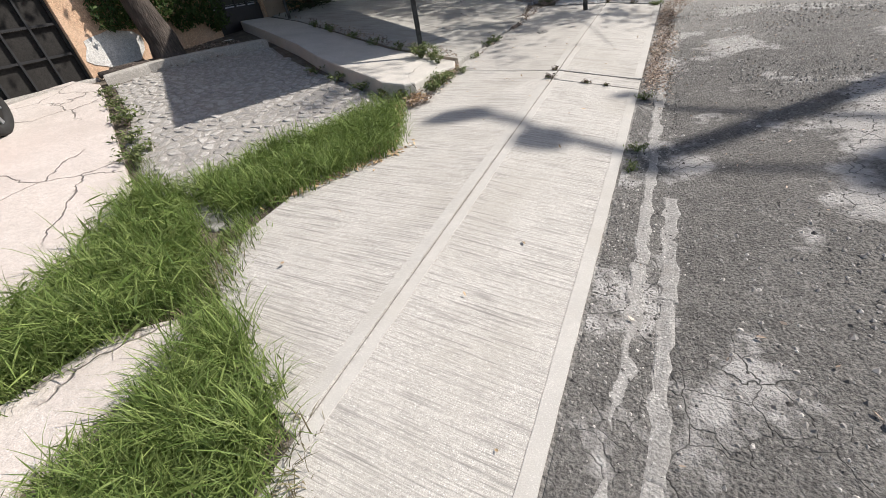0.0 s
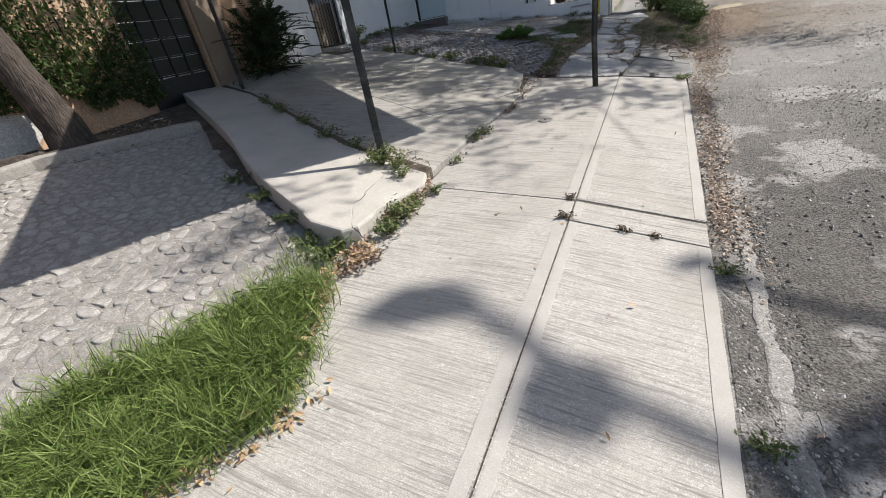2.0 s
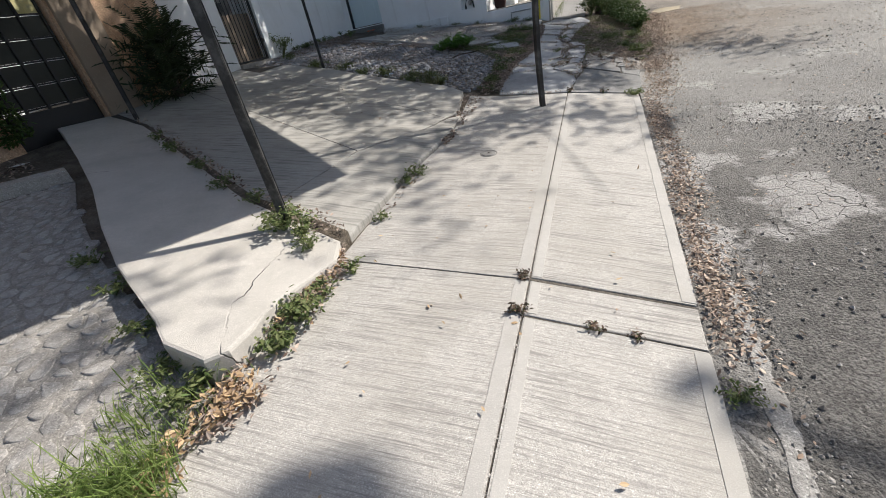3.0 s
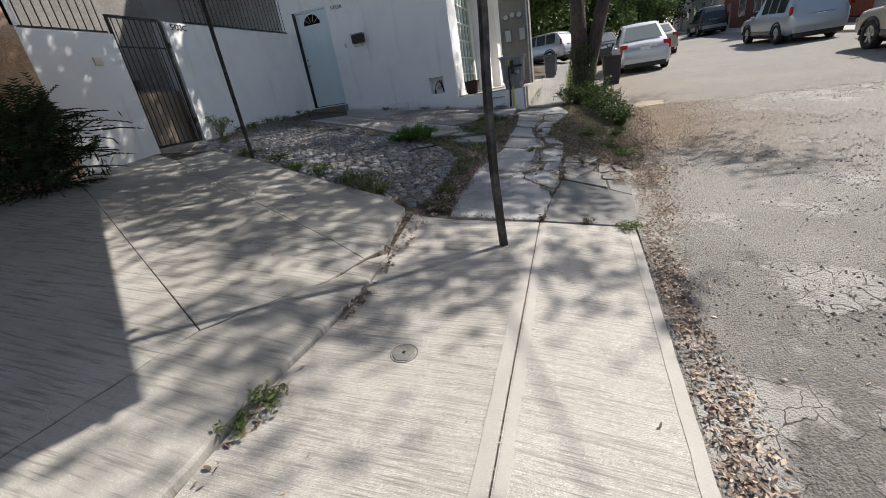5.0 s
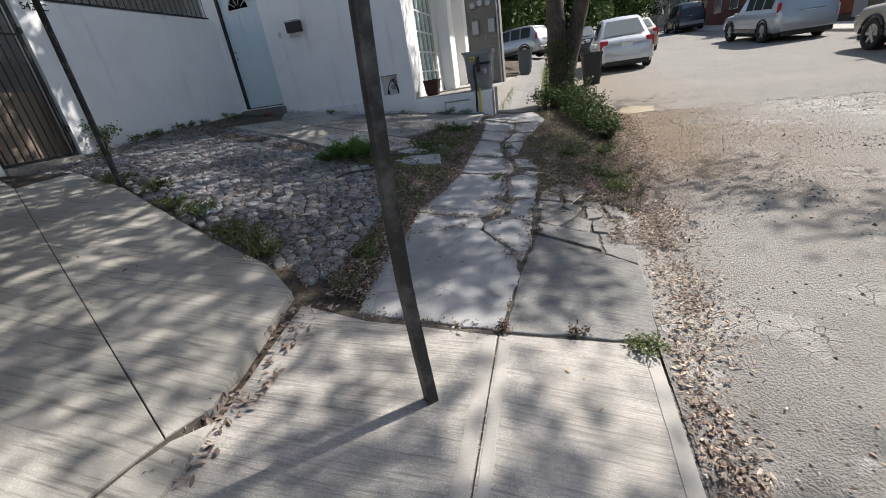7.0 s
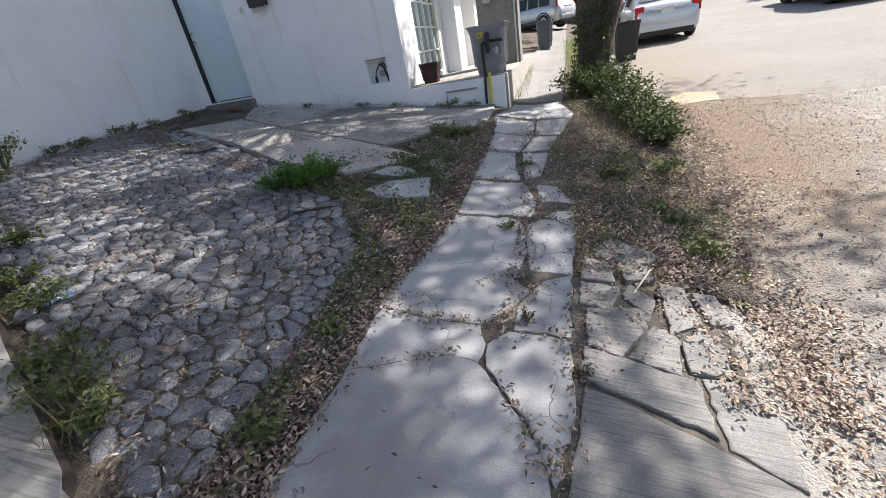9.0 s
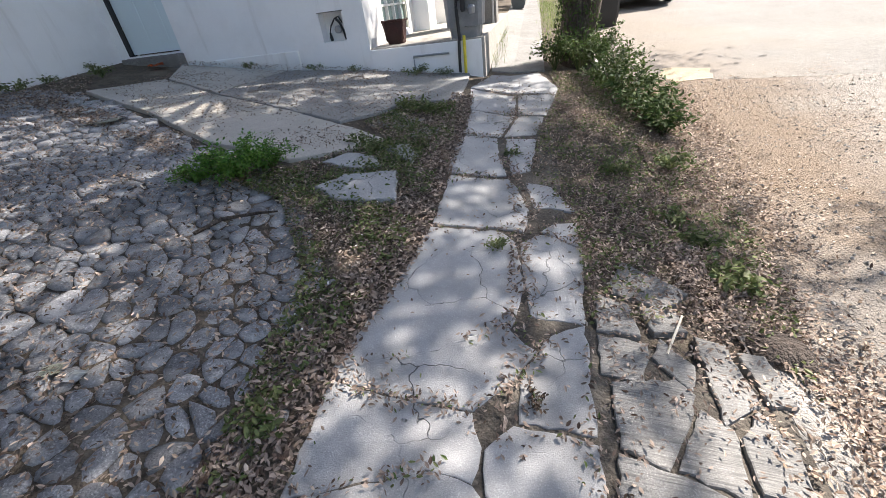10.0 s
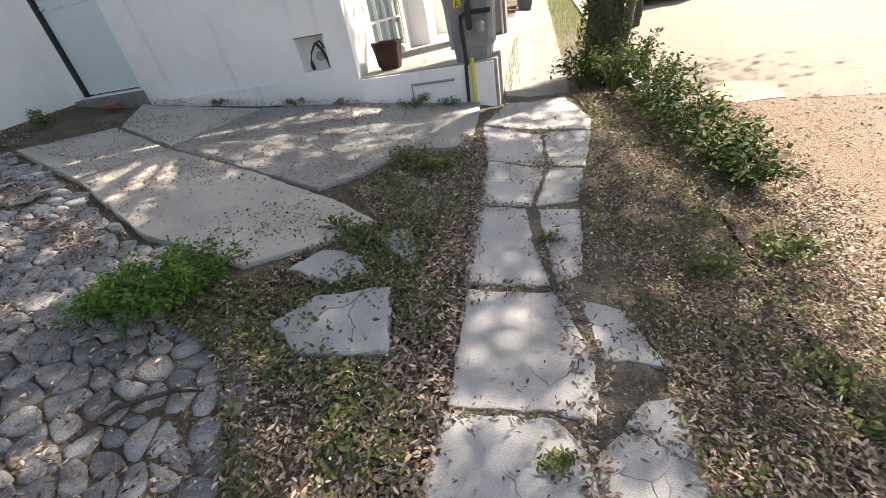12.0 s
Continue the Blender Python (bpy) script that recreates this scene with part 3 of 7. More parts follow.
# second driveway beside the white house: wedge panels and a dark ramp
ramp = drape("ramp", ragged([(-4.74, 13.5), (-4.48, 14.7), (-3.3, 14.93), (-1.86, 14.95), (-1.82, 13.62), (-2.38, 13.55), (-2.6, 13.1), (-2.9, 12.78), (-3.56, 13.03), (-4.76, 13.47)], 0.1, 0.01, 3), 0.04, 0.16, M_RAMP, bevel=0.012)
tagged(ramp, "dark weathered concrete ramp beside the porch", "ramp", kind="structure")
wedge = thing("paving", "pale concrete panels with cracks beside the cobbles", "paving", kind="structure")
for i, (poly, r) in enumerate([
    ([(-6.41, 13.27), (-5.1, 12.74), (-4.81, 13.46), (-5.86, 13.97)], .04),
    ([(-5.06, 12.72), (-3.87, 12.06), (-2.96, 11.82), (-2.54, 12.09), (-2.29, 12.36), (-2.7, 12.62), (-3.55, 13.0), (-4.77, 13.45)], .04),
    ([(-5.84, 14.0), (-4.78, 13.5), (-4.5, 14.68), (-6.25, 14.8)], .04),
    ([(-2.55, 11.4), (-2.4, 11.62), (-2.0, 11.73), (-1.9, 11.3), (-2.3, 11.24)], .06),
    ([(-2.67, 11.81), (-2.5, 12.02), (-2.24, 11.97), (-2.16, 11.82), (-2.35, 11.72)], .05),
    ([(-2.36, 12.22), (-2.05, 12.3), (-1.92, 12.08), (-1.94, 11.92), (-2.1, 12.04)], .04),
    ([(-2.6, 12.75), (-2.2, 12.7), (-2.05, 12.95), (-2.45, 13.2)], .03),
    ([(-2.15, 12.5), (-1.9, 12.45), (-1.85, 12.75), (-2.1, 12.72)], .03),
]):
    drape("concrete_piece", ragged(shrink(poly, 0.002 if i < 3 else 0.01), 0.07, 0.009 if i < 3 else 0.016, i + 20), r, 0.1, M_SLAB if i < 3 else M_OLD, wedge, bevel=0.012)

# cobbled patches
COB1 = [(-6.62, 3.3), (-5.0, 2.45), (-4.36, 2.03), (-3.5, 1.55), (-3.1, 1.25), (-2.3, 1.3), (-2.15, 2.0), (-2.2, 3.6), (-2.5, 3.72), (-3.4, 4.1), (-4.0, 4.38), (-5.0, 4.92), (-5.7, 5.4), (-6.25, 4.55), (-6.58, 3.9)]
COB2 = [(-7.4, 10.4), (-7.4, 13.3), (-6.4, 13.2), (-5.05, 12.65), (-3.87, 12.0), (-3.1, 11.75), (-2.6, 11.3), (-2.1, 10.6), (-1.9, 9.9), (-1.92, 9.2), (-2.25, 8.6), (-2.62, 8.82), (-3.71, 9.3), (-5.35, 10.1), (-6.5, 10.5)]


def cell(p, around, size):
    """The patch of ground nearer to p than to the spots around it."""
    poly = [(p[0] + sx * size, p[1] + sy * size) for sx, sy in ((-1, -1), (1, -1), (1, 1), (-1, 1))]
    for q in around:
        dx, dy = q[0] - p[0], q[1] - p[1]
        c = (q[0] ** 2 + q[1] ** 2 - p[0] ** 2 - p[1] ** 2) / 2
        out = []
        for a, b in zip(poly, poly[1:] + poly[:1]):
            da, db = a[0] * dx + a[1] * dy - c, b[0] * dx + b[1] * dy - c
            if da <= 0:
                out.append(a)
            if (da < 0) != (db < 0):
                f = da / (da - db)
                out.append((a[0] + (b[0] - a[0]) * f, a[1] + (b[1] - a[1]) * f))
        poly = out
    return poly


# broken broomed concrete beside the path, in pieces that have parted a little
BROKEN = [(-.72, 9.6), (-.1, 9.5), (.02, 9.9), (.1, 10.3), (.02, 10.75), (-.2, 11.1), (-.68, 11.05), (-.7, 10.4)]
SHARDS = [
    [(-.71, 9.6), (-.5, 9.545), (-.24, 9.44), (-.25, 9.7), (-.5, 9.75), (-.69, 9.79)],
    [(-.68, 9.83), (-.54, 9.78), (-.45, 9.94), (-.37, 10.1), (-.43, 10.16), (-.67, 10.09)],
    [(-.5, 9.79), (-.3, 9.74), (-.27, 9.98), (-.36, 10.04), (-.42, 9.92)],
    [(-.71, 10.14), (-.55, 10.13), (-.5, 10.34), (-.7, 10.34)],
    [(-.48, 10.27), (-.37, 10.13), (-.33, 10.26), (-.43, 10.38)],
    [(-.29, 10.0), (-.13, 10.12), (-.15, 10.41), (-.27, 10.43)],
    [(-.08, 10.13), (.02, 10.15), (.0, 10.38), (-.11, 10.37)],
    [(-.25, 9.77), (-.09, 9.78), (-.07, 9.95), (-.15, 10.08), (-.24, 9.95)],
    [(-.2, 9.41), (.0, 9.31), (.03, 9.6), (-.08, 9.74), (-.21, 9.73)],
    [(-.7, 10.38), (-.52, 10.39), (-.54, 10.58), (-.67, 10.62)],
    [(-.62, 10.67), (-.37, 10.6), (-.22, 10.75), (-.5, 10.93)],
    [(-.44, 10.43), (-.3, 10.47), (-.32, 10.6), (-.48, 10.58)],
]
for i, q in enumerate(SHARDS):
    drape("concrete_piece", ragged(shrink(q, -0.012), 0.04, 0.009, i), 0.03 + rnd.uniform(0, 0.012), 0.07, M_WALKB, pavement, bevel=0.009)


def stone(poly, gap, high, r):
    """A worn cobble in its patch: rounded outline, domed and uneven top."""
    n = len(poly)
    cx, cy = sum(p[0] for p in poly) / n, sum(p[1] for p in poly) / n
    out = []
    for k in range(n):
        a, b = poly[k], poly[(k + 1) % n]
        if math.hypot(a[0] - b[0], a[1] - b[1]) < 0.035:
            out.append(((a[0] + b[0]) / 2 - cx, (a[1] + b[1]) / 2 - cy))
        else:
            out += [(a[0] * f + b[0] * (1 - f) - cx, a[1] * f + b[1] * (1 - f) - cy) for f in (0.71, 0.29)]
    n = len(out)
    tx, ty = r.uniform(-.16, .16), r.uniform(-.16, .16)
    v = []
    for s, z in ((1.0, -0.05), (0.99, 0.35), (0.92, 0.78), (0.66, 0.97)):
        for x, y in out:
            d = math.hypot(x, y)
            q = max(0.3, s - gap / max(d, 0.02))
            v.append((x * q, y * q, (z * high + (tx * x + ty * y) * q + r.uniform(-.003, .003)) if z > 0 else -0.03))
    v.append((0, 0, high * 1.05))
    f = [(j * n + k, j * n + (k + 1) % n, (j + 1) * n + (k + 1) % n, (j + 1) * n + k) for j in range(3) for k in range(n)]
    f += [(3 * n + k, 3 * n + (k + 1) % n, 4 * n) for k in range(n)]
    return (cx, cy), v, f


def cobbles(poly, bed_material, material, label, size, high, gap, seed, near):
    bed = drape("cobblestone_floor", poly, 0.0, 0.1, bed_material)
    tagged(bed, label, "cobblestones", kind="structure")
    r = random.Random(seed)
    xs, ys = [p[0] for p in poly], [p[1] for p in poly]
    spots, row, yy = [], 0, min(ys) - size
    while yy < max(ys) + size:
        xx = min(xs) - size + (size / 2 if row % 2 else 0)
        while xx < max(xs) + size:
            spots.append((xx + r.uniform(-.42, .42) * size, yy + r.uniform(-.38, .38) * size))
            xx += size * 1.08
        yy += size * 0.86
        row += 1
    spots = [p for p in spots if r.random() > 0.1]
    grid = {}
    for p in spots:
        grid.setdefault((int(p[0] // size), int(p[1] // size)), []).append(p)
    spots = [p for p in spots if inside(p, poly)]
    spots.sort(key=lambda p: (p[0] - near[0]) ** 2 + (p[1] - near[1]) ** 2)
    V, F = [], []
    for i, p in enumerate(spots):
        gx, gy = int(p[0] // size), int(p[1] // size)
        around = [q for a in range(-2, 3) for b in range(-2, 3) for q in grid.get((gx + a, gy + b), []) if q != p]
        (cx, cy), v, f = stone(cell(p, around, size * 1.1), gap * r.uniform(.6, 1.6), high * r.uniform(.6, 1.25), r)
        z = land(cx, cy)
        sx, sy = land(cx + .05, cy) - z, land(cx, cy + .05) - z
        v = [(x, y, h + (sx * x + sy * y) / .05) for x, y, h in v]
        if i < 290:
            ob = soup("cobble", v, f, material, bed, smooth=True)
            ob.location = (cx, cy, z)
        else:
            o = len(V)
            V += [(x + cx, y + cy, h + z) for x, y, h in v]
            F += [tuple(o + k for k in q) for q in f]
    if V:
        tagged(soup("cobbles", V, F, material, bed, smooth=True), kind="stuff")
    return bed


# ---------------------------------------------------------------- walls and houses
FX = -7.45   # street face of the walls on the lots


def wall(name, lo, hi, material, label, holes=(), axis="y", parent=None):
    """A thick straight wall along an axis, with rectangular openings (a0, a1, z0, z1)."""
    bm = bmesh.new()
    i = 1 if axis == "y" else 0
    a_cuts = sorted({lo[i], hi[i]} | {h[0] for h in holes} | {h[1] for h in holes})
    for a0, a1 in zip(a_cuts, a_cuts[1:]):
        spans = [(lo[2], hi[2])]
        for h in holes:
            if h[0] <= a0 and a1 <= h[1]:
                spans = [s for z0, z1 in spans for s in ((z0, min(z1, h[2])), (max(z0, h[3]), z1)) if s[1] - s[0] > 0.001]
        for z0, z1 in spans:
            l, u = list(lo), list(hi)
            l[i], u[i], l[2], u[2] = a0, a1, z0, z1
            add_box(bm, l, u)
    bmesh.ops.remove_doubles(bm, verts=bm.verts[:], dist=0.0005)
    ob = part(name, bm, material, parent)
    if parent is None:
        tagged(ob, label, "wall", kind="structure")
    return ob


wall("wall_west_neighbour", (FX - 0.2, -6, 0.3), (FX, 8.9, 5.0), M_PEACH, "peach plastered house front, patched near the ground",
     holes=[(-0.6, 3.5, 1.0, 3.9), (6.0, 7.2, 1.2, 3.8)])
wall("wall_west_low", (FX - 0.2, 8.9, 0.6), (FX, 10.2, 3.47), M_WHITE, "low white garden wall beside the gate")
wall("wall_west", (FX - 0.2, 11.22, 0.6), (FX, 15.15, 3.72), M_WHITE, "white painted garden wall with rain streaks")
wall("wall_north", (-7.65, 14.95, 0.6), (-3.25, 15.15, 8.9), M_WHITE, "white painted house front with a meter niche",
     holes=[(-7.28, -6.3, 1.88, 4.16), (-3.92, -3.57, 1.76, 2.12)], axis="x")
wall("wall_east_porch", (-3.45, 15.15, 0.6), (-3.25, 24, 8.9), M_WHITE, "white side wall of the house behind the porch",
     holes=[(15.75, 17.2, 1.7, 4.1)])
for nm, lo, hi in (("wall_back", (-16, -6.2, 0), (-7.45, -6.0, 5)), ("wall_back_west", (-16.2, -6, 0), (-16, 24, 8.9)), ("wall_far", (-16, 24, 0), (-3.25, 24.2, 8.9))):
    tagged(part(nm, box(lo, hi), M_WHITE), "plain plaster wall closing the lot", "wall", kind="structure")
tagged(part("floor", box((-16, -6, 0.8), (-7.65, 14.9, 1.0)), M_RAMP), "concrete floor behind the gates", "floor", kind="structure")
tagged(part("roof", box((-16, 15.16, 8.7), (-3.46, 24, 8.85)), M_ROOF), "flat concrete house roof", "roof", kind="structure")
tagged(part("roof", box((-16, -6, 4.9), (-7.66, 8.9, 5.05)), M_ROOF), "flat concrete roof of the peach house", "roof", kind="structure")

# ---------------------------------------------------------------- carport
ZR = 3.66   # underside of the carport roof
ED, ND = Vector((0.451, 0.893, 0)), Vector((0.893, -0.451, 0))
carport = thing("carport", "sheet-roofed carport on slim dark steel posts", "carport", at=(-4.0, 7.5, land(-4.0, 7.5)))
carport_inv = Matrix.Translation(-Vector(carport.location))


def under(parent, ob):
    """Hang a part built in world coordinates under an empty that stands elsewhere."""
    ob.parent = parent
    ob.matrix_parent_inverse = Matrix.Translation(-Vector(parent.location))
    return ob


def post(foot, top, w=0.055):
    foot, top = Vector(foot), Vector(top)
    d = top - foot
    m = Matrix.Translation(foot) @ d.to_track_quat("Z", "X").to_matrix().to_4x4() @ pose(0, 0, 0, 0, 0, 30)
    return box((-w / 2, -w / 2, -0.04), (w / 2, w / 2, d.length), 0.005, m)


POSTS = [((-2.61, 4.85), (0.03, 0)), ((-1.13, 7.78), (-0.08, -0.02)), ((-5.38, 10.02), (0, 0)), ((-6.72, 7.08), (0, 0))]
for (x, y), (dx, dy) in POSTS:
    z = land(x, y) + (0.17 if x == -2.61 else 0.03)
    if x == -1.13:   # this one is bent near its foot
        bend = ((0, -.03), (-.01, .25), (-.018, .6), (-.012, 1.0), (.0, 1.3), (.02, 1.65), (.06, ZR - z))
        under(carport, part("post", tube([(x + b, y + b * .25, z + h) for b, h in bend], .035, 4), M_POST))
        continue
    under(carport, part("post", post((x, y, z), (x + dx, y + dy, ZR), 0.038 if x < -5 else 0.05), M_POST))


def en(e, n, z):
    return ED * e + ND * n + Vector((0, 0, z))


bm = bmesh.new()
e0, e1, n0, n1 = 3.02, 6.66, -9.5, -3.76
cols = np.linspace(e0, e1, 61)
ring = [[bm.verts.new(en(e, n, ZR + 0.06 + (0.02 if i % 4 in (1, 2) else 0))) for n in (n0, n1)] for i, e in enumerate(cols)]
for a, b in zip(ring, ring[1:]):
    bm.faces.new((a[0], a[1], b[1], b[0]))
bmesh.ops.solidify(bm, geom=bm.faces[:], thickness=0.004)
under(carport, part("roof_sheet", bm, M_ROOF))
for nn in (-4.52, -9.27, -6.9):
    under(carport, part("beam", tube([en(e0, nn, ZR + 0.02), en(e1, nn, ZR + 0.02)], 0.03, 4), M_POST))
for ee in (3.15, 6.44):
    under(carport, part("beam", tube([en(ee, n0, ZR - 0.01), en(ee, n1, ZR - 0.01)], 0.03, 4), M_POST))

# ---------------------------------------------------------------- more materials
M_GRASS = leafy("grass blades", (0.11, 0.175, 0.04), (0.27, 0.33, 0.11), 0.5, 0.35)
M_LEAF = leafy("tree leaves", (0.045, 0.085, 0.025), (0.085, 0.12, 0.035), 0.6, 0.3)
M_WEED = leafy("weed leaves", (0.085, 0.125, 0.04), (0.21, 0.23, 0.10), 0.5, 0.3)
M_FERN = leafy("green feathery leaves", (0.06, 0.16, 0.03), (0.15, 0.28, 0.05), 0.5, 0.35)
M_LITTER = leafy("dry fallen leaves", (0.46, 0.37, 0.305), (0.105, 0.068, 0.052), 0.7, 0.1)
M_PALE = leafy("bleached fallen leaves", (0.58, 0.48, 0.385), (0.30, 0.215, 0.155), 0.7, 0.1)
M_TAN = leafy("tan curled leaves", (0.52, 0.38, 0.23), (0.36, 0.24, 0.145), 0.65, 0.15)
M_DRYG = leafy("dry matted weeds", (0.24, 0.195, 0.12), (0.08, 0.085, 0.04), 0.8, 0.15)
M_DARKLEAF = leafy("dark dead leaves", (0.05, 0.042, 0.034), (0.17, 0.115, 0.08), 0.7, 0.05)
M_PALM = leafy("dark palm leaves", (0.018, 0.032, 0.014), (0.035, 0.05, 0.02), 0.4, 0.1)
M_PEBBLE = leafy("loose gravel", (0.09, 0.083, 0.076), (0.46, 0.43, 0.39), 0.9, 0.0)
M_GREYBIN = surface("scuffed grey plastic", (0.24, 0.25, 0.26), (0.19, 0.195, 0.20), 9.0, 0.5, 0.2, 60, (0.36, 0.35, 0.33), 5.0, 0.5, speck=0.15)
M_DARKBIN = surface("dark blue-grey plastic", (0.07, 0.085, 0.095), (0.05, 0.06, 0.07), 9.0, 0.5, 0.2, 60, speck=0.15)
M_BLACK = surface("black plastic", (0.02, 0.02, 0.022), (0.03, 0.03, 0.03), 9.0, 0.4, 0.1, 60, speck=0.15)
M_RUBBER = surface("tyre rubber", (0.02, 0.02, 0.02), (0.035, 0.034, 0.032), 20.0, 0.8, 0.3, 90, speck=0.15)
M_CONC = surface("bare render", (0.30, 0.285, 0.265), (0.22, 0.21, 0.195), 4.0, 0.9, 0.4, 90, (0.15, 0.145, 0.135), 1.6, 0.6)
M_PORCH = surface("worn porch concrete", (0.46, 0.43, 0.39), (0.36, 0.335, 0.30), 4.0, 0.9, 0.4, 120, (0.27, 0.25, 0.22), 1.8, 0.5)
M_RUST = surface("rusty brown tin", (0.065, 0.018, 0.014), (0.025, 0.012, 0.010), 12.0, 0.6, 0.4, 60, (0.05, 0.025, 0.02), 8.0, 0.7)
M_METAL = surface("galvanised metal", (0.42, 0.43, 0.44), (0.34, 0.35, 0.36), 12.0, 0.4, 0.1, 90, metal=0.7, speck=0.15)
M_CHROME = plain("chrome", (0.75, 0.75, 0.76), 0.15, 1.0)
M_SILVER = surface("silver car paint", (0.62, 0.63, 0.65), (0.58, 0.59, 0.61), 3.0, 0.25, 0.02, 60, metal=0.35, spec=0.6, speck=0.03)
M_CARGREY = surface("grey blue car paint", (0.42, 0.46, 0.50), (0.38, 0.42, 0.46), 3.0, 0.28, 0.02, 60, metal=0.35, spec=0.6, speck=0.03)
M_CARTAN = surface("tan car paint", (0.42, 0.38, 0.31), (0.38, 0.345, 0.28), 3.0, 0.3, 0.02, 60, metal=0.3, spec=0.6, speck=0.03)
M_CARDARK = surface("dark car paint", (0.035, 0.035, 0.04), (0.05, 0.05, 0.055), 3.0, 0.25, 0.02, 60, spec=0.6, speck=0.03)
M_CARGLASS = plain("car glass", (0.09, 0.105, 0.11), 0.05)
# Paler copy of the car glass; the sky's glare is put into its colour.
M_REARGLASS = plain("car glass with painted sky glare", (0.20, 0.225, 0.23), 0.05)
M_RED = plain("red lamp lens", (0.42, 0.012, 0.015), 0.2)
M_REDPAINT = plain("red paint", (0.45, 0.03, 0.035), 0.35)
M_CREAM = surface("cream paint", (0.66, 0.62, 0.52), (0.58, 0.54, 0.45), 4.0, 0.7, 0.1, 60, speck=0.15)
M_TRIM = surface("white trim paint", (0.82, 0.82, 0.80), (0.76, 0.76, 0.74), 4.0, 0.5, 0.08, 60, speck=0.15)
M_PANE = plain("greenish window pane", (0.30, 0.40, 0.38), 0.06)
# Gate panes: near-black and dull, pale yellow at the top of one column.
M_DIMPANE = plain("dark dull pane", (0.035, 0.036, 0.03), 0.35, spec=0.25)
M_AMBER = surface("pale yellow pane", (0.60, 0.52, 0.24), (0.38, 0.36, 0.22), 4.0, 0.8, 0.2, 30, speck=0.15)
M_BROWN = surface("tan sheet panel", (0.34, 0.265, 0.20), (0.27, 0.21, 0.16), 4.0, 0.7, 0.2, 60, speck=0.15)
M_BRICK = surface("red brick house", (0.30, 0.10, 0.07), (0.24, 0.085, 0.06), 6.0, 0.85, 0.4, 40)
M_INK = plain("dark number paint", (0.03, 0.03, 0.03), 0.6)
M_ORANGE = surface("orange printed carton", (0.62, 0.13, 0.03), (0.50, 0.10, 0.03), 12.0, 0.6, 0.2, 60)
M_FOIL = plain("crumpled silver wrapper", (0.55, 0.58, 0.60), 0.3, 0.4)
M_BLUEFOIL = plain("pale blue wrapper", (0.50, 0.62, 0.74), 0.3)
M_PAPER = surface("dirty pale paper", (0.55, 0.55, 0.47), (0.42, 0.45, 0.36), 14.0, 0.8, 0.2, 60)
M_WOOD = surface("grey dry wood", (0.34, 0.29, 0.235), (0.24, 0.20, 0.16), 14.0, 0.9, 0.5, 60, stretch=(1, 1, 6))
M_POLE = surface("grey concrete pole", (0.34, 0.33, 0.31), (0.28, 0.27, 0.25), 4.0, 0.9, 0.3, 60)
M_YTAG = plain("yellow sticker", (0.75, 0.62, 0.05), 0.5)


def text(name, body, size, m, material, parent=None, depth=0.004):
    cu = bpy.data.curves.new(name, "FONT")
    cu.body, cu.size, cu.extrude, cu.align_x = body, size, depth, "CENTER"
    tmp = bpy.data.objects.new(name + "_tmp", cu)
    me = bpy.data.meshes.new_from_object(tmp)
    bpy.data.objects.remove(tmp)
    me.materials.clear()
    me.materials.append(material)
    ob = new(name, me)
    ob.matrix_world = m
    if parent is not None:
        ob.parent = parent
    return ob


# ---------------------------------------------------------------- gates and garden walls
def bars(name, parent, a0, a1, n, z0, z1, x, r=0.008, axis="y"):
    for k in range(n):
        a = a0 + (a1 - a0) * (k + 0.5) / n
        p = (x, a) if axis == "y" else (a, x)
        part(name, tube([(*p, z0), (*p, z1)], r, 6), M_IRON, parent)


gate = thing("garden_gate", "closed black iron bar gate in the white wall", "gate")
GX = FX - 0.06
for lo, hi in (((GX - .02, 10.22, 1.66), (GX + .02, 10.26, 3.76)), ((GX - .02, 11.16, 1.66), (GX + .02, 11.2, 3.76)), ((GX - .02, 10.26, 3.72), (GX + .02, 11.16, 3.76)),
               ((GX - .02, 10.26, 1.66), (GX + .02, 11.16, 1.70)), ((GX - .015, 10.26, 3.28), (GX + .015, 11.16, 3.305))):
    part("gate_frame", box(lo, hi, 0.003), M_IRON, gate)
bars("bar", gate, 10.26, 11.16, 9, 1.7, 3.72, GX)
part("lock_box", box((GX - .03, 10.27, 2.62), (GX + .03, 10.36, 2.78), .005), M_IRON, gate)
part("hinge", box((GX, 11.18, 3.3), (GX + .04, 11.23, 3.38), .004), M_IRON, gate)
part("hinge", box((GX, 11.18, 2.0), (GX + .04, 11.23, 2.08), .004), M_IRON, gate)
part("sheet_panel", box((GX - .3, 9.9, 1.5), (GX - .27, 11.6, 2.6), .002), M_BROWN, gate, "tan sheet low behind the bars")
# White wall given the render grey so the passage behind the bars looks dim.
tagged(part("wall_passage", box((-9.4, 9.0, 0.9), (-9.2, 12.5, 4.6)), M_CONC), "wall behind the gate, greyed to look dim", "wall", kind="structure")
tagged(part("gate_sill", box((FX - .2, 10.2, 1.0), (FX + .06, 11.22, 1.65), .01), M_PORCH), "worn concrete sill under the gate", "step", kind="structure")
tagged(part("wall_pier", box((FX - .2, 8.86, 3.5), (FX - .0, 8.96, 4.6)), M_WHITE), "white wall pier", "wall", kind="structure")


def railing(y0, y1, z0, z1, n):
    r = thing("railing", "black iron railing on top of the white wall", "railing", group="wall railings")
    x = FX - 0.1
    part("rail", box((x - .012, y0, z0), (x + .012, y1, z0 + .025)), M_IRON, r)
    part("rail", box((x - .012, y0, z1), (x + .012, y1, z1 + .025)), M_IRON, r)
    bars("bar", r, y0, y1, n, z0, z1, x)


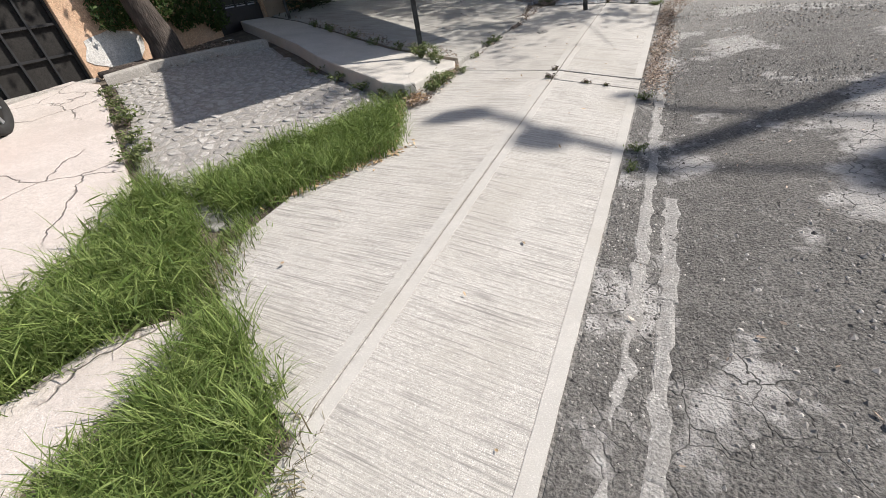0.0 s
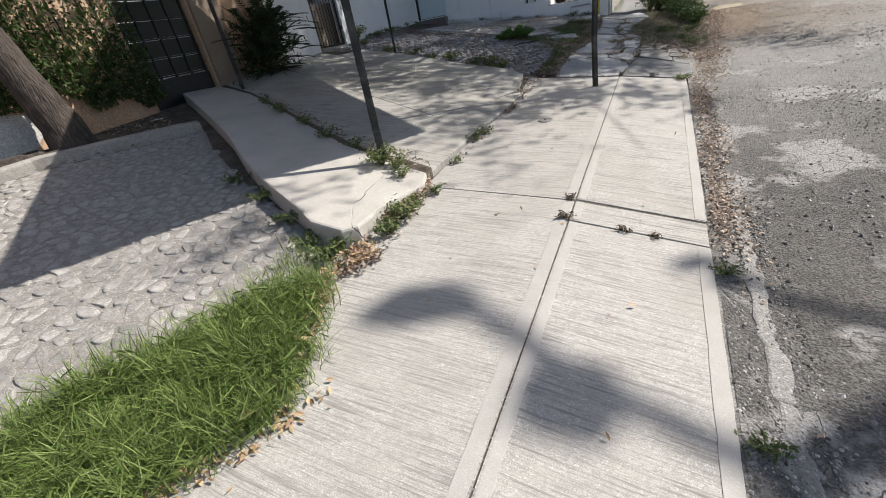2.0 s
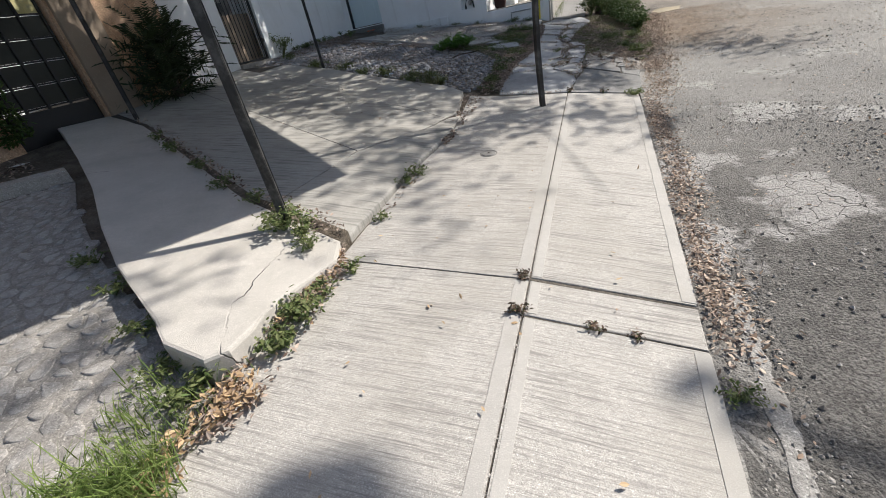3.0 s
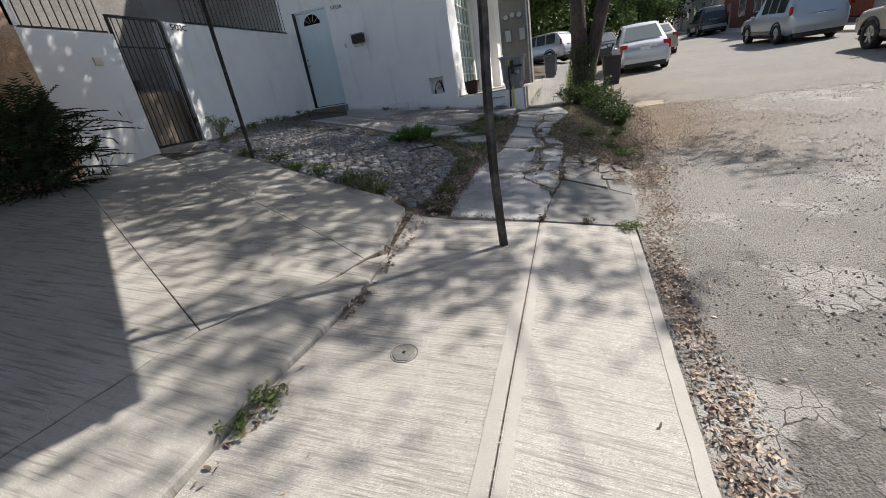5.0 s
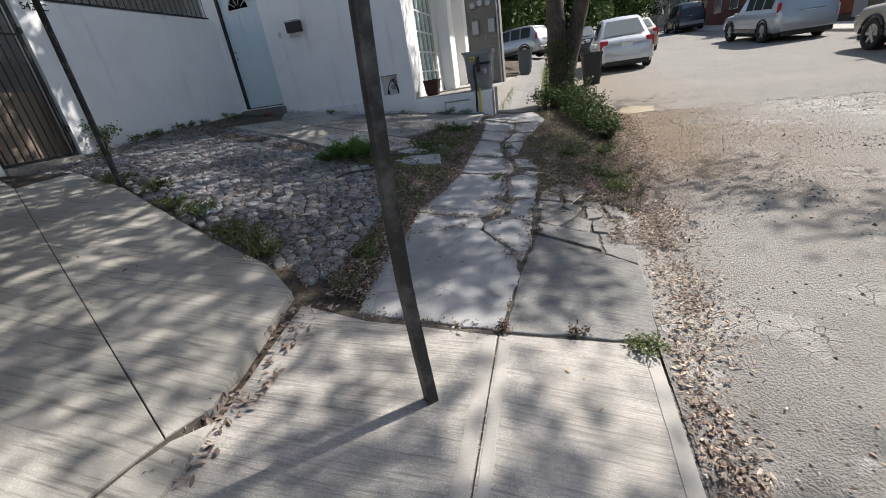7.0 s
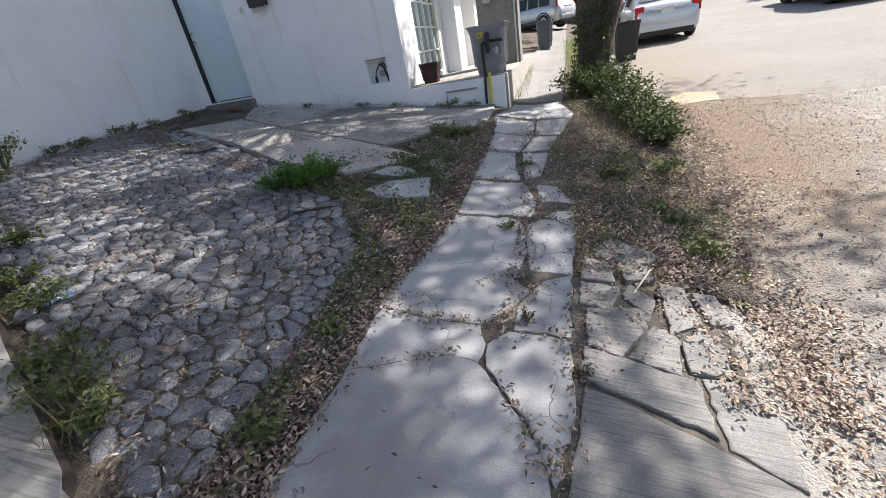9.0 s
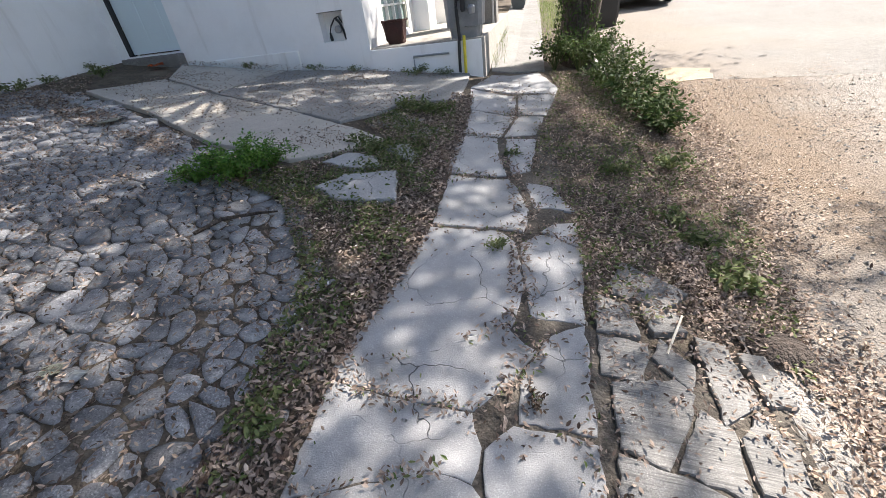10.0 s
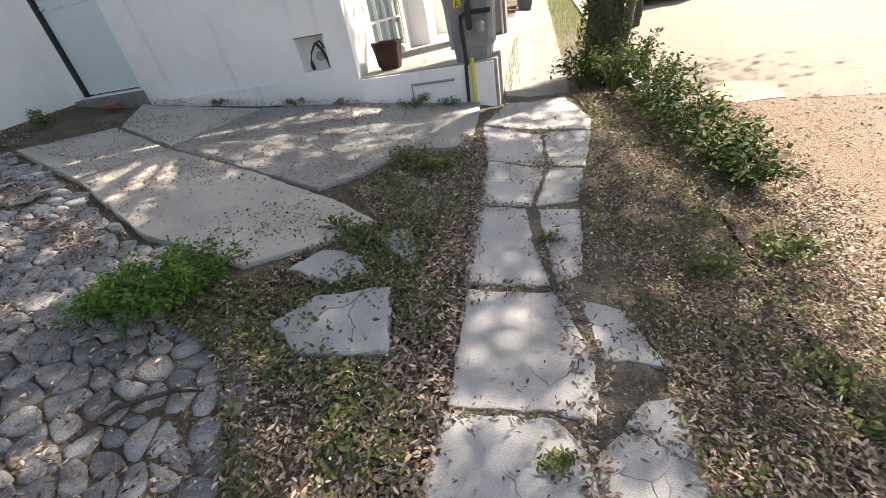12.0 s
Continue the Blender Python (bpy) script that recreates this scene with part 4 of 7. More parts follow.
railing(11.75, 14.95, 3.76, 4.7, 26)
railing(9.0, 10.2, 3.5, 4.3, 10)
numb = text("house_number", "5433C", 0.13, Matrix(((0, 0, 1, FX + .004), (1, 0, 0, 11.5), (0, 1, 0, 3.60), (0, 0, 0, 1))), M_INK)
tagged(numb, "dark painted house number 5433C on the white wall", "house number")
numb = text("house_number", "5433A", 0.12, Matrix(((1, 0, 0, -6.0), (0, 0, -1, 14.946), (0, 1, 0, 4.03), (0, 0, 0, 1))), M_INK)
tagged(numb, "house number 5433A on the white house front", "house number")
tagged(part("lamp_switch", box((FX, 9.72, 3.0), (FX + .03, 9.84, 3.12), .004), M_CREAM), "small cream box on the low wall", "switch box")

# ---------------------------------------------------------------- white house front
door = thing("door_1", "closed pale blue panelled door with a fan light", "door", kind="structure")
DY = 14.99
part("leaf", box((-7.22, DY, 1.9), (-6.34, DY + .045, 4.12), .004), M_DOOR, door)
for lo, hi in (((-7.28, DY - .045, 1.88), (-7.225, DY + .06, 4.16)), ):
    part("jamb", box(lo, hi, .003), M_IRON, door, "black steel jamb")
part("jamb", box((-6.336, DY - .03, 1.88), (-6.302, DY + .06, 4.16), .003), M_DOOR, door)
part("head", box((-7.222, DY - .03, 4.122), (-6.34, DY + .06, 4.158), .003), M_DOOR, door)
for px0, px1, pz0, pz1 in ((-7.1, -6.82, 2.05, 2.75), (-6.74, -6.46, 2.05, 2.75), (-7.1, -6.82, 2.9, 3.72), (-6.74, -6.46, 2.9, 3.72)):
    part("panel", box((px0, DY - .008, pz0), (px1, DY + .002, pz1), .004), M_DOOR, door)
bm = bmesh.new()
fan = [bm.verts.new((-6.78 + .24 * math.cos(math.pi * k / 14), DY - .004, 3.82 + .24 * math.sin(math.pi * k / 14))) for k in range(15)]
bm.faces.new(fan)
bmesh.ops.solidify(bm, geom=bm.faces[:], thickness=0.006)
fl = part("fan_light", bm, M_CARGLASS, door, "half-round fan window")
part("fan_rim", tube([(-6.78 + .25 * math.cos(math.pi * k / 14), DY - .01, 3.82 + .25 * math.sin(math.pi * k / 14)) for k in range(15)], .012, 6), M_TRIM, fl)
for k in (1, 2, 3, 4):
    a = math.pi * k / 5
    part("fan_bar", tube([(-6.78 + .08 * math.cos(a), DY - .012, 3.82 + .08 * math.sin(a)), (-6.78 + .24 * math.cos(a), DY - .012, 3.82 + .24 * math.sin(a))], .007, 5), M_TRIM, fl)
part("fan_bar", box((-7.03, DY - .016, 3.81), (-6.53, DY - .004, 3.83)), M_TRIM, fl)


def knob(z, r):
    bm = bmesh.new()
    bmesh.ops.create_uvsphere(bm, u_segments=12, v_segments=8, radius=r, matrix=Matrix.Translation((-7.15, DY - .04, z)) @ Matrix.Diagonal((1, .7, 1, 1)))
    add_tube(bm, [(-7.15, DY, z), (-7.15, DY - .04, z)], .014, 8)
    return bm


part("knob", knob(2.92, .03), M_CHROME, door, "chrome knob", True)
part("deadbolt", knob(3.06, .024), M_CHROME, door, smooth=True)
tagged(part("door_step", box((-7.32, 14.80, 1.4), (-6.27, 14.948, 1.86), .015), M_CONC), "grey concrete step below the blue door", "step", kind="structure")
mail = thing("mailbox", "black metal mailbox with a newspaper roll bracket", "mailbox")
part("body", box((-5.72, 14.84, 3.2), (-5.40, 14.948, 3.4), .015), M_BLACK, mail)
part("lid", box((-5.735, 14.825, 3.385), (-5.385, 14.95, 3.415), .008), M_CHROME, mail, "grey metal lid edge")
part("bracket", tube([(-5.68, 14.9, 3.2), (-5.68, 14.86, 3.13), (-5.44, 14.86, 3.13), (-5.44, 14.9, 3.2)], .012, 6), M_CREAM, mail)
tagged(part("door_bell", box((-5.98, 14.925, 3.16), (-5.93, 14.949, 3.26), .005), M_CREAM), "cream doorbell box on the white wall", "doorbell")
niche = thing("meter_niche", "square wall niche with black hoses inside", "niche", kind="structure")
part("back", box((-3.92, 15.12, 1.76), (-3.57, 15.149, 2.12)), M_TRIM, niche)
part("hose", tube([(-3.85, 15.06, 1.77), (-3.84, 15.04, 1.86), (-3.8, 15.03, 1.95), (-3.72, 15.02, 2.04), (-3.66, 15.03, 2.06), (-3.63, 15.05, 1.98)], .011, 8), M_BLACK, niche)
part("hose", tube([(-3.61, 15.04, 1.77), (-3.62, 15.02, 1.88), (-3.65, 15.01, 1.98), (-3.7, 15.02, 2.03)], .017, 8), M_BLACK, niche)
part("valve", tube([(-3.83, 15.05, 1.77), (-3.83, 15.03, 1.82), (-3.81, 15.02, 1.86)], [.02, .026, .012], 8), M_BLACK, niche)
part("meter", tube([(-3.72, 15.1, 1.9), (-3.72, 15.06, 1.9), (-3.72, 15.05, 1.9)], [.05, .05, .035], 14), M_METAL, niche)
part("niche_frame", box((-3.935, 14.944, 2.12), (-3.555, 14.956, 2.132)), M_CONC, niche)
tagged(part("plinth", box((-5.74, 14.91, 1.45), (-4.35, 14.948, 1.7), .008), M_WHITE), "low white plaster plinth along the house front", "plinth", kind="structure")

# porch
porch = part("porch", box((-3.24, 14.93, 0.9), (-1.64, 20.6, 1.62), .012), M_PORCH)
tagged(porch, "raised worn concrete porch with chipped edges", "porch", kind="structure")
tagged(part("porch_front", box((-3.24, 14.9, 0.9), (-1.68, 14.928, 1.60), .004), M_WHITE), "white painted front of the porch", "porch", kind="structure")
win = thing("window_1", "white grid patio window beside the porch", "window", kind="structure")
WX = -3.27
part("pane", box((WX - .06, 15.76, 1.72), (WX - .05, 17.19, 4.1)), M_PANE, win)
for yy in (15.75, 16.1, 16.46, 16.83, 17.16):
    part("glazing_bar", box((WX - .048, yy, 1.7), (WX + .0, yy + .035, 4.1), .003), M_TRIM if yy < 17 else M_CREAM, win)
for zz in (1.7, 2.1, 2.5, 2.9, 3.3, 3.7, 4.06):
    part("glazing_bar", box((WX - .045, 15.785, zz), (WX - .004, 17.16, zz + .03), .003), M_TRIM, win)
tagged(part("column", box((-3.25, 17.6, 1.62), (-2.95, 18.2, 5.2), .01), M_WHITE), "white square porch column", "column", kind="structure")
tagged(part("column", box((-3.24, 19.4, 1.62), (-2.9, 20.0, 5.2), .01), M_TRIM), "white square porch column further back", "column", kind="structure")
tagged(part("porch_roof", box((-3.24, 17.4, 4.9), (-1.4, 24, 5.1), .01), M_WHITE), "flat porch roof", "roof", kind="structure")
pillar = thing("meter_pillar", "grey rendered pillar with round electricity meters", "pillar", kind="structure")
part("body", box((-2.45, 17.3, 1.62), (-1.66, 17.75, 5.0), .015), M_CONC, pillar)
for x, z in ((-2.26, 3.34), (-2.08, 3.37), (-1.9, 3.35)):
    bm = bmesh.new()
    bmesh.ops.create_cone(bm, cap_ends=True, segments=20, radius1=.075, radius2=.06, depth=.1, matrix=Matrix.Translation((x, 17.25, z)) @ pose(0, 0, 0, 90))
    part("meter", bm, M_METAL, pillar, "round glass electricity meter")
for x in (-2.24, -1.86):
    b = part("breaker_box", box((x - .09, 17.23, 2.72), (x + .09, 17.298, 3.06), .008), M_CONC, pillar)
    part("box_door", box((x - .07, 17.222, 2.75), (x + .07, 17.229, 3.02), .003), M_METAL, b)
part("conduit", tube([(-1.72, 17.27, 1.62), (-1.72, 17.27, 4.9)], .02, 6), M_METAL, pillar)


def bin_body(x, y, z, w0, w1, h, r=.03, d=1.0):
    bm = bmesh.new()
    rings = []
    for f in (0.0, .03, .9, .92, 1.0):
        w = (w0 + (w1 - w0) * f) / 2 + (.012 if f > .91 else 0)
        rings.append([bm.verts.new((x + w * cx, y + w * d * cy, z + h * f)) for cx, cy in ((-.8, -1), (.8, -1), (1, -.8), (1, .8), (.8, 1), (-.8, 1), (-1, .8), (-1, -.8))])
    for a, b in zip(rings, rings[1:]):
        for k in range(8):
            bm.faces.new((a[k], a[(k + 1) % 8], b[(k + 1) % 8], b[k]))
    bm.faces.new(rings[0][::-1])
    inner = [bm.verts.new(v.co + Vector((x - v.co.x, y - v.co.y, 0)) * .08) for v in rings[-1]]
    low = [bm.verts.new(v.co + Vector((0, 0, -h * .8)) + Vector((x - v.co.x, y - v.co.y, 0)) * .1) for v in inner]
    for a, b in ((rings[-1], inner), (inner, low)):
        for k in range(8):
            bm.faces.new((a[k], a[(k + 1) % 8], b[(k + 1) % 8], b[k]))
    bm.faces.new(low)
    return bm


tb = thing("trash_bin", "scuffed grey plastic bin with black paint marks", "trash bin")
bb = part("body", bin_body(-1.9, 15.18, 1.62, .38, .54, .68), M_GREYBIN, tb)
part("rim", tube([(-2.18, 14.92, 2.3), (-1.62, 14.92, 2.3), (-1.62, 15.44, 2.3), (-2.18, 15.44, 2.3), (-2.18, 14.92, 2.3)], .018, 6), M_GREYBIN, tb)
for px, pz, pr in ((-1.8, 1.84, .045), (-1.88, 1.78, .03), (-1.74, 1.78, .028)):
    bm = bmesh.new()
    bmesh.ops.create_cone(bm, cap_ends=True, segments=14, radius1=pr, radius2=pr * .9, depth=.006, matrix=Matrix.Translation((px, 14.96, pz)) @ pose(0, 0, 0, 90))
    part("paint_mark", bm, M_TRIM if pr < .03 else M_BLACK, bb)
part("sticker", box((-2.03, 14.9, 2.14), (-1.955, 14.912, 2.22), .002), M_YTAG, bb, "yellow sticker with the letter R")
text("letter", "R", .085, Matrix(((1, 0, 0, -1.992), (0, 0, -1, 14.899), (0, 1, 0, 2.145), (0, 0, 0, 1))), M_INK, None, .001).parent = bb
pipe = thing("gas_pipe", "black and yellow standpipe at the porch edge", "pipe")
part("riser", tube([(-1.96, 14.87, 1.6), (-1.975, 14.87, 1.95), (-1.97, 14.87, 2.06), (-1.9, 14.87, 2.09), (-1.66, 14.87, 2.08)], .022, 8), M_BLACK, pipe)
part("valve", tube([(-1.89, 14.86, 1.93), (-1.89, 14.86, 1.96), (-1.885, 14.86, 2.17), (-1.87, 14.86, 2.21)], [.022, .032, .034, .024], 10), M_BLACK, pipe)
part("regulator", tube([(-1.78, 14.85, 2.0), (-1.78, 14.85, 1.97), (-1.77, 14.85, 1.9)], [.03, .05, .035], 10), M_METAL, pipe, "grey metal regulator")
part("sleeve", tube([(-1.91, 14.87, 1.2), (-1.9, 14.87, 1.66)], .02, 8), M_YTAG, pipe, "yellow lower sleeve")
part("tap", tube([(-1.985, 14.86, 1.22), (-1.97, 14.86, 1.6)], .02, 8), M_BLACK, pipe)
part("branch", tube([(-2.62, 14.88, 1.3), (-2.62, 14.88, 1.47), (-2.12, 14.88, 1.47)], .014, 6), M_METAL, pipe)
pot = part("flower_pot", bin_body(-2.95, 15.3, 1.622, .22, .3, .3, d=.8), M_RUST)
for v in pot.data.vertices:
    if v.co.z > 1.64:
        v.co += Vector(noise.noise_vector(v.co * 9)) * .05
tagged(pot, "rusty dark red tin pot on the porch", "pot")
for k, (x, y, h) in enumerate(((-1.5, 23.6, .8), (-1.48, 24.5, .78))):
    t2 = thing("trash_bin", "grey-blue wheeled bin beside the pillar", "trash bin")
    part("body", bin_body(x, y, land(x, y) + .02, .34, .46, h), M_DARKBIN, t2)
    part("lid", box((x - .25, y - .25, land(x, y) + .02 + h), (x + .25, y + .25, land(x, y) + .02 + h + .05), .015), M_DARKBIN, t2)
blk = thing("trash_bin", "tall black plastic bin at the kerb", "trash bin")
part("body", bin_body(.6, 20.3, land(.6, 20.3) + .01, .44, .58, .88), M_BLACK, blk)
part("rim", tube([(.6 + .31 * math.cos(2 * math.pi * k / 16), 20.3 + .31 * math.sin(2 * math.pi * k / 16), land(.6, 20.3) + .88) for k in range(17)], .02, 6), M_BLACK, blk)

# ---------------------------------------------------------------- peach house front
pg = thing("window_gate", "black steel gate with a grid of panes", "gate")
PGX = FX - .08
part("bottom_panel", box((PGX - .02, 6.02, 1.22), (PGX + .02, 7.18, 1.68), .004), M_IRON, pg)
for k in range(5):
    yy = 6.03 + 1.12 * k / 4
    part("upright", box((PGX - .018, yy - .014, 1.68), (PGX + .018, yy + .014, 3.78)), M_IRON, pg)
for k in range(8):
    zz = 1.70 + k * .27
    part("crossbar", box((PGX - .014, 6.04, zz), (PGX + .014, 7.16, zz + .022)), M_IRON, pg)
for i in range(4):
    for k in range(7):
        part("pane", box((PGX - .012, 6.05 + .28 * i, 1.725 + .27 * k), (PGX - .006, 6.29 + .28 * i, 1.965 + .27 * k)), M_AMBER if i == 3 and k > 3 else M_DIMPANE, pg)
lg = thing("garage_gate", "dark steel garage gate with a square grid", "gate")
for k in range(13):
    yy = -.58 + 4.06 * k / 12
    part("upright", box((PGX - .018, yy - .014, 1.05), (PGX + .018, yy + .014, 3.88)), M_IRON, lg)
for k in range(8):
    part("crossbar", box((PGX - .014, -.56, 1.08 + k * .38), (PGX + .014, 3.46, 1.11 + k * .38)), M_IRON, lg)
# Near-black sheet put in for the shade inside the garage.
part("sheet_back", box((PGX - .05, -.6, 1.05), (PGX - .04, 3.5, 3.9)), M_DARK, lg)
tagged(part("pilaster", box((FX, 7.24, 1.0), (FX + .06, 7.8, 4.9), .01), M_BROWN), "greyish pink pilaster beside the gate", "pilaster", kind="structure")
tagged(part("garage_sill", box((FX - .1, -.6, .8), (FX + .25, 3.45, 1.12), .02), M_PORCH), "worn step along the garage gate", "step", kind="structure")
bm = bmesh.new()
rp = random.Random(5)
ring = [bm.verts.new((FX + .004, 4.0 + .48 * math.cos(a) * rp.uniform(.8, 1.1), 1.42 + .27 * math.sin(a) * rp.uniform(.8, 1.1))) for a in [2 * math.pi * k / 18 for k in range(18)]]
f = bm.faces.new(ring)
ex = bmesh.ops.extrude_face_region(bm, geom=[f])["geom"]
for v in ex:
    if isinstance(v, bmesh.types.BMVert):
        v.co.x += .004
bmesh.ops.recalc_face_normals(bm, faces=bm.faces[:])
tagged(part("plaster_patch", bm, M_PATCH), "bare white plaster patch low on the peach wall", "plaster patch", kind="structure")
# stone kerb at the back of the pale cobbles, and the bed behind it
pts = [(-6.72, 3.28), (-6.66, 3.9), (-6.33, 4.55), (-5.76, 5.42)]
kb = drape("kerb", pts + [(x - .13, y + .06) for x, y in pts[::-1]], .12, .25, M_PORCH, bevel=.02)
tagged(kb, "grey concrete kerb behind the cobbles", "kerb", kind="structure")
for k, (x0, y0, x1, y1, r) in enumerate(((-6.95, 3.5, -6.85, 4.3, .05), (-7.15, 3.45, -7.05, 4.35, .045), (-7.3, 3.7, -7.2, 4.2, .04))):
    z = land((x0 + x1) / 2, (y0 + y1) / 2) + r
    tagged(part("log", tube([(x0, y0, z), ((x0 + x1) / 2 + .02, (y0 + y1) / 2, z + .01), (x1, y1, z + .02)], [r, r * .95, r * .8], 9), M_BARK, smooth=True), "grey dry log lying behind the kerb", "log", group="logs behind the kerb")

# ---------------------------------------------------------------- red motor scooter by the garage
def wheel(parent, c, r, w, axis, rim=M_METAL, spokes=5):
    """A tyre with its rim and spokes, its axle along axis."""
    q = Vector(axis).to_track_quat("Z", "Y").to_matrix().to_4x4()
    m = Matrix.Translation(c) @ q
    bm = bmesh.new()
    prof = [(r * .62, -w * .42), (r * .72, -w * .5), (r * .92, -w * .5), (r, -w * .32), (r, w * .32), (r * .92, w * .5), (r * .72, w * .5), (r * .62, w * .42)]
    n = 26
    rings = [[bm.verts.new(m @ Vector((p * math.cos(2 * math.pi * k / n), p * math.sin(2 * math.pi * k / n), h))) for p, h in prof] for k in range(n)]
    for k in range(n):
        a, b = rings[k], rings[(k + 1) % n]
        for j in range(len(prof)):
            bm.faces.new((a[j], b[j], b[(j + 1) % len(prof)], a[(j + 1) % len(prof)]))
    wh = part("wheel", bm, M_RUBBER, parent, smooth=True)
    bm = bmesh.new()
    bmesh.ops.create_cone(bm, cap_ends=True, segments=24, radius1=r * .62, radius2=r * .62, depth=w * .5, matrix=m)
    part("rim", bm, M_DARK, wh)
    bm = bmesh.new()
    for sgn in (-1, 1):
        for k in range(spokes):
            a = 2 * math.pi * k / spokes
            add_box(bm, (r * .05, -r * .09, sgn * w * .3 - w * .06), (r * .6, r * .09, sgn * w * .3 + w * .06), m @ Matrix.Rotation(a, 4, "Z"), .004)
        bmesh.ops.create_cone(bm, cap_ends=True, segments=14, radius1=r * .16, radius2=r * .14, depth=w * .2, matrix=m @ Matrix.Translation((0, 0, sgn * w * .3)))
    part("spoke_rim", bm, rim, wh)
    return wh


sc = thing("scooter", "red motor scooter with black wheels by the garage", "scooter")
sx, sy = -5.98, 1.72
sz = land(sx, sy) + .05
ax = Vector((.75, .66, 0)).normalized()
fw = Vector((-ax.y, ax.x, 0))
wheel(sc, Vector((sx, sy, sz + .27)), .27, .12, ax, M_METAL, 5)
bk = Vector((sx, sy, sz + .27)) - fw * 1.2
bk.z = land(bk.x, bk.y) + .05 + .27
wheel(sc, bk, .27, .13, ax, M_METAL, 5)
o = Vector((sx, sy, sz))
part("body", tube([o - fw * .38 + Vector((0, 0, .28)), o - fw * .7 + Vector((0, 0, .35)), o - fw * 1.2 + Vector((0, 0, .6)), o - fw * 1.5 + Vector((0, 0, .62))], [.14, .17, .19, .08], 12), M_REDPAINT, sc, smooth=True)
part("leg_shield", tube([o - fw * .36 + Vector((0, 0, .25)), o - fw * .28 + Vector((0, 0, .6)), o - fw * .3 + Vector((0, 0, .95))], [.17, .19, .1], 12), M_REDPAINT, sc, smooth=True)
part("fork", tube([o + Vector((0, 0, .27)), o - fw * .25 + Vector((0, 0, .9)), o - fw * .3 + Vector((0, 0, 1.05))], .03, 8), M_IRON, sc)
part("handlebar", tube([o - fw * .3 + ax * .3 + Vector((0, 0, 1.05)), o - fw * .3 - ax * .3 + Vector((0, 0, 1.05))], .016, 8), M_IRON, sc)
part("seat", tube([o - fw * .75 + Vector((0, 0, .68)), o - fw * 1.4 + Vector((0, 0, .78))], [.12, .14], 10), M_BLACK, sc, smooth=True)

# ---------------------------------------------------------------- parked cars
def car(label, place, heading, L, W, H, paint, suv=False, plate=True):
    """A parked car at place, its nose towards heading (degrees from +y, clockwise)."""
    c = thing("car", label, "car", group="parked cars", at=place)
    c.rotation_euler[2] = radians(-heading)
    # stations: distance from the tail, floor, belt, roof, half width, half roof width
    if suv:
        st = [(0.0, .42, .80, .82, .80, .70), (.02, .34, .98, 1.02, .93, .74), (.05, .30, 1.0, 1.30, .98, .76), (.11, .29, 1.0, H - .07, 1.0, .76), (.18, .29, 1.0, H, 1.0, .78), (.45, .29, 1.0, H, 1.0, .78), (.57, .29, .99, H - .06, 1.0, .76),
              (.68, .29, .98, 1.06, 1.0, .78), (.74, .29, .97, 1.02, .99, .8), (.93, .30, .90, .95, .96, .78), (.985, .34, .74, .78, .90, .72), (1.0, .42, .62, .64, .80, .66)]
    else:
        st = [(0.0, .36, .72, .74, .80, .70), (.02, .27, .92, .95, .92, .76), (.06, .22, .96, 1.0, .97, .76), (.17, .2, .95, 1.03, .99, .74), (.32, .2, .93, H - .07, 1.0, .68), (.40, .2, .92, H, 1.0, .68), (.5, .2, .91, H, 1.0, .69), (.58, .2, .90, H - .1, 1.0, .69),
              (.71, .2, .89, .97, 1.0, .74), (.76, .2, .87, .93, .99, .78), (.92, .22, .78, .82, .95, .76), (.985, .28, .62, .66, .88, .7), (1.0, .38, .52, .54, .78, .64)]

    def section(s):
        q, zb, zt, zr, w, wr = s
        hw = W / 2 * w
        rw = W / 2 * wr if zr - zt > .15 else hw * .9
        y = q * L - L / 2
        half = [(hw * .88, zb), (hw * .98, zb + .1), (hw, (zb + zt) / 2), (hw * .985, zt - .04), (hw * .96, zt), (rw + (hw * .96 - rw) * .12 if zr - zt > .15 else hw * .94, max(zt + .01, zr - .05)), (rw * .9, zr), (0, zr + .02)]
        return [(x, y, z) for x, z in half] + [(-x, y, z) for x, z in half[-2::-1]]

    bm = bmesh.new()
    rings = [[bm.verts.new(p) for p in section(s)] for s in st]
    n = len(rings[0])
    for a, b in zip(rings, rings[1:]):
        for k in range(n):
            bm.faces.new((a[k], b[k], b[(k + 1) % n], a[(k + 1) % n]))
    bm.faces.new(rings[0])
    bm.faces.new(rings[-1][::-1])
    bmesh.ops.recalc_face_normals(bm, faces=bm.faces[:])
    body = part("body", bm, paint, c, smooth=True)

    def at(f):
        for a, b in zip(st, st[1:]):
            if a[0] <= f <= b[0]:
                k = (f - a[0]) / (b[0] - a[0])
                return tuple(x + (y - x) * k for x, y in zip(a, b))

    def pane(name, f0, f1, side):
        bm = bmesh.new()
        rows = []
        for f in np.linspace(f0, f1, 6):
            p = section(at(float(f)))
            lo, hi = Vector(p[4]), Vector(p[5])
            a, b = lo.lerp(hi, .12), lo.lerp(hi, .92)
            o = Vector((.012, 0, .004))
            rows.append([bm.verts.new(Vector((side * (v + o).x, v.y, (v + o).z))) for v in (a, b)])
        for r0, r1 in zip(rows, rows[1:]):
            bm.faces.new((r0[0], r1[0], r1[1], r0[1]))
        bmesh.ops.solidify(bm, geom=bm.faces[:], thickness=.006)
        part(name, bm, M_CARGLASS, c)

    for side in (-1, 1):
        spans = ((.13, .26), (.28, .41), (.43, .55)) if suv else ((.33, .44), (.455, .56))
        for f0, f1 in spans:
            pane("side_window", f0, f1, side)
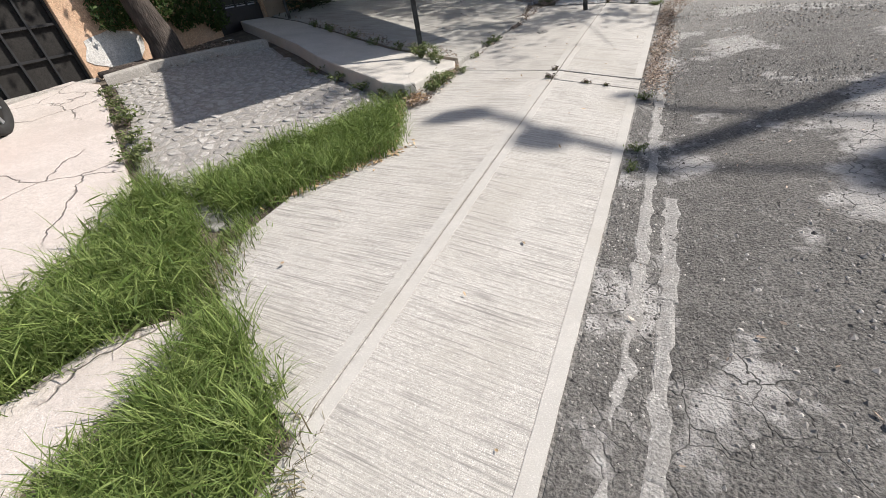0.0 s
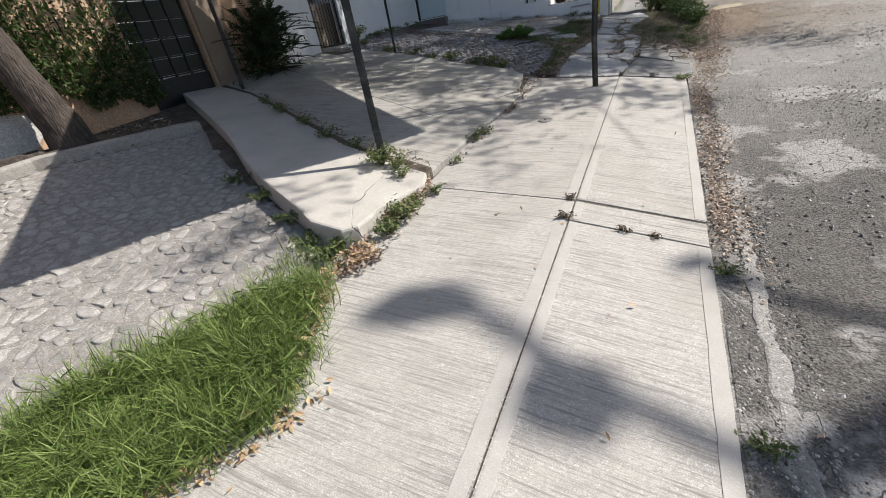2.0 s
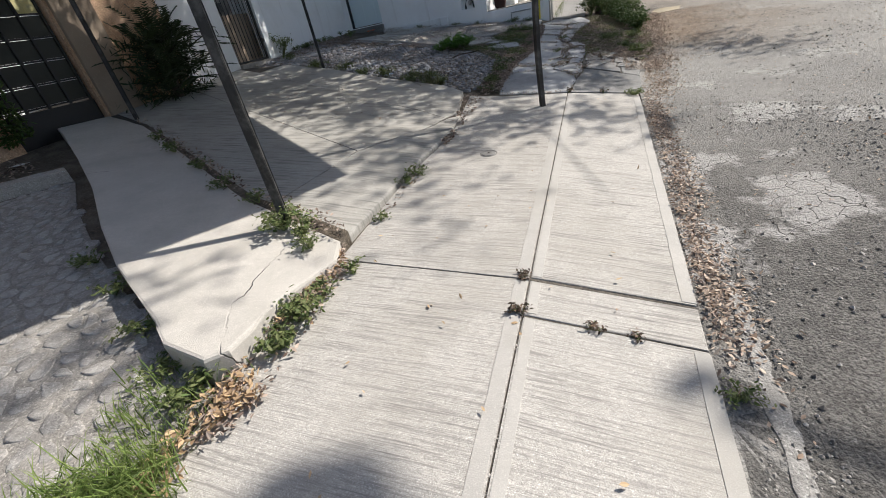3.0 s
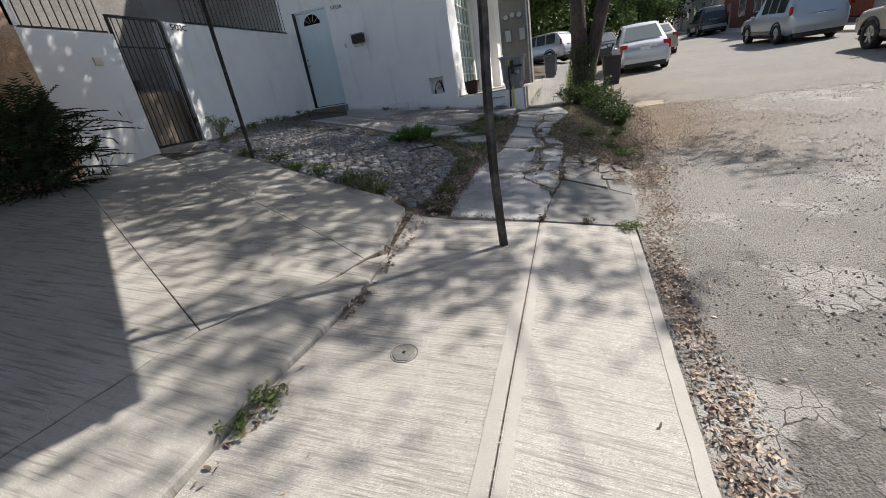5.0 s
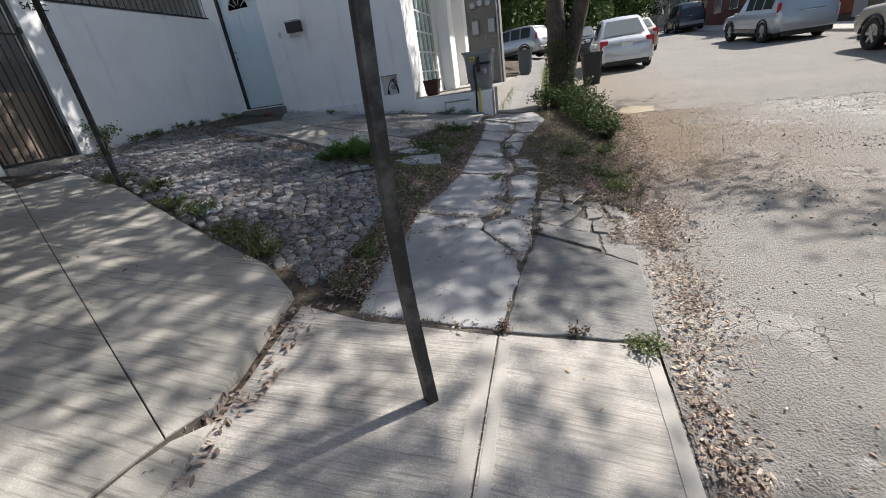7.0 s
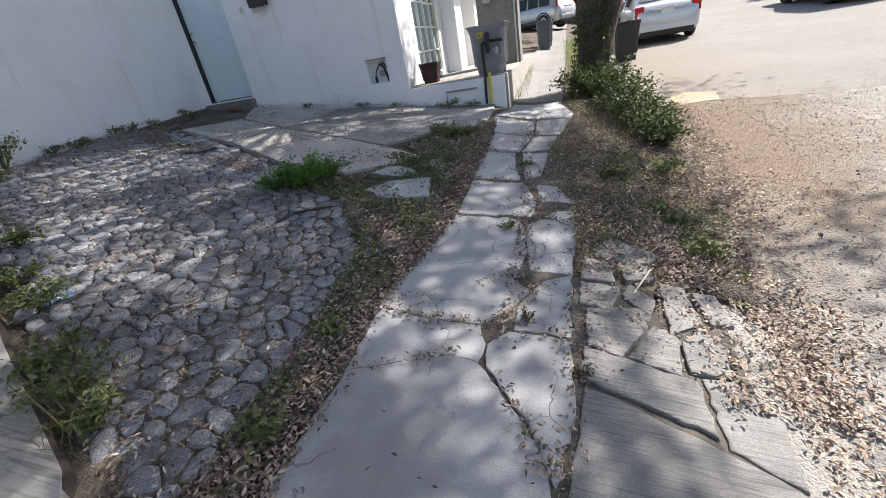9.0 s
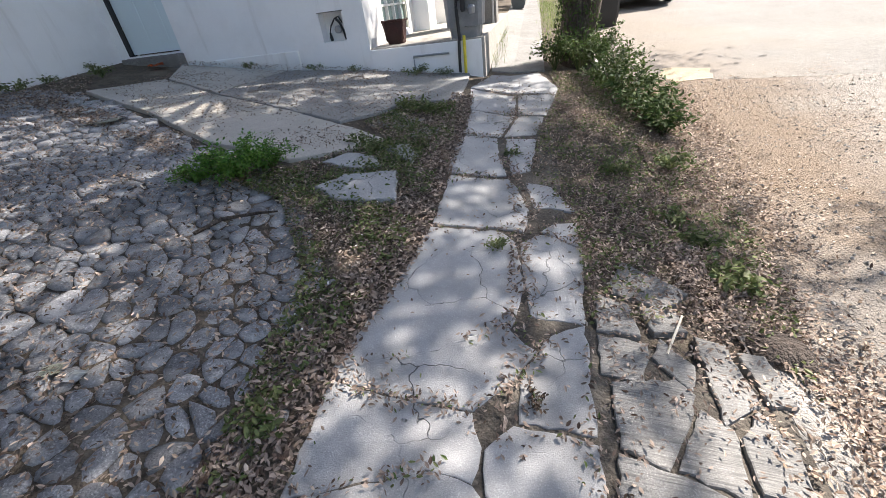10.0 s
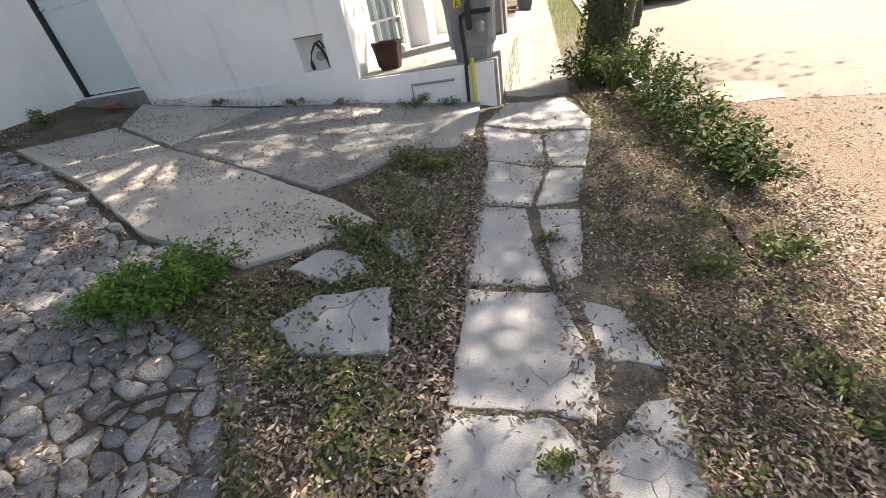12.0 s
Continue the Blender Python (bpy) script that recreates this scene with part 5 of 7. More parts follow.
    # rear and front glass between two stations
    for name, i0, i1 in (("rear_window", 1 if suv else 3, 3 if suv else 4), ("windscreen", -5 if not suv else -5, -6 if not suv else -6)):
        a, b = section(st[i0]), section(st[i1])
        y0, y1 = a[0][1] + (b[0][1] - a[0][1]) * .06, a[0][1] + (b[0][1] - a[0][1]) * .9
        z0, z1 = a[7][2] + (b[7][2] - a[7][2]) * .06, a[7][2] + (b[7][2] - a[7][2]) * .9
        if suv and name == "rear_window":
            z0, z1, y0, y1 = 1.06, H - .14, L * .034 - L / 2, L * .098 - L / 2
        w0, w1 = a[6][0] * .92, b[6][0] * .95
        bm = bmesh.new()
        sgn = -1 if name == "rear_window" else 1
        q = [bm.verts.new((x, y + sgn * .02, z + .015)) for x, y, z in ((-w0, y0, z0), (w0, y0, z0), (w1, y1, z1), (-w1, y1, z1))]
        f = bm.faces.new(q if sgn < 0 else q[::-1])
        bmesh.ops.subdivide_edges(bm, edges=bm.edges[:], cuts=2, use_grid_fill=True)
        bmesh.ops.solidify(bm, geom=bm.faces[:], thickness=.008)
        part(name, bm, M_REARGLASS, c)
    hw = W / 2
    rear = -L / 2
    for side in (-1, 1):
        z0, z1 = (.95, 1.25) if suv else (.70, 1.0)
        x0, x1 = sorted((side * hw * (.965 if suv else .93), side * hw * (.86 if suv else .66)))
        part("tail_lamp", box((x0, rear + L * (.03 if suv else .012), z0), (x1, rear + L * (.05 if suv else .05), z1), .03), M_RED, c, "red tail lamp")
        x0, x1 = sorted((side * hw * .92, side * hw * .55))
        part("head_lamp", box((x0, -rear - L * .05, .62), (x1, -rear - L * .012, .76), .02), M_CHROME, c)
        part("mirror", box((side * hw * 1.12 - .08, L * .12, .95), (side * hw * 1.12 + .08, L * .12 + .1, 1.07), .03), paint, c)
        if suv:
            part("roof_rail", tube([(side * hw * .72, rear + L * .14, H - .01), (side * hw * .73, rear + L * .2, H + .05), (side * hw * .73, rear + L * .5, H + .05), (side * hw * .72, rear + L * .55, H - .02)], .018, 6), M_BLACK, c)
            part("side_cladding", box((side * hw * .985 - .02, rear + L * .3, .34), (side * hw * .985 + .02, rear + L * .7, .48), .01), M_CARDARK, c)
        part("door_handle", box((side * hw - .012, rear + L * .36, .86), (side * hw + .02, rear + L * .40, .89), .006), paint, c)
        for f in (.21, .80):
            wy, r = f * L + rear, (.36 if suv else .31)
            wheel(c, (side * (hw - .1), wy, r), r, .22, (1, 0, 0), M_METAL, 6)
            bm = bmesh.new()
            arc = [(side * (hw + .004), wy + (r + .05) * math.cos(a), r + (r + .05) * math.sin(a)) for a in [math.pi * k / 12 for k in range(13)]]
            add_tube(bm, arc, .035, 6)
            part("wheel_arch", bm, M_BLACK, c)
    part("rear_bumper", box((-hw * .84, rear - .03, .34 if suv else .3), (hw * .84, rear + .12, .58 if suv else .52), .05), paint if not suv else M_METAL, c)
    part("valance", box((-hw * .78, rear - .035, .2), (hw * .78, rear + .12, .36), .03), M_BLACK, c, "black lower bumper")
    part("underbody", box((-hw * .8, rear + .15, .18), (hw * .8, -rear - .15, .34)), M_DARK, c)
    if plate:
        part("plate", box((-.16, rear + (.005 if not suv else .03), .78 if suv else .74), (.16, rear + .03 if not suv else rear + .06, .92 if suv else .87), .004), M_TRIM, c)
        part("plate_trim", box((-.4, rear + .0, .93 if suv else .89), (.4, rear + .04, .955 if suv else .91), .006), M_CHROME, c)
    return c


car("silver sedan parked tail-on at the kerb", (1.9, 24.75, land(1.9, 24.75) + .02), 0, 4.5, 1.78, 1.64, M_SILVER).rotation_euler[0] = math.atan(RISE)
car("grey-blue SUV parked across the street", (7.8, 27.0, land(7.8, 27) + .02), -2, 4.75, 1.9, 1.82, M_CARGREY, True).rotation_euler[0] = math.atan(RISE)
car("tan car parked across the street", (7.75, 18.2, land(7.75, 18.2) + .02), 0, 4.6, 1.8, 1.6, M_CARTAN, True).rotation_euler[0] = math.atan(RISE)
car("beige sedan further along the street", (3.55, 31.2, land(3.5, 31.2) + .02), 4, 4.4, 1.7, 1.45, M_CARTAN).rotation_euler[0] = math.atan(RISE)
car("grey sedan with red lamps behind the tree", (.95, 32.5, land(.95, 32.5) + .02), 0, 4.4, 1.7, 1.5, M_CARDARK).rotation_euler[0] = math.atan(RISE)
car("silver van beyond the sidewalk", (-2.7, 34.5, land(-1, 34.5) + .1), -60, 4.6, 1.8, 1.7, M_SILVER, True)
car("dark jeep far up the street", (9.0, 44, land(9, 44) + .02), 0, 4.2, 1.8, 1.8, M_CARDARK, True)

# ---------------------------------------------------------------- far side of the street
tagged(drape("pavement", [(9.4, -60), (11.2, -60), (11.2, 120), (9.4, 120)], .12, .3, M_EDGE, bevel=.02), "concrete sidewalk across the street", "sidewalk", kind="structure")


def house(x0, x1, y0, y1, h, material, label, n):
    z = land(12, (y0 + y1) / 2) - .4
    hs = thing("house", label, "house", group="houses across the street", at=(x0, y0, z))

    def put(ob):
        return under(hs, ob)
    put(part("wall", box((x0, y0, z), (x1, y1, z + h), .02), material))
    put(part("roof", box((x0 - .25, y0 - .25, z + h), (x1 + .25, y1 + .25, z + h + .18), .03), M_ROOF))
    for k in range(n):
        yc = y0 + (y1 - y0) * (k + .5) / n
        if k % 3 == 1:
            d = put(part("door", box((x0 - .05, yc - .5, z + .4), (x0 + .02, yc + .5, z + 2.6), .01), M_BROWN))
        else:
            w = put(part("window", box((x0 - .03, yc - .7, z + 1.4), (x0 + .02, yc + .7, z + 2.6)), M_CARGLASS))
            f = part("frame", tube([(x0 - .03, yc - .7, z + 1.4), (x0 - .03, yc + .7, z + 1.4), (x0 - .03, yc + .7, z + 2.6), (x0 - .03, yc - .7, z + 2.6), (x0 - .03, yc - .7, z + 1.4)], .035, 4), M_TRIM)
            f.parent = w
    return hs


house(13.5, 22, 2, 16, 5.5, M_CREAM, "cream two-storey house across the street", 5)
house(13.5, 22, 17, 33, 4.2, M_WHITE, "white house across the street", 5)
house(12.2, 22, 36, 52, 5.4, M_BRICK, "red brick house further up the street", 5)
house(12.5, 22, 55, 75, 6.0, M_CREAM, "cream house far up the street", 6)
house(-12, -5.5, 40, 54, 4.5, M_CREAM, "cream house beyond the porch", 4)
house(-12, -4.5, 57, 80, 5.5, M_CONC, "grey house far beyond the porch", 5)

# ---------------------------------------------------------------- leaves and plants
def leaves(name, pos, size, tilt, material, parent=None, label="", seed=1, narrow=.42, up=None, curl=.25):
    """Many small leaves folded along the midrib, at the places given, as one mesh."""
    r = np.random.RandomState(seed)
    pos = np.asarray(pos, float)
    n = len(pos)
    yaw, t, roll = r.uniform(0, 2 * np.pi, n), r.normal(0, tilt, n), r.normal(0, tilt, n)
    L = size * r.uniform(.65, 1.35, n)
    w = L * narrow * r.uniform(.8, 1.2, n)
    a = np.stack([np.cos(yaw) * np.cos(t), np.sin(yaw) * np.cos(t), np.sin(t)], 1)
    b = np.stack([-np.sin(yaw) * np.cos(roll), np.cos(yaw) * np.cos(roll), np.sin(roll)], 1)
    c = np.cross(a, b)
    k = (curl * r.uniform(.3, 1.6, n) * w)[:, None]
    A, B = a * L[:, None] / 2, b * w[:, None] / 2
    e = (curl * r.uniform(-.3, 1.3, n) * w)[:, None]
    v = np.stack([pos - A + c * e, pos - A * .35 + B * .9 + c * k, pos + A * .3 + B * .8 + c * k * 1.1, pos + A + c * e * 1.3,
                  pos + A * .3 - B * .8 + c * k * 1.1, pos - A * .35 - B * .9 + c * k], 1).reshape(-1, 3)
    q = 6 * np.arange(n)
    f = np.concatenate([np.stack([q, q + 3, q + 2, q + 1], 1), np.stack([q, q + 5, q + 4, q + 3], 1)])
    return soup(name, v.tolist(), f.tolist(), material, parent, label)


def scatter(poly, n, seed, keep=None):
    """About n spots inside the outline, on the land; keep(x, y) may give the odds."""
    r = np.random.RandomState(seed)
    xs, ys = [p[0] for p in poly], [p[1] for p in poly]
    out = []
    for _ in range(n * 30):
        if len(out) >= n:
            break
        x, y = r.uniform(min(xs), max(xs)), r.uniform(min(ys), max(ys))
        if inside((x, y), poly) and (keep is None or r.rand() < keep(x, y)):
            out.append((x, y))
    return out


def patchy(scale, lo=.42, hi=.62, seed=0.0):
    return lambda x, y: min(1.0, max(0.0, (noise.noise((x * scale, y * scale, seed)) * .5 + .5 - lo) / (hi - lo)))


def on(spots, up, jitter=0.0, seed=0):
    r = np.random.RandomState(seed)
    return [(x, y, land(x, y) + up + r.uniform(0, jitter)) for x, y in spots]


def grass(name, poly, n, high, label, seed, material=M_GRASS, lean=.55):
    """A tuft of long bent blades over an outline, thinner and lower towards its rim."""
    r = np.random.RandomState(seed)
    wob = np.random.RandomState(seed + 1)
    spots = [(x + wob.normal(0, .05), y + wob.normal(0, .05)) for x, y in scatter(poly, n, seed)]
    cx, cy = sum(p[0] for p in poly) / len(poly), sum(p[1] for p in poly) / len(poly)
    V, F = [], []
    for x, y in spots:
        d = noise.noise((x * 5.5, y * 5.5, seed)) * .9 + .55
        h = high * r.uniform(.3, 1.2) * (.45 + .85 * d)
        a = r.uniform(0, 2 * math.pi)
        ux, uy = math.cos(a), math.sin(a)
        bend = h * lean * r.uniform(.2, 2.1)
        w = r.uniform(.0016, .0036)
        z = land(x, y)
        o = len(V)
        for k, f in enumerate((0, .4, .75)):
            px, py, pz = x + ux * bend * f * f, y + uy * bend * f * f, z + h * (f - .28 * f * f * min(1.5, bend / h))
            ww = w * (1 - .45 * f)
            V += [(px - uy * ww, py + ux * ww, pz), (px + uy * ww, py - ux * ww, pz)]
        V.append((x + ux * bend, y + uy * bend, z + h * (1 - .28 * min(1.5, bend / h))))
        F += [(o, o + 1, o + 3, o + 2), (o + 2, o + 3, o + 5, o + 4), (o + 4, o + 5, o + 6)]
    rows = [(x + r.normal(0, .02), y + r.normal(0, .02), land(x, y) + high * r.uniform(.1, .75)) for x, y in spots[::2]]
    if n > 3000:
        tagged(leaves("grass", rows, high * .5, .75, material, seed=seed, narrow=.04, curl=1.2), label + ", crossing blades", "grass", kind="stuff")
    return tagged(soup(name, V, F, material), label, "grass", kind="stuff")


G1 = [(-2.72, .1), (-2.75, .55), (-3.0, 1.0), (-3.2, 1.4), (-2.95, 1.5), (-2.5, 1.25), (-2.15, 1.0), (-1.86, .7), (-2.02, .47), (-2.14, .2), (-2.22, -.1), (-2.7, -.3)]
G2 = [(-2.85, 1.55), (-2.3, 1.4), (-2.1, 1.75), (-1.95, 2.1), (-1.74, 2.45), (-1.74, 2.7), (-1.95, 3.0), (-2.1, 3.3), (-2.4, 3.1), (-2.55, 2.6), (-2.75, 2.2)]
G3 = [(-1.75, .68), (-1.45, .66), (-1.1, .48), (-.95, .35), (-.82, .1), (-.85, -.6), (-1.56, -.6), (-1.56, .05), (-1.6, .3), (-1.64, .55)]
grass("grass", G1, 9500, .26, "tall green grass tuft beside the pink driveway", 11)
grass("grass", G2, 10500, .22, "tall green grass tuft at the sidewalk edge", 12)
grass("grass", G3, 8500, .19, "green grass tuft between slab and sidewalk", 13)
grass("grass", [(-2.5, 3.2), (-2.1, 3.3), (-2.12, 3.75), (-2.3, 3.62), (-2.6, 3.7)], 350, .12, "short grass along the raised slab", 14)
grass("grass", [(-3.2, 1.5), (-2.7, 1.5), (-2.6, 2.6), (-2.9, 2.4)], 260, .17, "thin grass at the rim of the cobbles", 15)
grass("grass", [(-4.0, 1.72), (-3.4, 1.4), (-3.3, 1.55), (-4.0, 1.95)], 250, .12, "yellowing grass along the driveway edge", 16, M_WEED)
grass("grass", [(-2.3, 1.4), (-2.05, 1.4), (-1.9, 1.0), (-1.55, .68), (-1.8, .62), (-2.15, .95)], 1300, .11, "short green grass at the curved sidewalk edge", 17)
for k, poly in enumerate(([(-2.2, .45), (-1.9, .66), (-1.86, .6), (-2.15, .38)], [(-1.64, .7), (-2.1, 1.0), (-2.2, 1.3), (-1.95, 1.1)], [(-.95, .5), (-.7, .2), (-.75, -.3), (-.9, .1)])):
    grass("grass", poly, 330, .1, "dry short grass at the rim of the tuft", 30 + k, M_DRYG)


def weed(x, y, r, h, n, size, label, seed, material=M_WEED, name="weed", stems=True, up=0.0, narrow=.5):
    """A small bushy weed: thin stems from one foot, each with leaves."""
    rr = np.random.RandomState(seed)
    z = land(x, y) + up
    w = thing(name, label, "weed", group="weeds", at=(x, y, z))
    n = int(n * 1.5)
    bm = bmesh.new()
    P = []
    m = min(34, max(5, n // 16))
    for k in range(m):
        a, q = rr.uniform(0, 2 * math.pi), rr.uniform(.25, 1) ** .6
        tip = Vector((math.cos(a) * r * q, math.sin(a) * r * q, h * (1.1 - .6 * q) * rr.uniform(.7, 1.15)))
        mid = tip * .5 + Vector((0, 0, h * .22))
        add_tube(bm, [(0, 0, -.02), mid, tip], [.004, .003, .0015], 4)
        for j in range(max(2, n // m)):
            f = rr.uniform(.25, 1.05)
            p = (mid * (2 * f) if f < .5 else mid + (tip - mid) * (2 * f - 1))
            P.append(p + Vector(rr.normal(0, max(size * .6, r * .09), 3)))
    tagged(part("stem", bm, M_WEED, w), kind="stuff")
    tagged(leaves("foliage", P, size, .5, material, w, seed=seed, narrow=narrow), kind="stuff")
    return w


WALL_WEEDS = [(-7.33, 12.05, .14, .12, 110, .032), (-7.3, 12.5, .2, .08, 120, .03), (-7.36, 12.95, .09, .14, 60, .03), (-7.31, 13.55, .16, .07, 90, .03), (-7.34, 14.3, .1, .1, 60, .03)]
WEEDS = WALL_WEEDS + [  # x, y, radius, height, leaves, leaf size
    (-2.60, 4.80, .20, .22, 240, .035), (-2.42, 4.75, .16, .14, 150, .03), (-2.28, 4.62, .13, .1, 90, .03), (-2.03, 4.1, .15, .15, 220, .032), (-2.02, 3.9, .13, .12, 160, .032), (-2.28, 3.55, .18, .12, 160, .035), (-2.0, 4.32, .1, .1, 90, .03), (-1.97, 4.55, .08, .07, 70, .028),
    (-2.9, 3.85, .18, .1, 130, .03), (-3.4, 4.05, .16, .1, 110, .03), (-2.55, 3.62, .14, .1, 100, .03), (-3.9, 4.3, .16, .09, 100, .03), (-2.04, 5.15, .08, .05, 50, .025), (-2.03, 5.9, .12, .08, 90, .03), (-2.08, 5.75, .09, .06, 60, .03),
    (-3.1, 5.15, .12, .1, 90, .03), (-3.6, 5.33, .14, .1, 100, .03), (-4.2, 5.66, .14, .1, 110, .03), (-4.9, 6.02, .15, .12, 120, .035), (-5.5, 6.35, .13, .1, 100, .03),
    (-3.9, 1.8, .2, .14, 130, .04), (-4.4, 2.05, .16, .12, 120, .04), (-5.0, 2.42, .2, .14, 150, .045), (-5.6, 2.7, .16, .12, 120, .04), (-4.0, 2.0, .12, .08, 60, .035), (-6.2, 3.0, .14, .1, 90, .04),
    (-.12, 8.36, .13, .07, 170, .022), (-.87, 8.32, .06, .04, 50, .022), (-.45, 8.36, .1, .04, 60, .022), (-.89, 4.33, .07, .04, 70, .02), (-.92, 4.62, .05, .03, 50, .02), (-.55, 4.32, .05, .03, 40, .02), (-.35, 4.32, .04, .03, 30, .02),
    (-7.28, 11.45, .3, .55, 230, .05), (-7.2, 12.3, .22, .16, 140, .04), (-7.25, 13.1, .2, .14, 120, .04), (-6.9, 11.1, .2, .15, 120, .04), (-5.6, 10.2, .25, .2, 170, .045), (-5.0, 10.1, .2, .16, 120, .045), (-6.9, 14.0, .22, .13, 130, .04), (-5.15, 14.82, .14, .09, 90, .03), (-4.1, 14.85, .14, .1, 90, .03), (-3.5, 14.86, .12, .1, 80, .03), (-2.6, 14.85, .25, .12, 150, .035), (-2.2, 14.8, .15, .12, 100, .03),
    (-3.9, 9.55, .24, .2, 200, .04), (-3.3, 9.2, .22, .2, 190, .04), (-3.0, 9.05, .24, .26, 200, .035), (-2.75, 8.95, .2, .16, 170, .04), (-4.4, 9.7, .2, .14, 130, .04),
    (-2.1, 13.2, .24, .14, 190, .045), (-2.35, 13.3, .16, .12, 110, .04), (-2.3, 12.1, .16, .1, 120, .035), (-2.5, 12.25, .14, .1, 100, .035), (-2.0, 9.7, .12, .08, 90, .035), (-1.98, 9.1, .12, .08, 90, .035),
    (-1.2, 10.95, .07, .07, 110, .022), (-1.15, 12.35, .1, .05, 90, .025), (-.98, 9.95, .06, .04, 60, .02), (-.7, 9.6, .06, .04, 70, .02),
    (.02, 10.9, .18, .1, 140, .045), (-.1, 11.5, .14, .09, 110, .035), (.02, 11.25, .16, .1, 130, .035), (.1, 12.4, .2, .15, 160, .045), (-.35, 12.2, .18, .1, 130, .04), (.02, 3.05, .08, .05, 90, .02), (.0, 4.1, .09, .05, 90, .02), (.02, 2.75, .07, .05, 60, .02),
]
for k, (x, y, r, h, n, s) in enumerate(WEEDS):
    up = .1 if (x < -2.15 and 4.5 < y < 4.9 and x > -2.7) or (x < -3 and 5 < y < 6.5) else .02
    weed(x, y, r, h, n, s, "low green weed growing in a joint" if h < .15 else "bushy green weed at the edge of the paving", 400 + k, M_DARKLEAF if h < .05 else M_WEED, up=up)
weed(-3.22, 11.52, .34, .34, 1500, .03, "green feathery shrub among the cobbles", 71, M_FERN, "shrub", narrow=.5)
weed(-3.05, 11.68, .26, .28, 800, .03, "green feathery shrub beside the slab", 72, M_FERN, "shrub", narrow=.4)
weed(-3.46, 11.4, .22, .2, 450, .03, "small feathery shrub among the cobbles", 73, M_FERN, "shrub", narrow=.4)

# matted low plants and dead leaves beside the cracked path
LEFT_BED = [(-1.85, 8.5), (-1.95, 9.2), (-1.9, 9.9), (-1.72, 10.8), (-1.72, 12.6), (-1.85, 13.6), (-2.3, 13.5), (-2.65, 12.8), (-2.3, 12.4), (-2.9, 11.7), (-3.6, 11.6), (-2.7, 11.2), (-2.2, 10.5), (-2.1, 9.6), (-2.15, 8.7)]
RIGHT_BED = [(-.72, 10.4), (-.1, 10.6), (.15, 10.2), (.35, 11.0), (.4, 12.5), (.3, 14.5), (-.2, 15.6), (-.8, 15.4), (-.7, 14.4), (-.95, 12.8), (-1.02, 12.0), (-.75, 11.4)]
GUTTER = [(-.07, 4.4), (.02, 4.4), (.05, 6.0), (.08, 7.0), (.14, 8.0), (.3, 9.2), (.42, 10.2), (.5, 11.2), (.65, 13), (.7, 15), (.2, 15.2), (.2, 11.5), (.04, 10.2), (.02, 9.0), (-.06, 8.4)]
for k, (poly, n, hh) in enumerate(((LEFT_BED, 9500, .055), (RIGHT_BED, 5500, .05))):
    sp = scatter(poly, n, 90 + k, patchy(2.6, .30, .62, k))
    tagged(leaves("ground_weeds", on(sp, .01, hh, k), .03, .5, M_WEED, seed=90 + k, narrow=.5), "low green weeds matted with dead leaves", "weeds", kind="stuff")
    sp = scatter(poly, int(n * .5), 95 + k, patchy(2.2, .38, .6, k + 4))
    tagged(leaves("ground_weeds", on(sp, .006, .035, k), .045, .35, M_DRYG, seed=95 + k, narrow=.16), "dry matted weed stems", "weeds", kind="stuff")
tagged(leaves("small_flowers", on(scatter(LEFT_BED[2:4] + [(-1.75, 11.3), (-2.5, 11.2), (-2.5, 10.6)], 70, 3), .06, .05), .009, .6, M_TRIM, seed=4, narrow=.8), "tiny white flowers among the weeds", "flowers", kind="stuff")

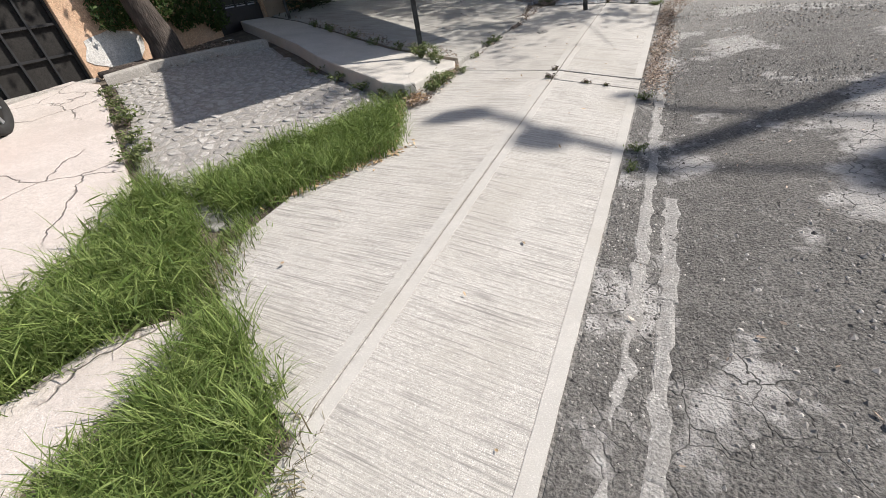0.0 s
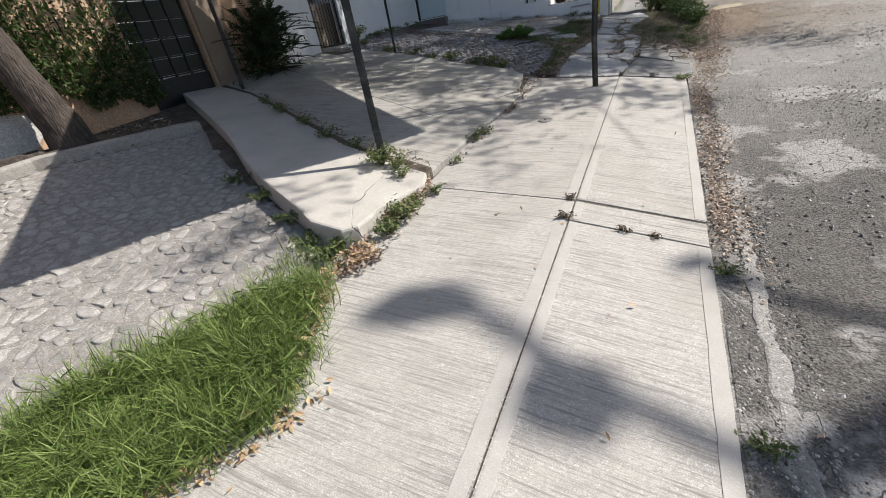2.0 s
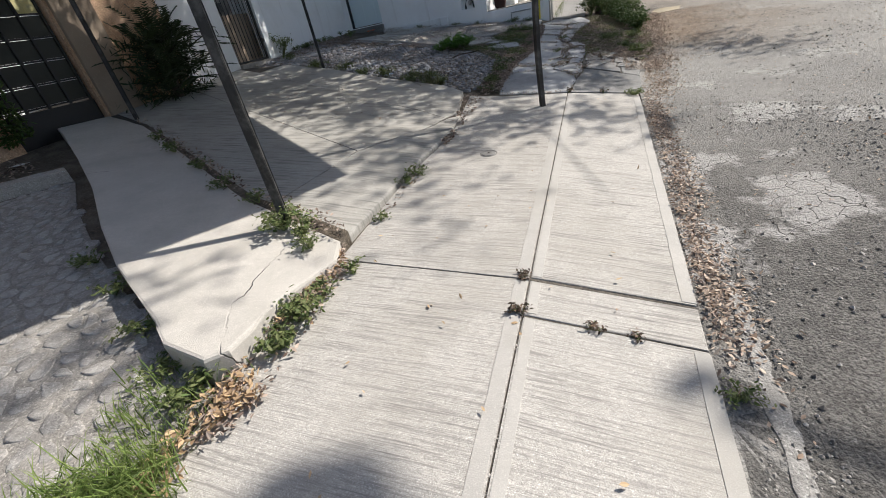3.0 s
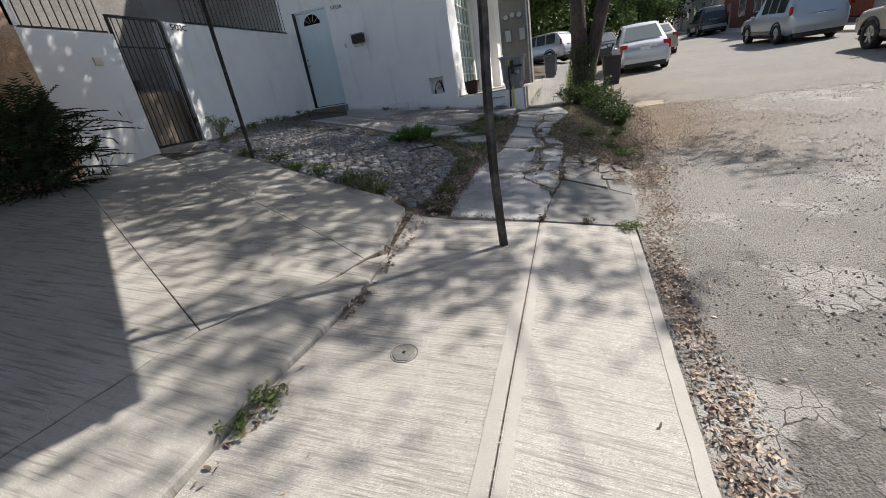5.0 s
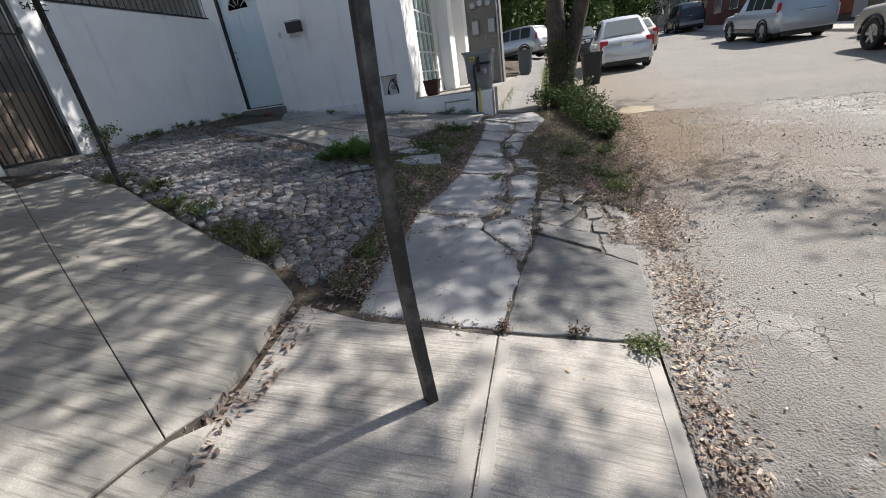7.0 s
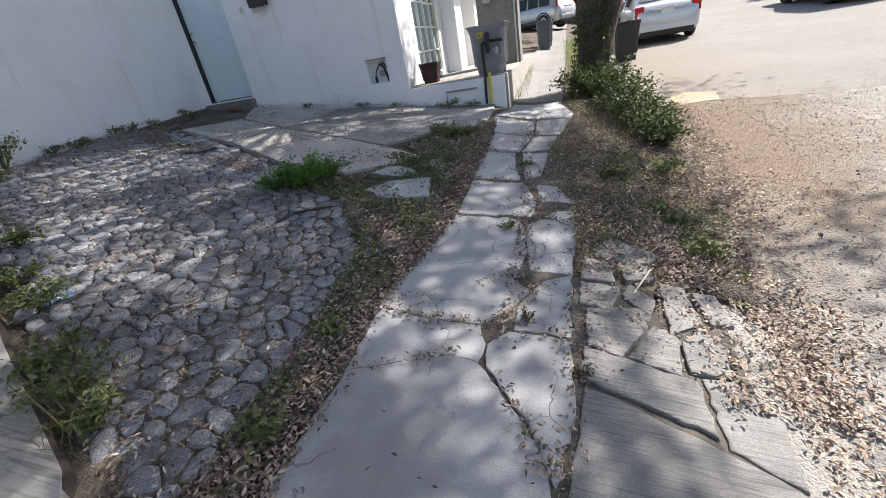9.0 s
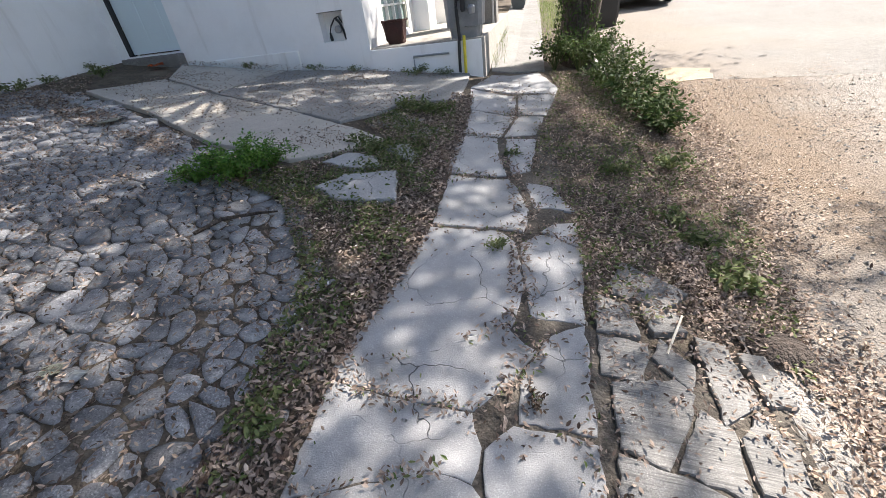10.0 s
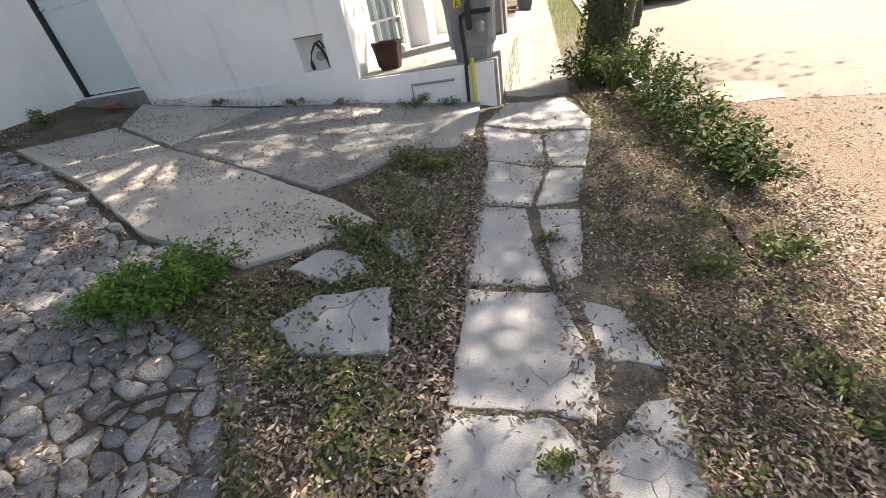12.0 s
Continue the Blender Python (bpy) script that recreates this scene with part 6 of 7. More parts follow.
PATH_RIM = [(-1.76, 8.5), (-1.8, 9.2), (-1.78, 9.9), (-1.62, 10.8), (-1.61, 12.6), (-1.7, 13.9), (-1.95, 13.9), (-1.86, 12.6), (-1.92, 10.8), (-2.1, 9.9), (-2.1, 9.2), (-2.05, 8.5)]
OLD_ALL = [(-1.72, 8.5), (-.8, 8.5), (-.76, 11.3), (-1.0, 13), (-.8, 14.5), (-1.6, 14.8), (-1.6, 10.8)]
LITTER = [  # outline, number, height, size, material
    (LEFT_BED, 11000, .03, .029, M_LITTER), (LEFT_BED, 900, .035, .042, M_PALE), (PATH_RIM, 5200, .035, .04, M_LITTER), (PATH_RIM, 500, .04, .04, M_PALE), ([(-1.12, 9.7), (-.98, 9.7), (-.95, 10.5), (-1.02, 11.0), (-.95, 11.4), (-1.1, 12.0), (-1.2, 12.8), (-1.3, 12.7), (-1.2, 11.9), (-1.12, 11.1)], 420, .03, .036, M_LITTER), (COB2, 3600, .012, .034, M_LITTER),
    (RIGHT_BED, 17000, .03, .029, M_LITTER), (RIGHT_BED, 1500, .035, .034, M_PALE),
    (GUTTER, 4600, .03, .035, M_PALE), (GUTTER, 4200, .025, .034, M_LITTER),
    (COB2, 6500, .04, .034, M_LITTER), (COB2, 2200, .042, .034, M_PALE), (COB2, 1800, .034, .03, M_DARKLEAF), (OLD_ALL[2:6] + [(-.78, 10.6)], 230, .042, .026, M_DARKLEAF), ([(-5.9, 13.9), (-5.9, 14.6), (-2.0, 14.8), (-2.4, 12.2), (-3.0, 11.9), (-6.2, 13.3)], 1500, .062, .03, M_DARKLEAF),
    ([(-.15, 9.6), (.3, 9.6), (.35, 11.2), (-.25, 11.2)], 1700, .045, .034, M_LITTER), ([(-.15, 9.6), (.35, 9.6), (.4, 11.2), (-.2, 11.2)], 600, .05, .034, M_PALE),
    ([(-.07, 4.6), (.1, 4.4), (.12, 8.2), (-.06, 8.3)], 900, .014, .03, M_LITTER), ([(-.07, 4.6), (.16, 4.4), (.18, 8.2), (-.06, 8.3)], 900, .016, .032, M_PALE),
    ([(-2.0, 2.2), (-1.72, 2.6), (-1.95, 3.1), (-2.1, 3.6), (-2.0, 4.6), (-2.12, 4.7), (-2.2, 3.7), (-2.16, 3.2), (-1.9, 2.75)], 480, .055, .04, M_TAN), ([(-2.05, 3.3), (-1.88, 3.5), (-1.95, 4.5), (-2.1, 4.75), (-2.16, 3.7)], 420, .06, .034, M_LITTER),
    ([(-2.02, 3.4), (-1.9, 3.6), (-1.98, 4.6), (-2.1, 4.6), (-2.16, 3.7)], 190, .06, .042, M_TAN),
    ([(-2.3, 1.3), (-1.9, 2.0), (-1.6, 2.5), (-1.6, 2.7), (-1.9, 2.3), (-2.2, 1.6)], 160, .028, .04, M_TAN),
    ([(-2.08, 5.0), (-2.0, 5.0), (-1.95, 7.0), (-2.0, 8.0), (-2.1, 7.2)], 130, .02, .04, M_LITTER), ([(-2.1, 5.7), (-1.98, 5.7), (-1.96, 6.1), (-2.08, 6.1)], 130, .03, .04, M_TAN), ([(-2.06, 6.6), (-1.93, 6.6), (-1.93, 7.0), (-2.03, 7.0)], 90, .03, .04, M_LITTER),
    ([(-2.2, 7.2), (-1.95, 7.2), (-1.9, 8.4), (-2.3, 8.5)], 160, .03, .045, M_LITTER),
    ([(-5.9, 14.3), (-4.5, 14.6), (-1.9, 14.9), (-1.9, 13.7), (-2.9, 12.7), (-2.5, 12.1), (-4.0, 12.1), (-6.3, 13.3)], 2600, .055, .03, M_LITTER), ([(-5.9, 13.9), (-2.2, 14.8), (-2.4, 12.2), (-3.0, 11.9), (-6.2, 13.3)], 1500, .062, .026, M_LITTER), (BROKEN, 520, .05, .03, M_LITTER),
    ([(-1.66, 10.4), (-.8, 10.4), (-.8, 15), (-1.66, 15)], 330, .046, .03, M_LITTER), ([(-1.66, 8.5), (-.8, 8.5), (-.8, 10.4), (-1.66, 10.4)], 45, .046, .028, M_LITTER),
    ([(-.7, 9.6), (-.1, 9.4), (-.05, 10.6), (-.7, 10.6)], 320, .03, .03, M_LITTER),
    ([(.1, 5.5), (7.0, 8), (7.5, 16), (.3, 17)], 2800, .012, .026, M_PALE),
    ([(.3, 9.5), (1.6, 10.5), (2.6, 15.2), (.3, 15.2)], 2000, .012, .028, M_PALE), ([(-2.1, 4.71), (-3.27, 5.12), (-6.33, 6.78), (-6.36, 6.94), (-3.22, 5.28), (-2.14, 4.87)], 700, .16, .035, M_LITTER),
    ([(.1, -1), (2.5, -1), (3.5, 8), (.2, 8)], 180, .02, .03, M_PALE),
    ([(-2.0, .8), (-.1, .2), (-.1, 8.2), (-2.0, 8.2)], 60, .028, .03, M_TAN),
    ([(-6.4, 8.0), (-2.4, 6), (-2.4, 8.2), (-6.2, 9.9)], 50, .1, .035, M_LITTER),
    ([(-7.35, 3.4), (-6.9, 3.4), (-6.2, 4.6), (-5.9, 5.4), (-7.3, 5.8)], 700, .02, .05, M_LITTER),
    ([(-7.3, 10.6), (-6.9, 10.6), (-6.3, 13.2), (-7.3, 14.3)], 1300, .02, .042, M_LITTER),
    ([(-6.2, 14.6), (-3.3, 14.7), (-1.9, 14.7), (-1.9, 14.92), (-6.2, 14.92)], 520, .06, .036, M_LITTER),
    ([(-6.6, 13.0), (-5.1, 12.5), (-3.9, 11.85), (-3.0, 11.6), (-3.2, 11.3), (-4.4, 11.9), (-6.6, 12.7)], 1600, .03, .04, M_LITTER),
]
for k, (poly, n, up, s, m) in enumerate(LITTER):
    if poly[0][1] > 8 or poly is GUTTER:
        n, s = int(n * 1.3), s * .8
    big = n > 2000
    rj = np.random.RandomState(900 + k)
    sp = scatter(poly, n, 500 + k, None if poly is PATH_RIM else patchy(1.3 if big else 1.8, .22 if poly in (LEFT_BED, RIGHT_BED, PATH_RIM) else .34, .6, k * .7))
    if poly is GUTTER or poly[0] in ((.1, 5.5), (.3, 9), (-.07, 4.6)):
        sp = [(max(x + abs(rj.normal(0, .05 if y < 8.5 else .13)), -.06), y + rj.normal(0, .2)) for x, y in sp]
    tagged(leaves("fallen_leaves", on(sp, up * .6 + .006, up * .7, k), s, .4, m, seed=500 + k), "dry fallen leaves lying on the ground", "fallen leaves", kind="stuff")

for k, (poly, n) in enumerate(((RIGHT_BED, 8000), (LEFT_BED, 5000))):
    tagged(leaves("leaf_crumbs", on(scatter(poly, n, 560 + k), .008, .012, k), .02, .45, M_LITTER, seed=560 + k), "crumbled dry leaves covering the soil", "fallen leaves", kind="stuff")

# leaves and crumbs caught in the cracks of the old path
rc = np.random.RandomState(77)
for i, poly in enumerate(OLD):
    P, Q = [], []
    for (x0, y0), (x1, y1) in zip(poly, poly[1:] + poly[:1]):
        length = math.hypot(x1 - x0, y1 - y0)
        for _ in range(int(length * 240)):
            f = rc.rand()
            x, y = x0 + (x1 - x0) * f, y0 + (y1 - y0) * f
            d = noise.noise((x * 3.1, y * 3.1, 9.0)) + .3
            if rc.rand() < d * 1.4:
                x, y = x + rc.normal(0, .016 + .03 * max(0, d)), y + rc.normal(0, .016 + .03 * max(0, d))
                (P if rc.rand() < .88 else Q).append((x, y, land(x, y) + .03 + rc.uniform(0, .02)))
    if P:
        tagged(leaves("fallen_leaves", P, .024, .5, M_LITTER, seed=640 + i), "brown leaf crumbs caught in the path's cracks", "fallen leaves", kind="stuff")
    if Q:
        tagged(leaves("crack_weeds", Q, .026, .6, M_WEED, seed=680 + i, narrow=.4), "small weeds rooted in the path's cracks", "weeds", kind="stuff")


def grit(name, poly, n, lo, hi, label, seed, material=M_PEBBLE):
    """Loose small stones: squashed five-sided chips."""
    r = np.random.RandomState(seed)
    V, F = [], []
    for x, y in scatter(poly, n, seed, patchy(1.1, .3, .6, seed)):
        s = lo + (hi - lo) * r.rand() ** 3
        z = land(x, y) + .012
        o, a = len(V), r.uniform(0, 6.28)
        for k in range(5):
            q = s * r.uniform(.7, 1.2)
            V.append((x + q * math.cos(a + 1.257 * k), y + q * math.sin(a + 1.257 * k), z))
        V.append((x + r.uniform(-.3, .3) * s, y + r.uniform(-.3, .3) * s, z + s * r.uniform(.5, 1.0)))
        F += [(o + k, o + (k + 1) % 5, o + 5) for k in range(5)]
    return tagged(soup(name, V, F, material), label, "gravel", kind="stuff")


grit("gravel", [(-.05, -1), (.3, -1), (.25, 8), (-.05, 8.3)], 9000, .003, .012, "loose grit in the gutter", 61)
grit("gravel", [(.2, -.8), (2.6, -.8), (3.2, 7), (.2, 8)], 12000, .003, .016, "loose gravel on the worn asphalt", 62)
grit("gravel", [(.2, 8), (5.0, 6), (6.0, 15), (.3, 15)], 12000, .003, .017, "loose gravel and chips on the street", 63)
grit("gravel", [(-2.0, .8), (-.1, .2), (-.1, 8.2), (-2.0, 8.2)], 2600, .002, .008, "scattered grit on the sidewalk", 64, M_JOINT)
grit("gravel", [(-.905, .5), (-.858, .5), (-.858, 8.3), (-.905, 8.3)], 2600, .002, .009, "crumbs lying in the sidewalk's long joint", 65)

# ---------------------------------------------------------------- trees
def trunk_tube(bm, pts, radii, sides=12, seed=0, rough=.12):
    """A limb with an uneven skin."""
    pts = [Vector(p) for p in pts]
    P, R = [], []
    for i in range(len(pts) - 1):
        for f in np.linspace(0, 1, 5)[:-1]:
            P.append(pts[i].lerp(pts[i + 1], float(f)))
            R.append(radii[i] + (radii[i + 1] - radii[i]) * float(f))
    P.append(pts[-1])
    R.append(radii[-1])
    start = len(bm.verts)
    add_tube(bm, P, R, sides)
    bm.verts.ensure_lookup_table()
    for i, v in enumerate(bm.verts[start:]):
        c = P[min(i // sides, len(P) - 1)]
        v.co = c + (v.co - c) * (1 + rough * noise.noise((v.co.x * 7, v.co.y * 7, v.co.z * 3 + seed)) * 1.6)
    return bm


def crown(centres, spread, per, size, seed):
    r = np.random.RandomState(seed)
    P = []
    for c in centres:
        s = spread * r.uniform(.6, 1.25)
        q = r.normal(0, 1, (int(per * r.uniform(.35, 1.45)), 3)) * np.array([s, s, s * .55])
        P.append(np.array(c) + q)
    return np.concatenate(P)


tx, ty = -.33, 16.25
tz = land(tx, ty)
tree = thing("tree", "two-stemmed street tree with rough brown bark", "tree", at=(tx, ty, tz))
bm = bmesh.new()
trunk_tube(bm, [(0, 0, -.1), (-.02, 0, .35), (-.08, 0, 1.0), (-.1, .02, 2.1), (-.2, .1, 3.4), (-.9, .3, 5.2)], [.30, .235, .20, .175, .16, .1], 14, 1)
part("trunk", bm, M_BARK, tree, smooth=True)
bm = bmesh.new()
trunk_tube(bm, [(.05, .02, .35), (.2, .03, 1.1), (.42, .03, 2.0), (.7, .0, 3.2), (1.2, -.5, 5.0)], [.17, .165, .155, .15, .1], 12, 2)
part("trunk", bm, M_BARK, tree, smooth=True)
rt = random.Random(21)
centres, dense, thin = [], [], []
# The crown is out of view; clumps are added, packed or thinned by where shade should fall.
for k in range(89):
    a, q = rt.uniform(0, 2 * math.pi), 5.9 * rt.uniform(.1, 1) ** .5
    ex, ey, ez = (1.3 if k < 36 else -1.7 if k < 49 else 2.3) + q * math.cos(a) * (1 if k < 36 else .5), (-1.9 if k < 36 else -2.9 if k < 49 else -4.5) + q * math.sin(a) * (1 if k < 36 else .55), 8.0 + rt.uniform(-.8, 1.4) - .08 * q
    if k > 61:
        ex, ey = 4.9 + .32 * q * math.cos(a), .9 + 2.1 * (k % 3 - 1) + .34 * q * math.sin(a)
    # Added limbs, never in view, that shade the low white wall.
    if k > 80:
        ex, ey, ez = -4.1 + .2 * q * math.cos(a), -4.2 + .25 * q * math.sin(a), 6.3 + rt.uniform(-.4, .6)
    if 46 < k < 49 or 55 < k < 62 or (k < 36 and k % 4 == 1 and -7 < ey <= -3 and -2 < ex < 4):
        continue
    if k < 36 and -1.0 < ex < 3.8 and -3.0 < ey < 4.5 and k % 3:
        continue
    s = Vector((-.9, .3, 5.2)) if k % 2 else Vector((1.2, -.5, 5.0))
    mid = s.lerp(Vector((ex, ey, ez)), .5) + Vector((0, 0, .5))
    bm = bmesh.new()
    add_tube(bm, [s, mid, (ex, ey, ez)], [.035, .022, .008], 6)
    part("limb", bm, M_BARK, tree)
    for j in range(8):
        f = rt.uniform(.55, 1.05)
        c = mid.lerp(Vector((ex, ey, ez)), (f - .5) * 2) + Vector((rt.gauss(0, .7), rt.gauss(0, .7), rt.gauss(0, .35)))
        (dense if 61 < k < 81 else thin if c.y > -2.4 and c.x < 4.2 and k < 62 else centres).append(tuple(c))
leaves("crown", np.concatenate([crown(centres, .31, 112, .1, 5), crown(dense, .35, 116, .1, 6), crown(thin, .28, 49, .1, 7)]), .122, .5, M_LEAF, tree, "airy crown of small dark green leaves", seed=6, narrow=.5)
# ivy and bushes round its foot
for k, (x, y, r, h, n) in enumerate(((-.7, 15.7, .4, .55, 420), (-.35, 15.6, .45, .7, 520), (.05, 15.4, .45, .65, 520), (-.05, 14.8, .42, .55, 520), (.1, 14.2, .42, .5, 560), (.2, 13.7, .4, .45, 560), (.28, 13.3, .32, .38, 380), (.05, 16.2, .35, .7, 380))):
    weed(x, y, r, h, n, .055, "dense dark green shrub by the street tree", 700 + k, M_LEAF, "shrub")
P = []
ri = np.random.RandomState(8)
for k in range(2400):
    h = ri.uniform(.1, 1.35)
    a = ri.uniform(0, 2 * math.pi)
    rr = .25 - .05 * h + ri.uniform(0, .13)
    P.append((rr * math.cos(a) - .03, rr * math.sin(a), h))
leaves("ivy", P, .055, .9, M_LEAF, tree, "ivy climbing the foot of the trunk", seed=9)

# tree against the peach wall, with creeper hanging over the wall
t1 = thing("tree", "leaning old tree trunk against the peach wall", "tree", at=(-6.98, 4.5, land(-6.98, 4.5)))
bm = bmesh.new()
trunk_tube(bm, [(0, 0, -.1), (.0, .0, .3), (-.1, -.12, 1.1), (-.16, -.3, 2.0), (-.1, -.5, 3.2), (.3, -.4, 4.6)], [.27, .21, .18, .17, .15, .1], 14, 5)
part("trunk", bm, M_BARK, t1, smooth=True)
cs = [(rt.uniform(-.6, 1.3), rt.uniform(-1.6, 1.8), rt.uniform(3.6, 5.2)) for _ in range(15)]
# Added unseen clumps that keep sky light off the gate corner.
cs += [(rt.uniform(-.3, 1.9), rt.uniform(1.6, 4.2), rt.uniform(3.9, 5.6)) for _ in range(30)]
for k in range(6):
    e = Vector(cs[k])
    part("limb", tube([(.1, -.45, 3.6), Vector((.1, -.45, 3.6)).lerp(e, .5) + Vector((0, 0, .2)), e], [.06, .04, .015], 6), M_BARK, t1)
leaves("crown", crown(cs, .36, 130, .1, 15), .11, .5, M_LEAF, t1, seed=16, narrow=.5)
iv = thing("creeper", "dark green creeper hanging down the peach wall", "creeper", at=(FX, 5.0, 2.2))
P = []
for k in range(6500):
    y = ri.uniform(-1.1, 1.15)
    low = -.55 + .5 * noise.noise((y * 2.4, 1.0, 2.0)) - .35 * max(0, y)
    P.append((abs(ri.normal(.05, .06)) + .02, y, low + abs(ri.normal(0, .75))))
leaves("foliage", P, .07, .9, M_LEAF, iv, seed=17)
for k in range(9):
    y0 = -1.0 + .26 * k
    part("stem", tube([(.015, y0 + .05 * math.sin(3 * k + j), 1.6 - .5 * j) for j in range(5)], [.016, .014, .011, .008, .005], 6), M_BARK, iv)

# spiky palm-like bush by the white wall
PS = 1.0
palm = thing("palm_bush", "dark bushy palm against the wall", "palm", at=(-7.1, 8.25, land(-7.1, 8.25)))
V, F = [], []
rq = random.Random(31)
for k in range(190):
    a, e = rq.uniform(0, 2 * math.pi), rq.uniform(.05, 1.45)
    L = PS * rq.uniform(.45, .95)
    b0 = Vector((rq.gauss(.05, .12), rq.gauss(0, .22), rq.uniform(.05, .95)))
    d = Vector((math.cos(a) * math.cos(e), math.sin(a) * math.cos(e), math.sin(e)))
    if b0.x + d.x * L < -.3:
        d.x = abs(d.x)
    side = d.cross(Vector((0, 0, 1))).normalized()
    for j in range(9):
        f = .35 + .65 * j / 8
        base = b0 + d * L * f - Vector((0, 0, .25 * L * f * f))
        for sg in (-1, 1):
            o = len(V)
            tip = base + (side * sg * .75 + d * .8) * .15 * (1.15 - .5 * f) - Vector((0, 0, .05))
            w = Vector((0, 0, .006)) + d * .006
            V += [base - w, base + w, tip]
            F += [(o, o + 1, o + 2)]
soup("fronds", [tuple(v) for v in V], F, M_PALM, palm)
P = [(abs(rq.gauss(0, .2)) - .15, rq.gauss(0, .3), rq.uniform(.0, 1.0)) for _ in range(1700)]
leaves("inner_leaves", P, .12, .9, M_PALM, palm, seed=33, narrow=.2)
bm = bmesh.new()
trunk_tube(bm, [(0, 0, -.05), (0, 0, .5)], [.09, .06], 8)
part("trunk", bm, M_BARK, palm)


def far_tree(x, y, h, r, seed):
    z = land(x, y) - .1
    t = thing("tree", "leafy tree standing further along the street", "tree", group="far trees", at=(x, y, z))
    rr = random.Random(seed)
    part("trunk", tube([(0, 0, 0), (rr.uniform(-.1, .1), .05, h * .35), (rr.uniform(-.3, .3), 0, h * .6)], [.2, .15, .08], 8), M_BARK, t)
    cs = []
    for k in range(7):
        a = rr.uniform(0, 6.28)
        e = Vector((math.cos(a) * r * .7, math.sin(a) * r * .7, h * rr.uniform(.38, .95)))
        part("limb", tube([(0, 0, h * .35), e * .5 + Vector((0, 0, h * .25)), e], [.07, .05, .02], 5), M_BARK, t)
        cs += [tuple(e + Vector((rr.gauss(0, r * .3), rr.gauss(0, r * .3), rr.gauss(0, h * .1)))) for _ in range(14)]
    leaves("crown", crown(cs, r * .2, 110, .1, seed), .3, .6, M_LEAF, t, seed=seed, narrow=.55)


for k, (x, y, h, r) in enumerate(((-3.0, 28, 6, 2.4), (-4.2, 36, 6, 3), (5.2, 62, 7, 3), (2.0, 75, 8, 4), (-1.5, 66, 8, 3.5), (11.8, 24, 3.0, 1.3), (11.9, 33.5, 4, 1.8), (8.5, 80, 8, 4), (12, 16.6, 3, 1.2), (.6, 44, 4.5, 2.6), (4.6, 56, 5.5, 3.2), (-2.6, 48, 5, 2.8), (8.2, 62, 6, 3.2))):
    far_tree(x, y, h, r, 800 + k)
grass("grass", [(-3.1, 8.9), (-2.75, 8.75), (-2.6, 8.95), (-3.0, 9.1)], 70, .4, "long dry grass stalks at the driveway corner", 44, M_DRYG)
grass("grass", [(-.85, 19.5), (-.1, 19.5), (-.1, 26), (-.85, 26)], 1300, .3, "bright green grass strip by the far sidewalk", 41)
grass("grass", [(-1.7, 15.5), (-1.5, 15.5), (-1.55, 19), (-1.7, 19)], 350, .18, "weedy grass along the porch side", 42, M_WEED)
grass("grass", [(-.85, 16.8), (-.1, 16.8), (-.1, 19.5), (-.85, 19.5)], 500, .14, "short grass strip behind the tree", 43)

# ---------------------------------------------------------------- utility pole whose shadow falls over the sidewalk
HX, HY = SUN_DIR.x / SUN_DIR.z, SUN_DIR.y / SUN_DIR.z


def lifted(x, y, h):
    """The spot at height h above the road whose shadow falls at x, y."""
    return Vector((x + HX * (h - .1 - .0), y + HY * (h - .1), h + land(x, y) - .0))


up_pole = thing("utility_pole", "grey concrete utility pole with a street lamp arm", "utility pole", at=(0, 0, 0))
base = lifted(.11, 3.0, 11.2)
foot_z = land(base.x, base.y)
top = Vector((base.x, base.y, base.z))
part("pole", tube([(base.x, base.y, foot_z - .1), (base.x, base.y, (foot_z + top.z) / 2), top], [.17, .15, .12], 14), M_POLE, up_pole, smooth=True)
arm = [lifted(.11, 3.0, 11.2), lifted(-.3, 3.08, 11.25), lifted(-.75, 3.2, 11.3), lifted(-1.15, 3.4, 11.3)]
part("lamp_arm", tube(arm, .06, 8), M_METAL, up_pole)
lh = part("lamp_head", tube([lifted(-1.12, 3.39, 11.3), lifted(-1.3, 3.4, 11.3), lifted(-1.5, 3.3, 11.3), lifted(-1.66, 3.16, 11.3)], [.07, .16, .17, .06], 10), M_METAL, up_pole, smooth=True)
part("control_box", tube([lifted(-.5, 3.05, 11.1), lifted(-.72, 2.98, 11.1)], [.2, .17], 8), M_METAL, up_pole)
for h, s0, s1 in ((10.1, (-.1, 4.25), (2.0, 3.5)), (11.0, (.15, 2.95), (1.9, 2.9))):
    a, b = lifted(*s0, h), lifted(*s1, h)
    ca = part("crossarm", tube([a, b], .045, 6), M_POLE, up_pole)
    for f in (.03, .12, .9):
        p = a.lerp(b, f)
        part("insulator", tube([p, p + Vector((0, 0, .1)), p + Vector((0, 0, .22))], [.03, .075, .05], 8), M_RUST, ca)
p = lifted(1.65, 3.1, 10.8)
part("transformer", tube([p - Vector((0, 0, .45)), p + Vector((0, 0, .35)), p + Vector((0, 0, .42))], [.24, .24, .15], 14), M_METAL, up_pole, smooth=True)

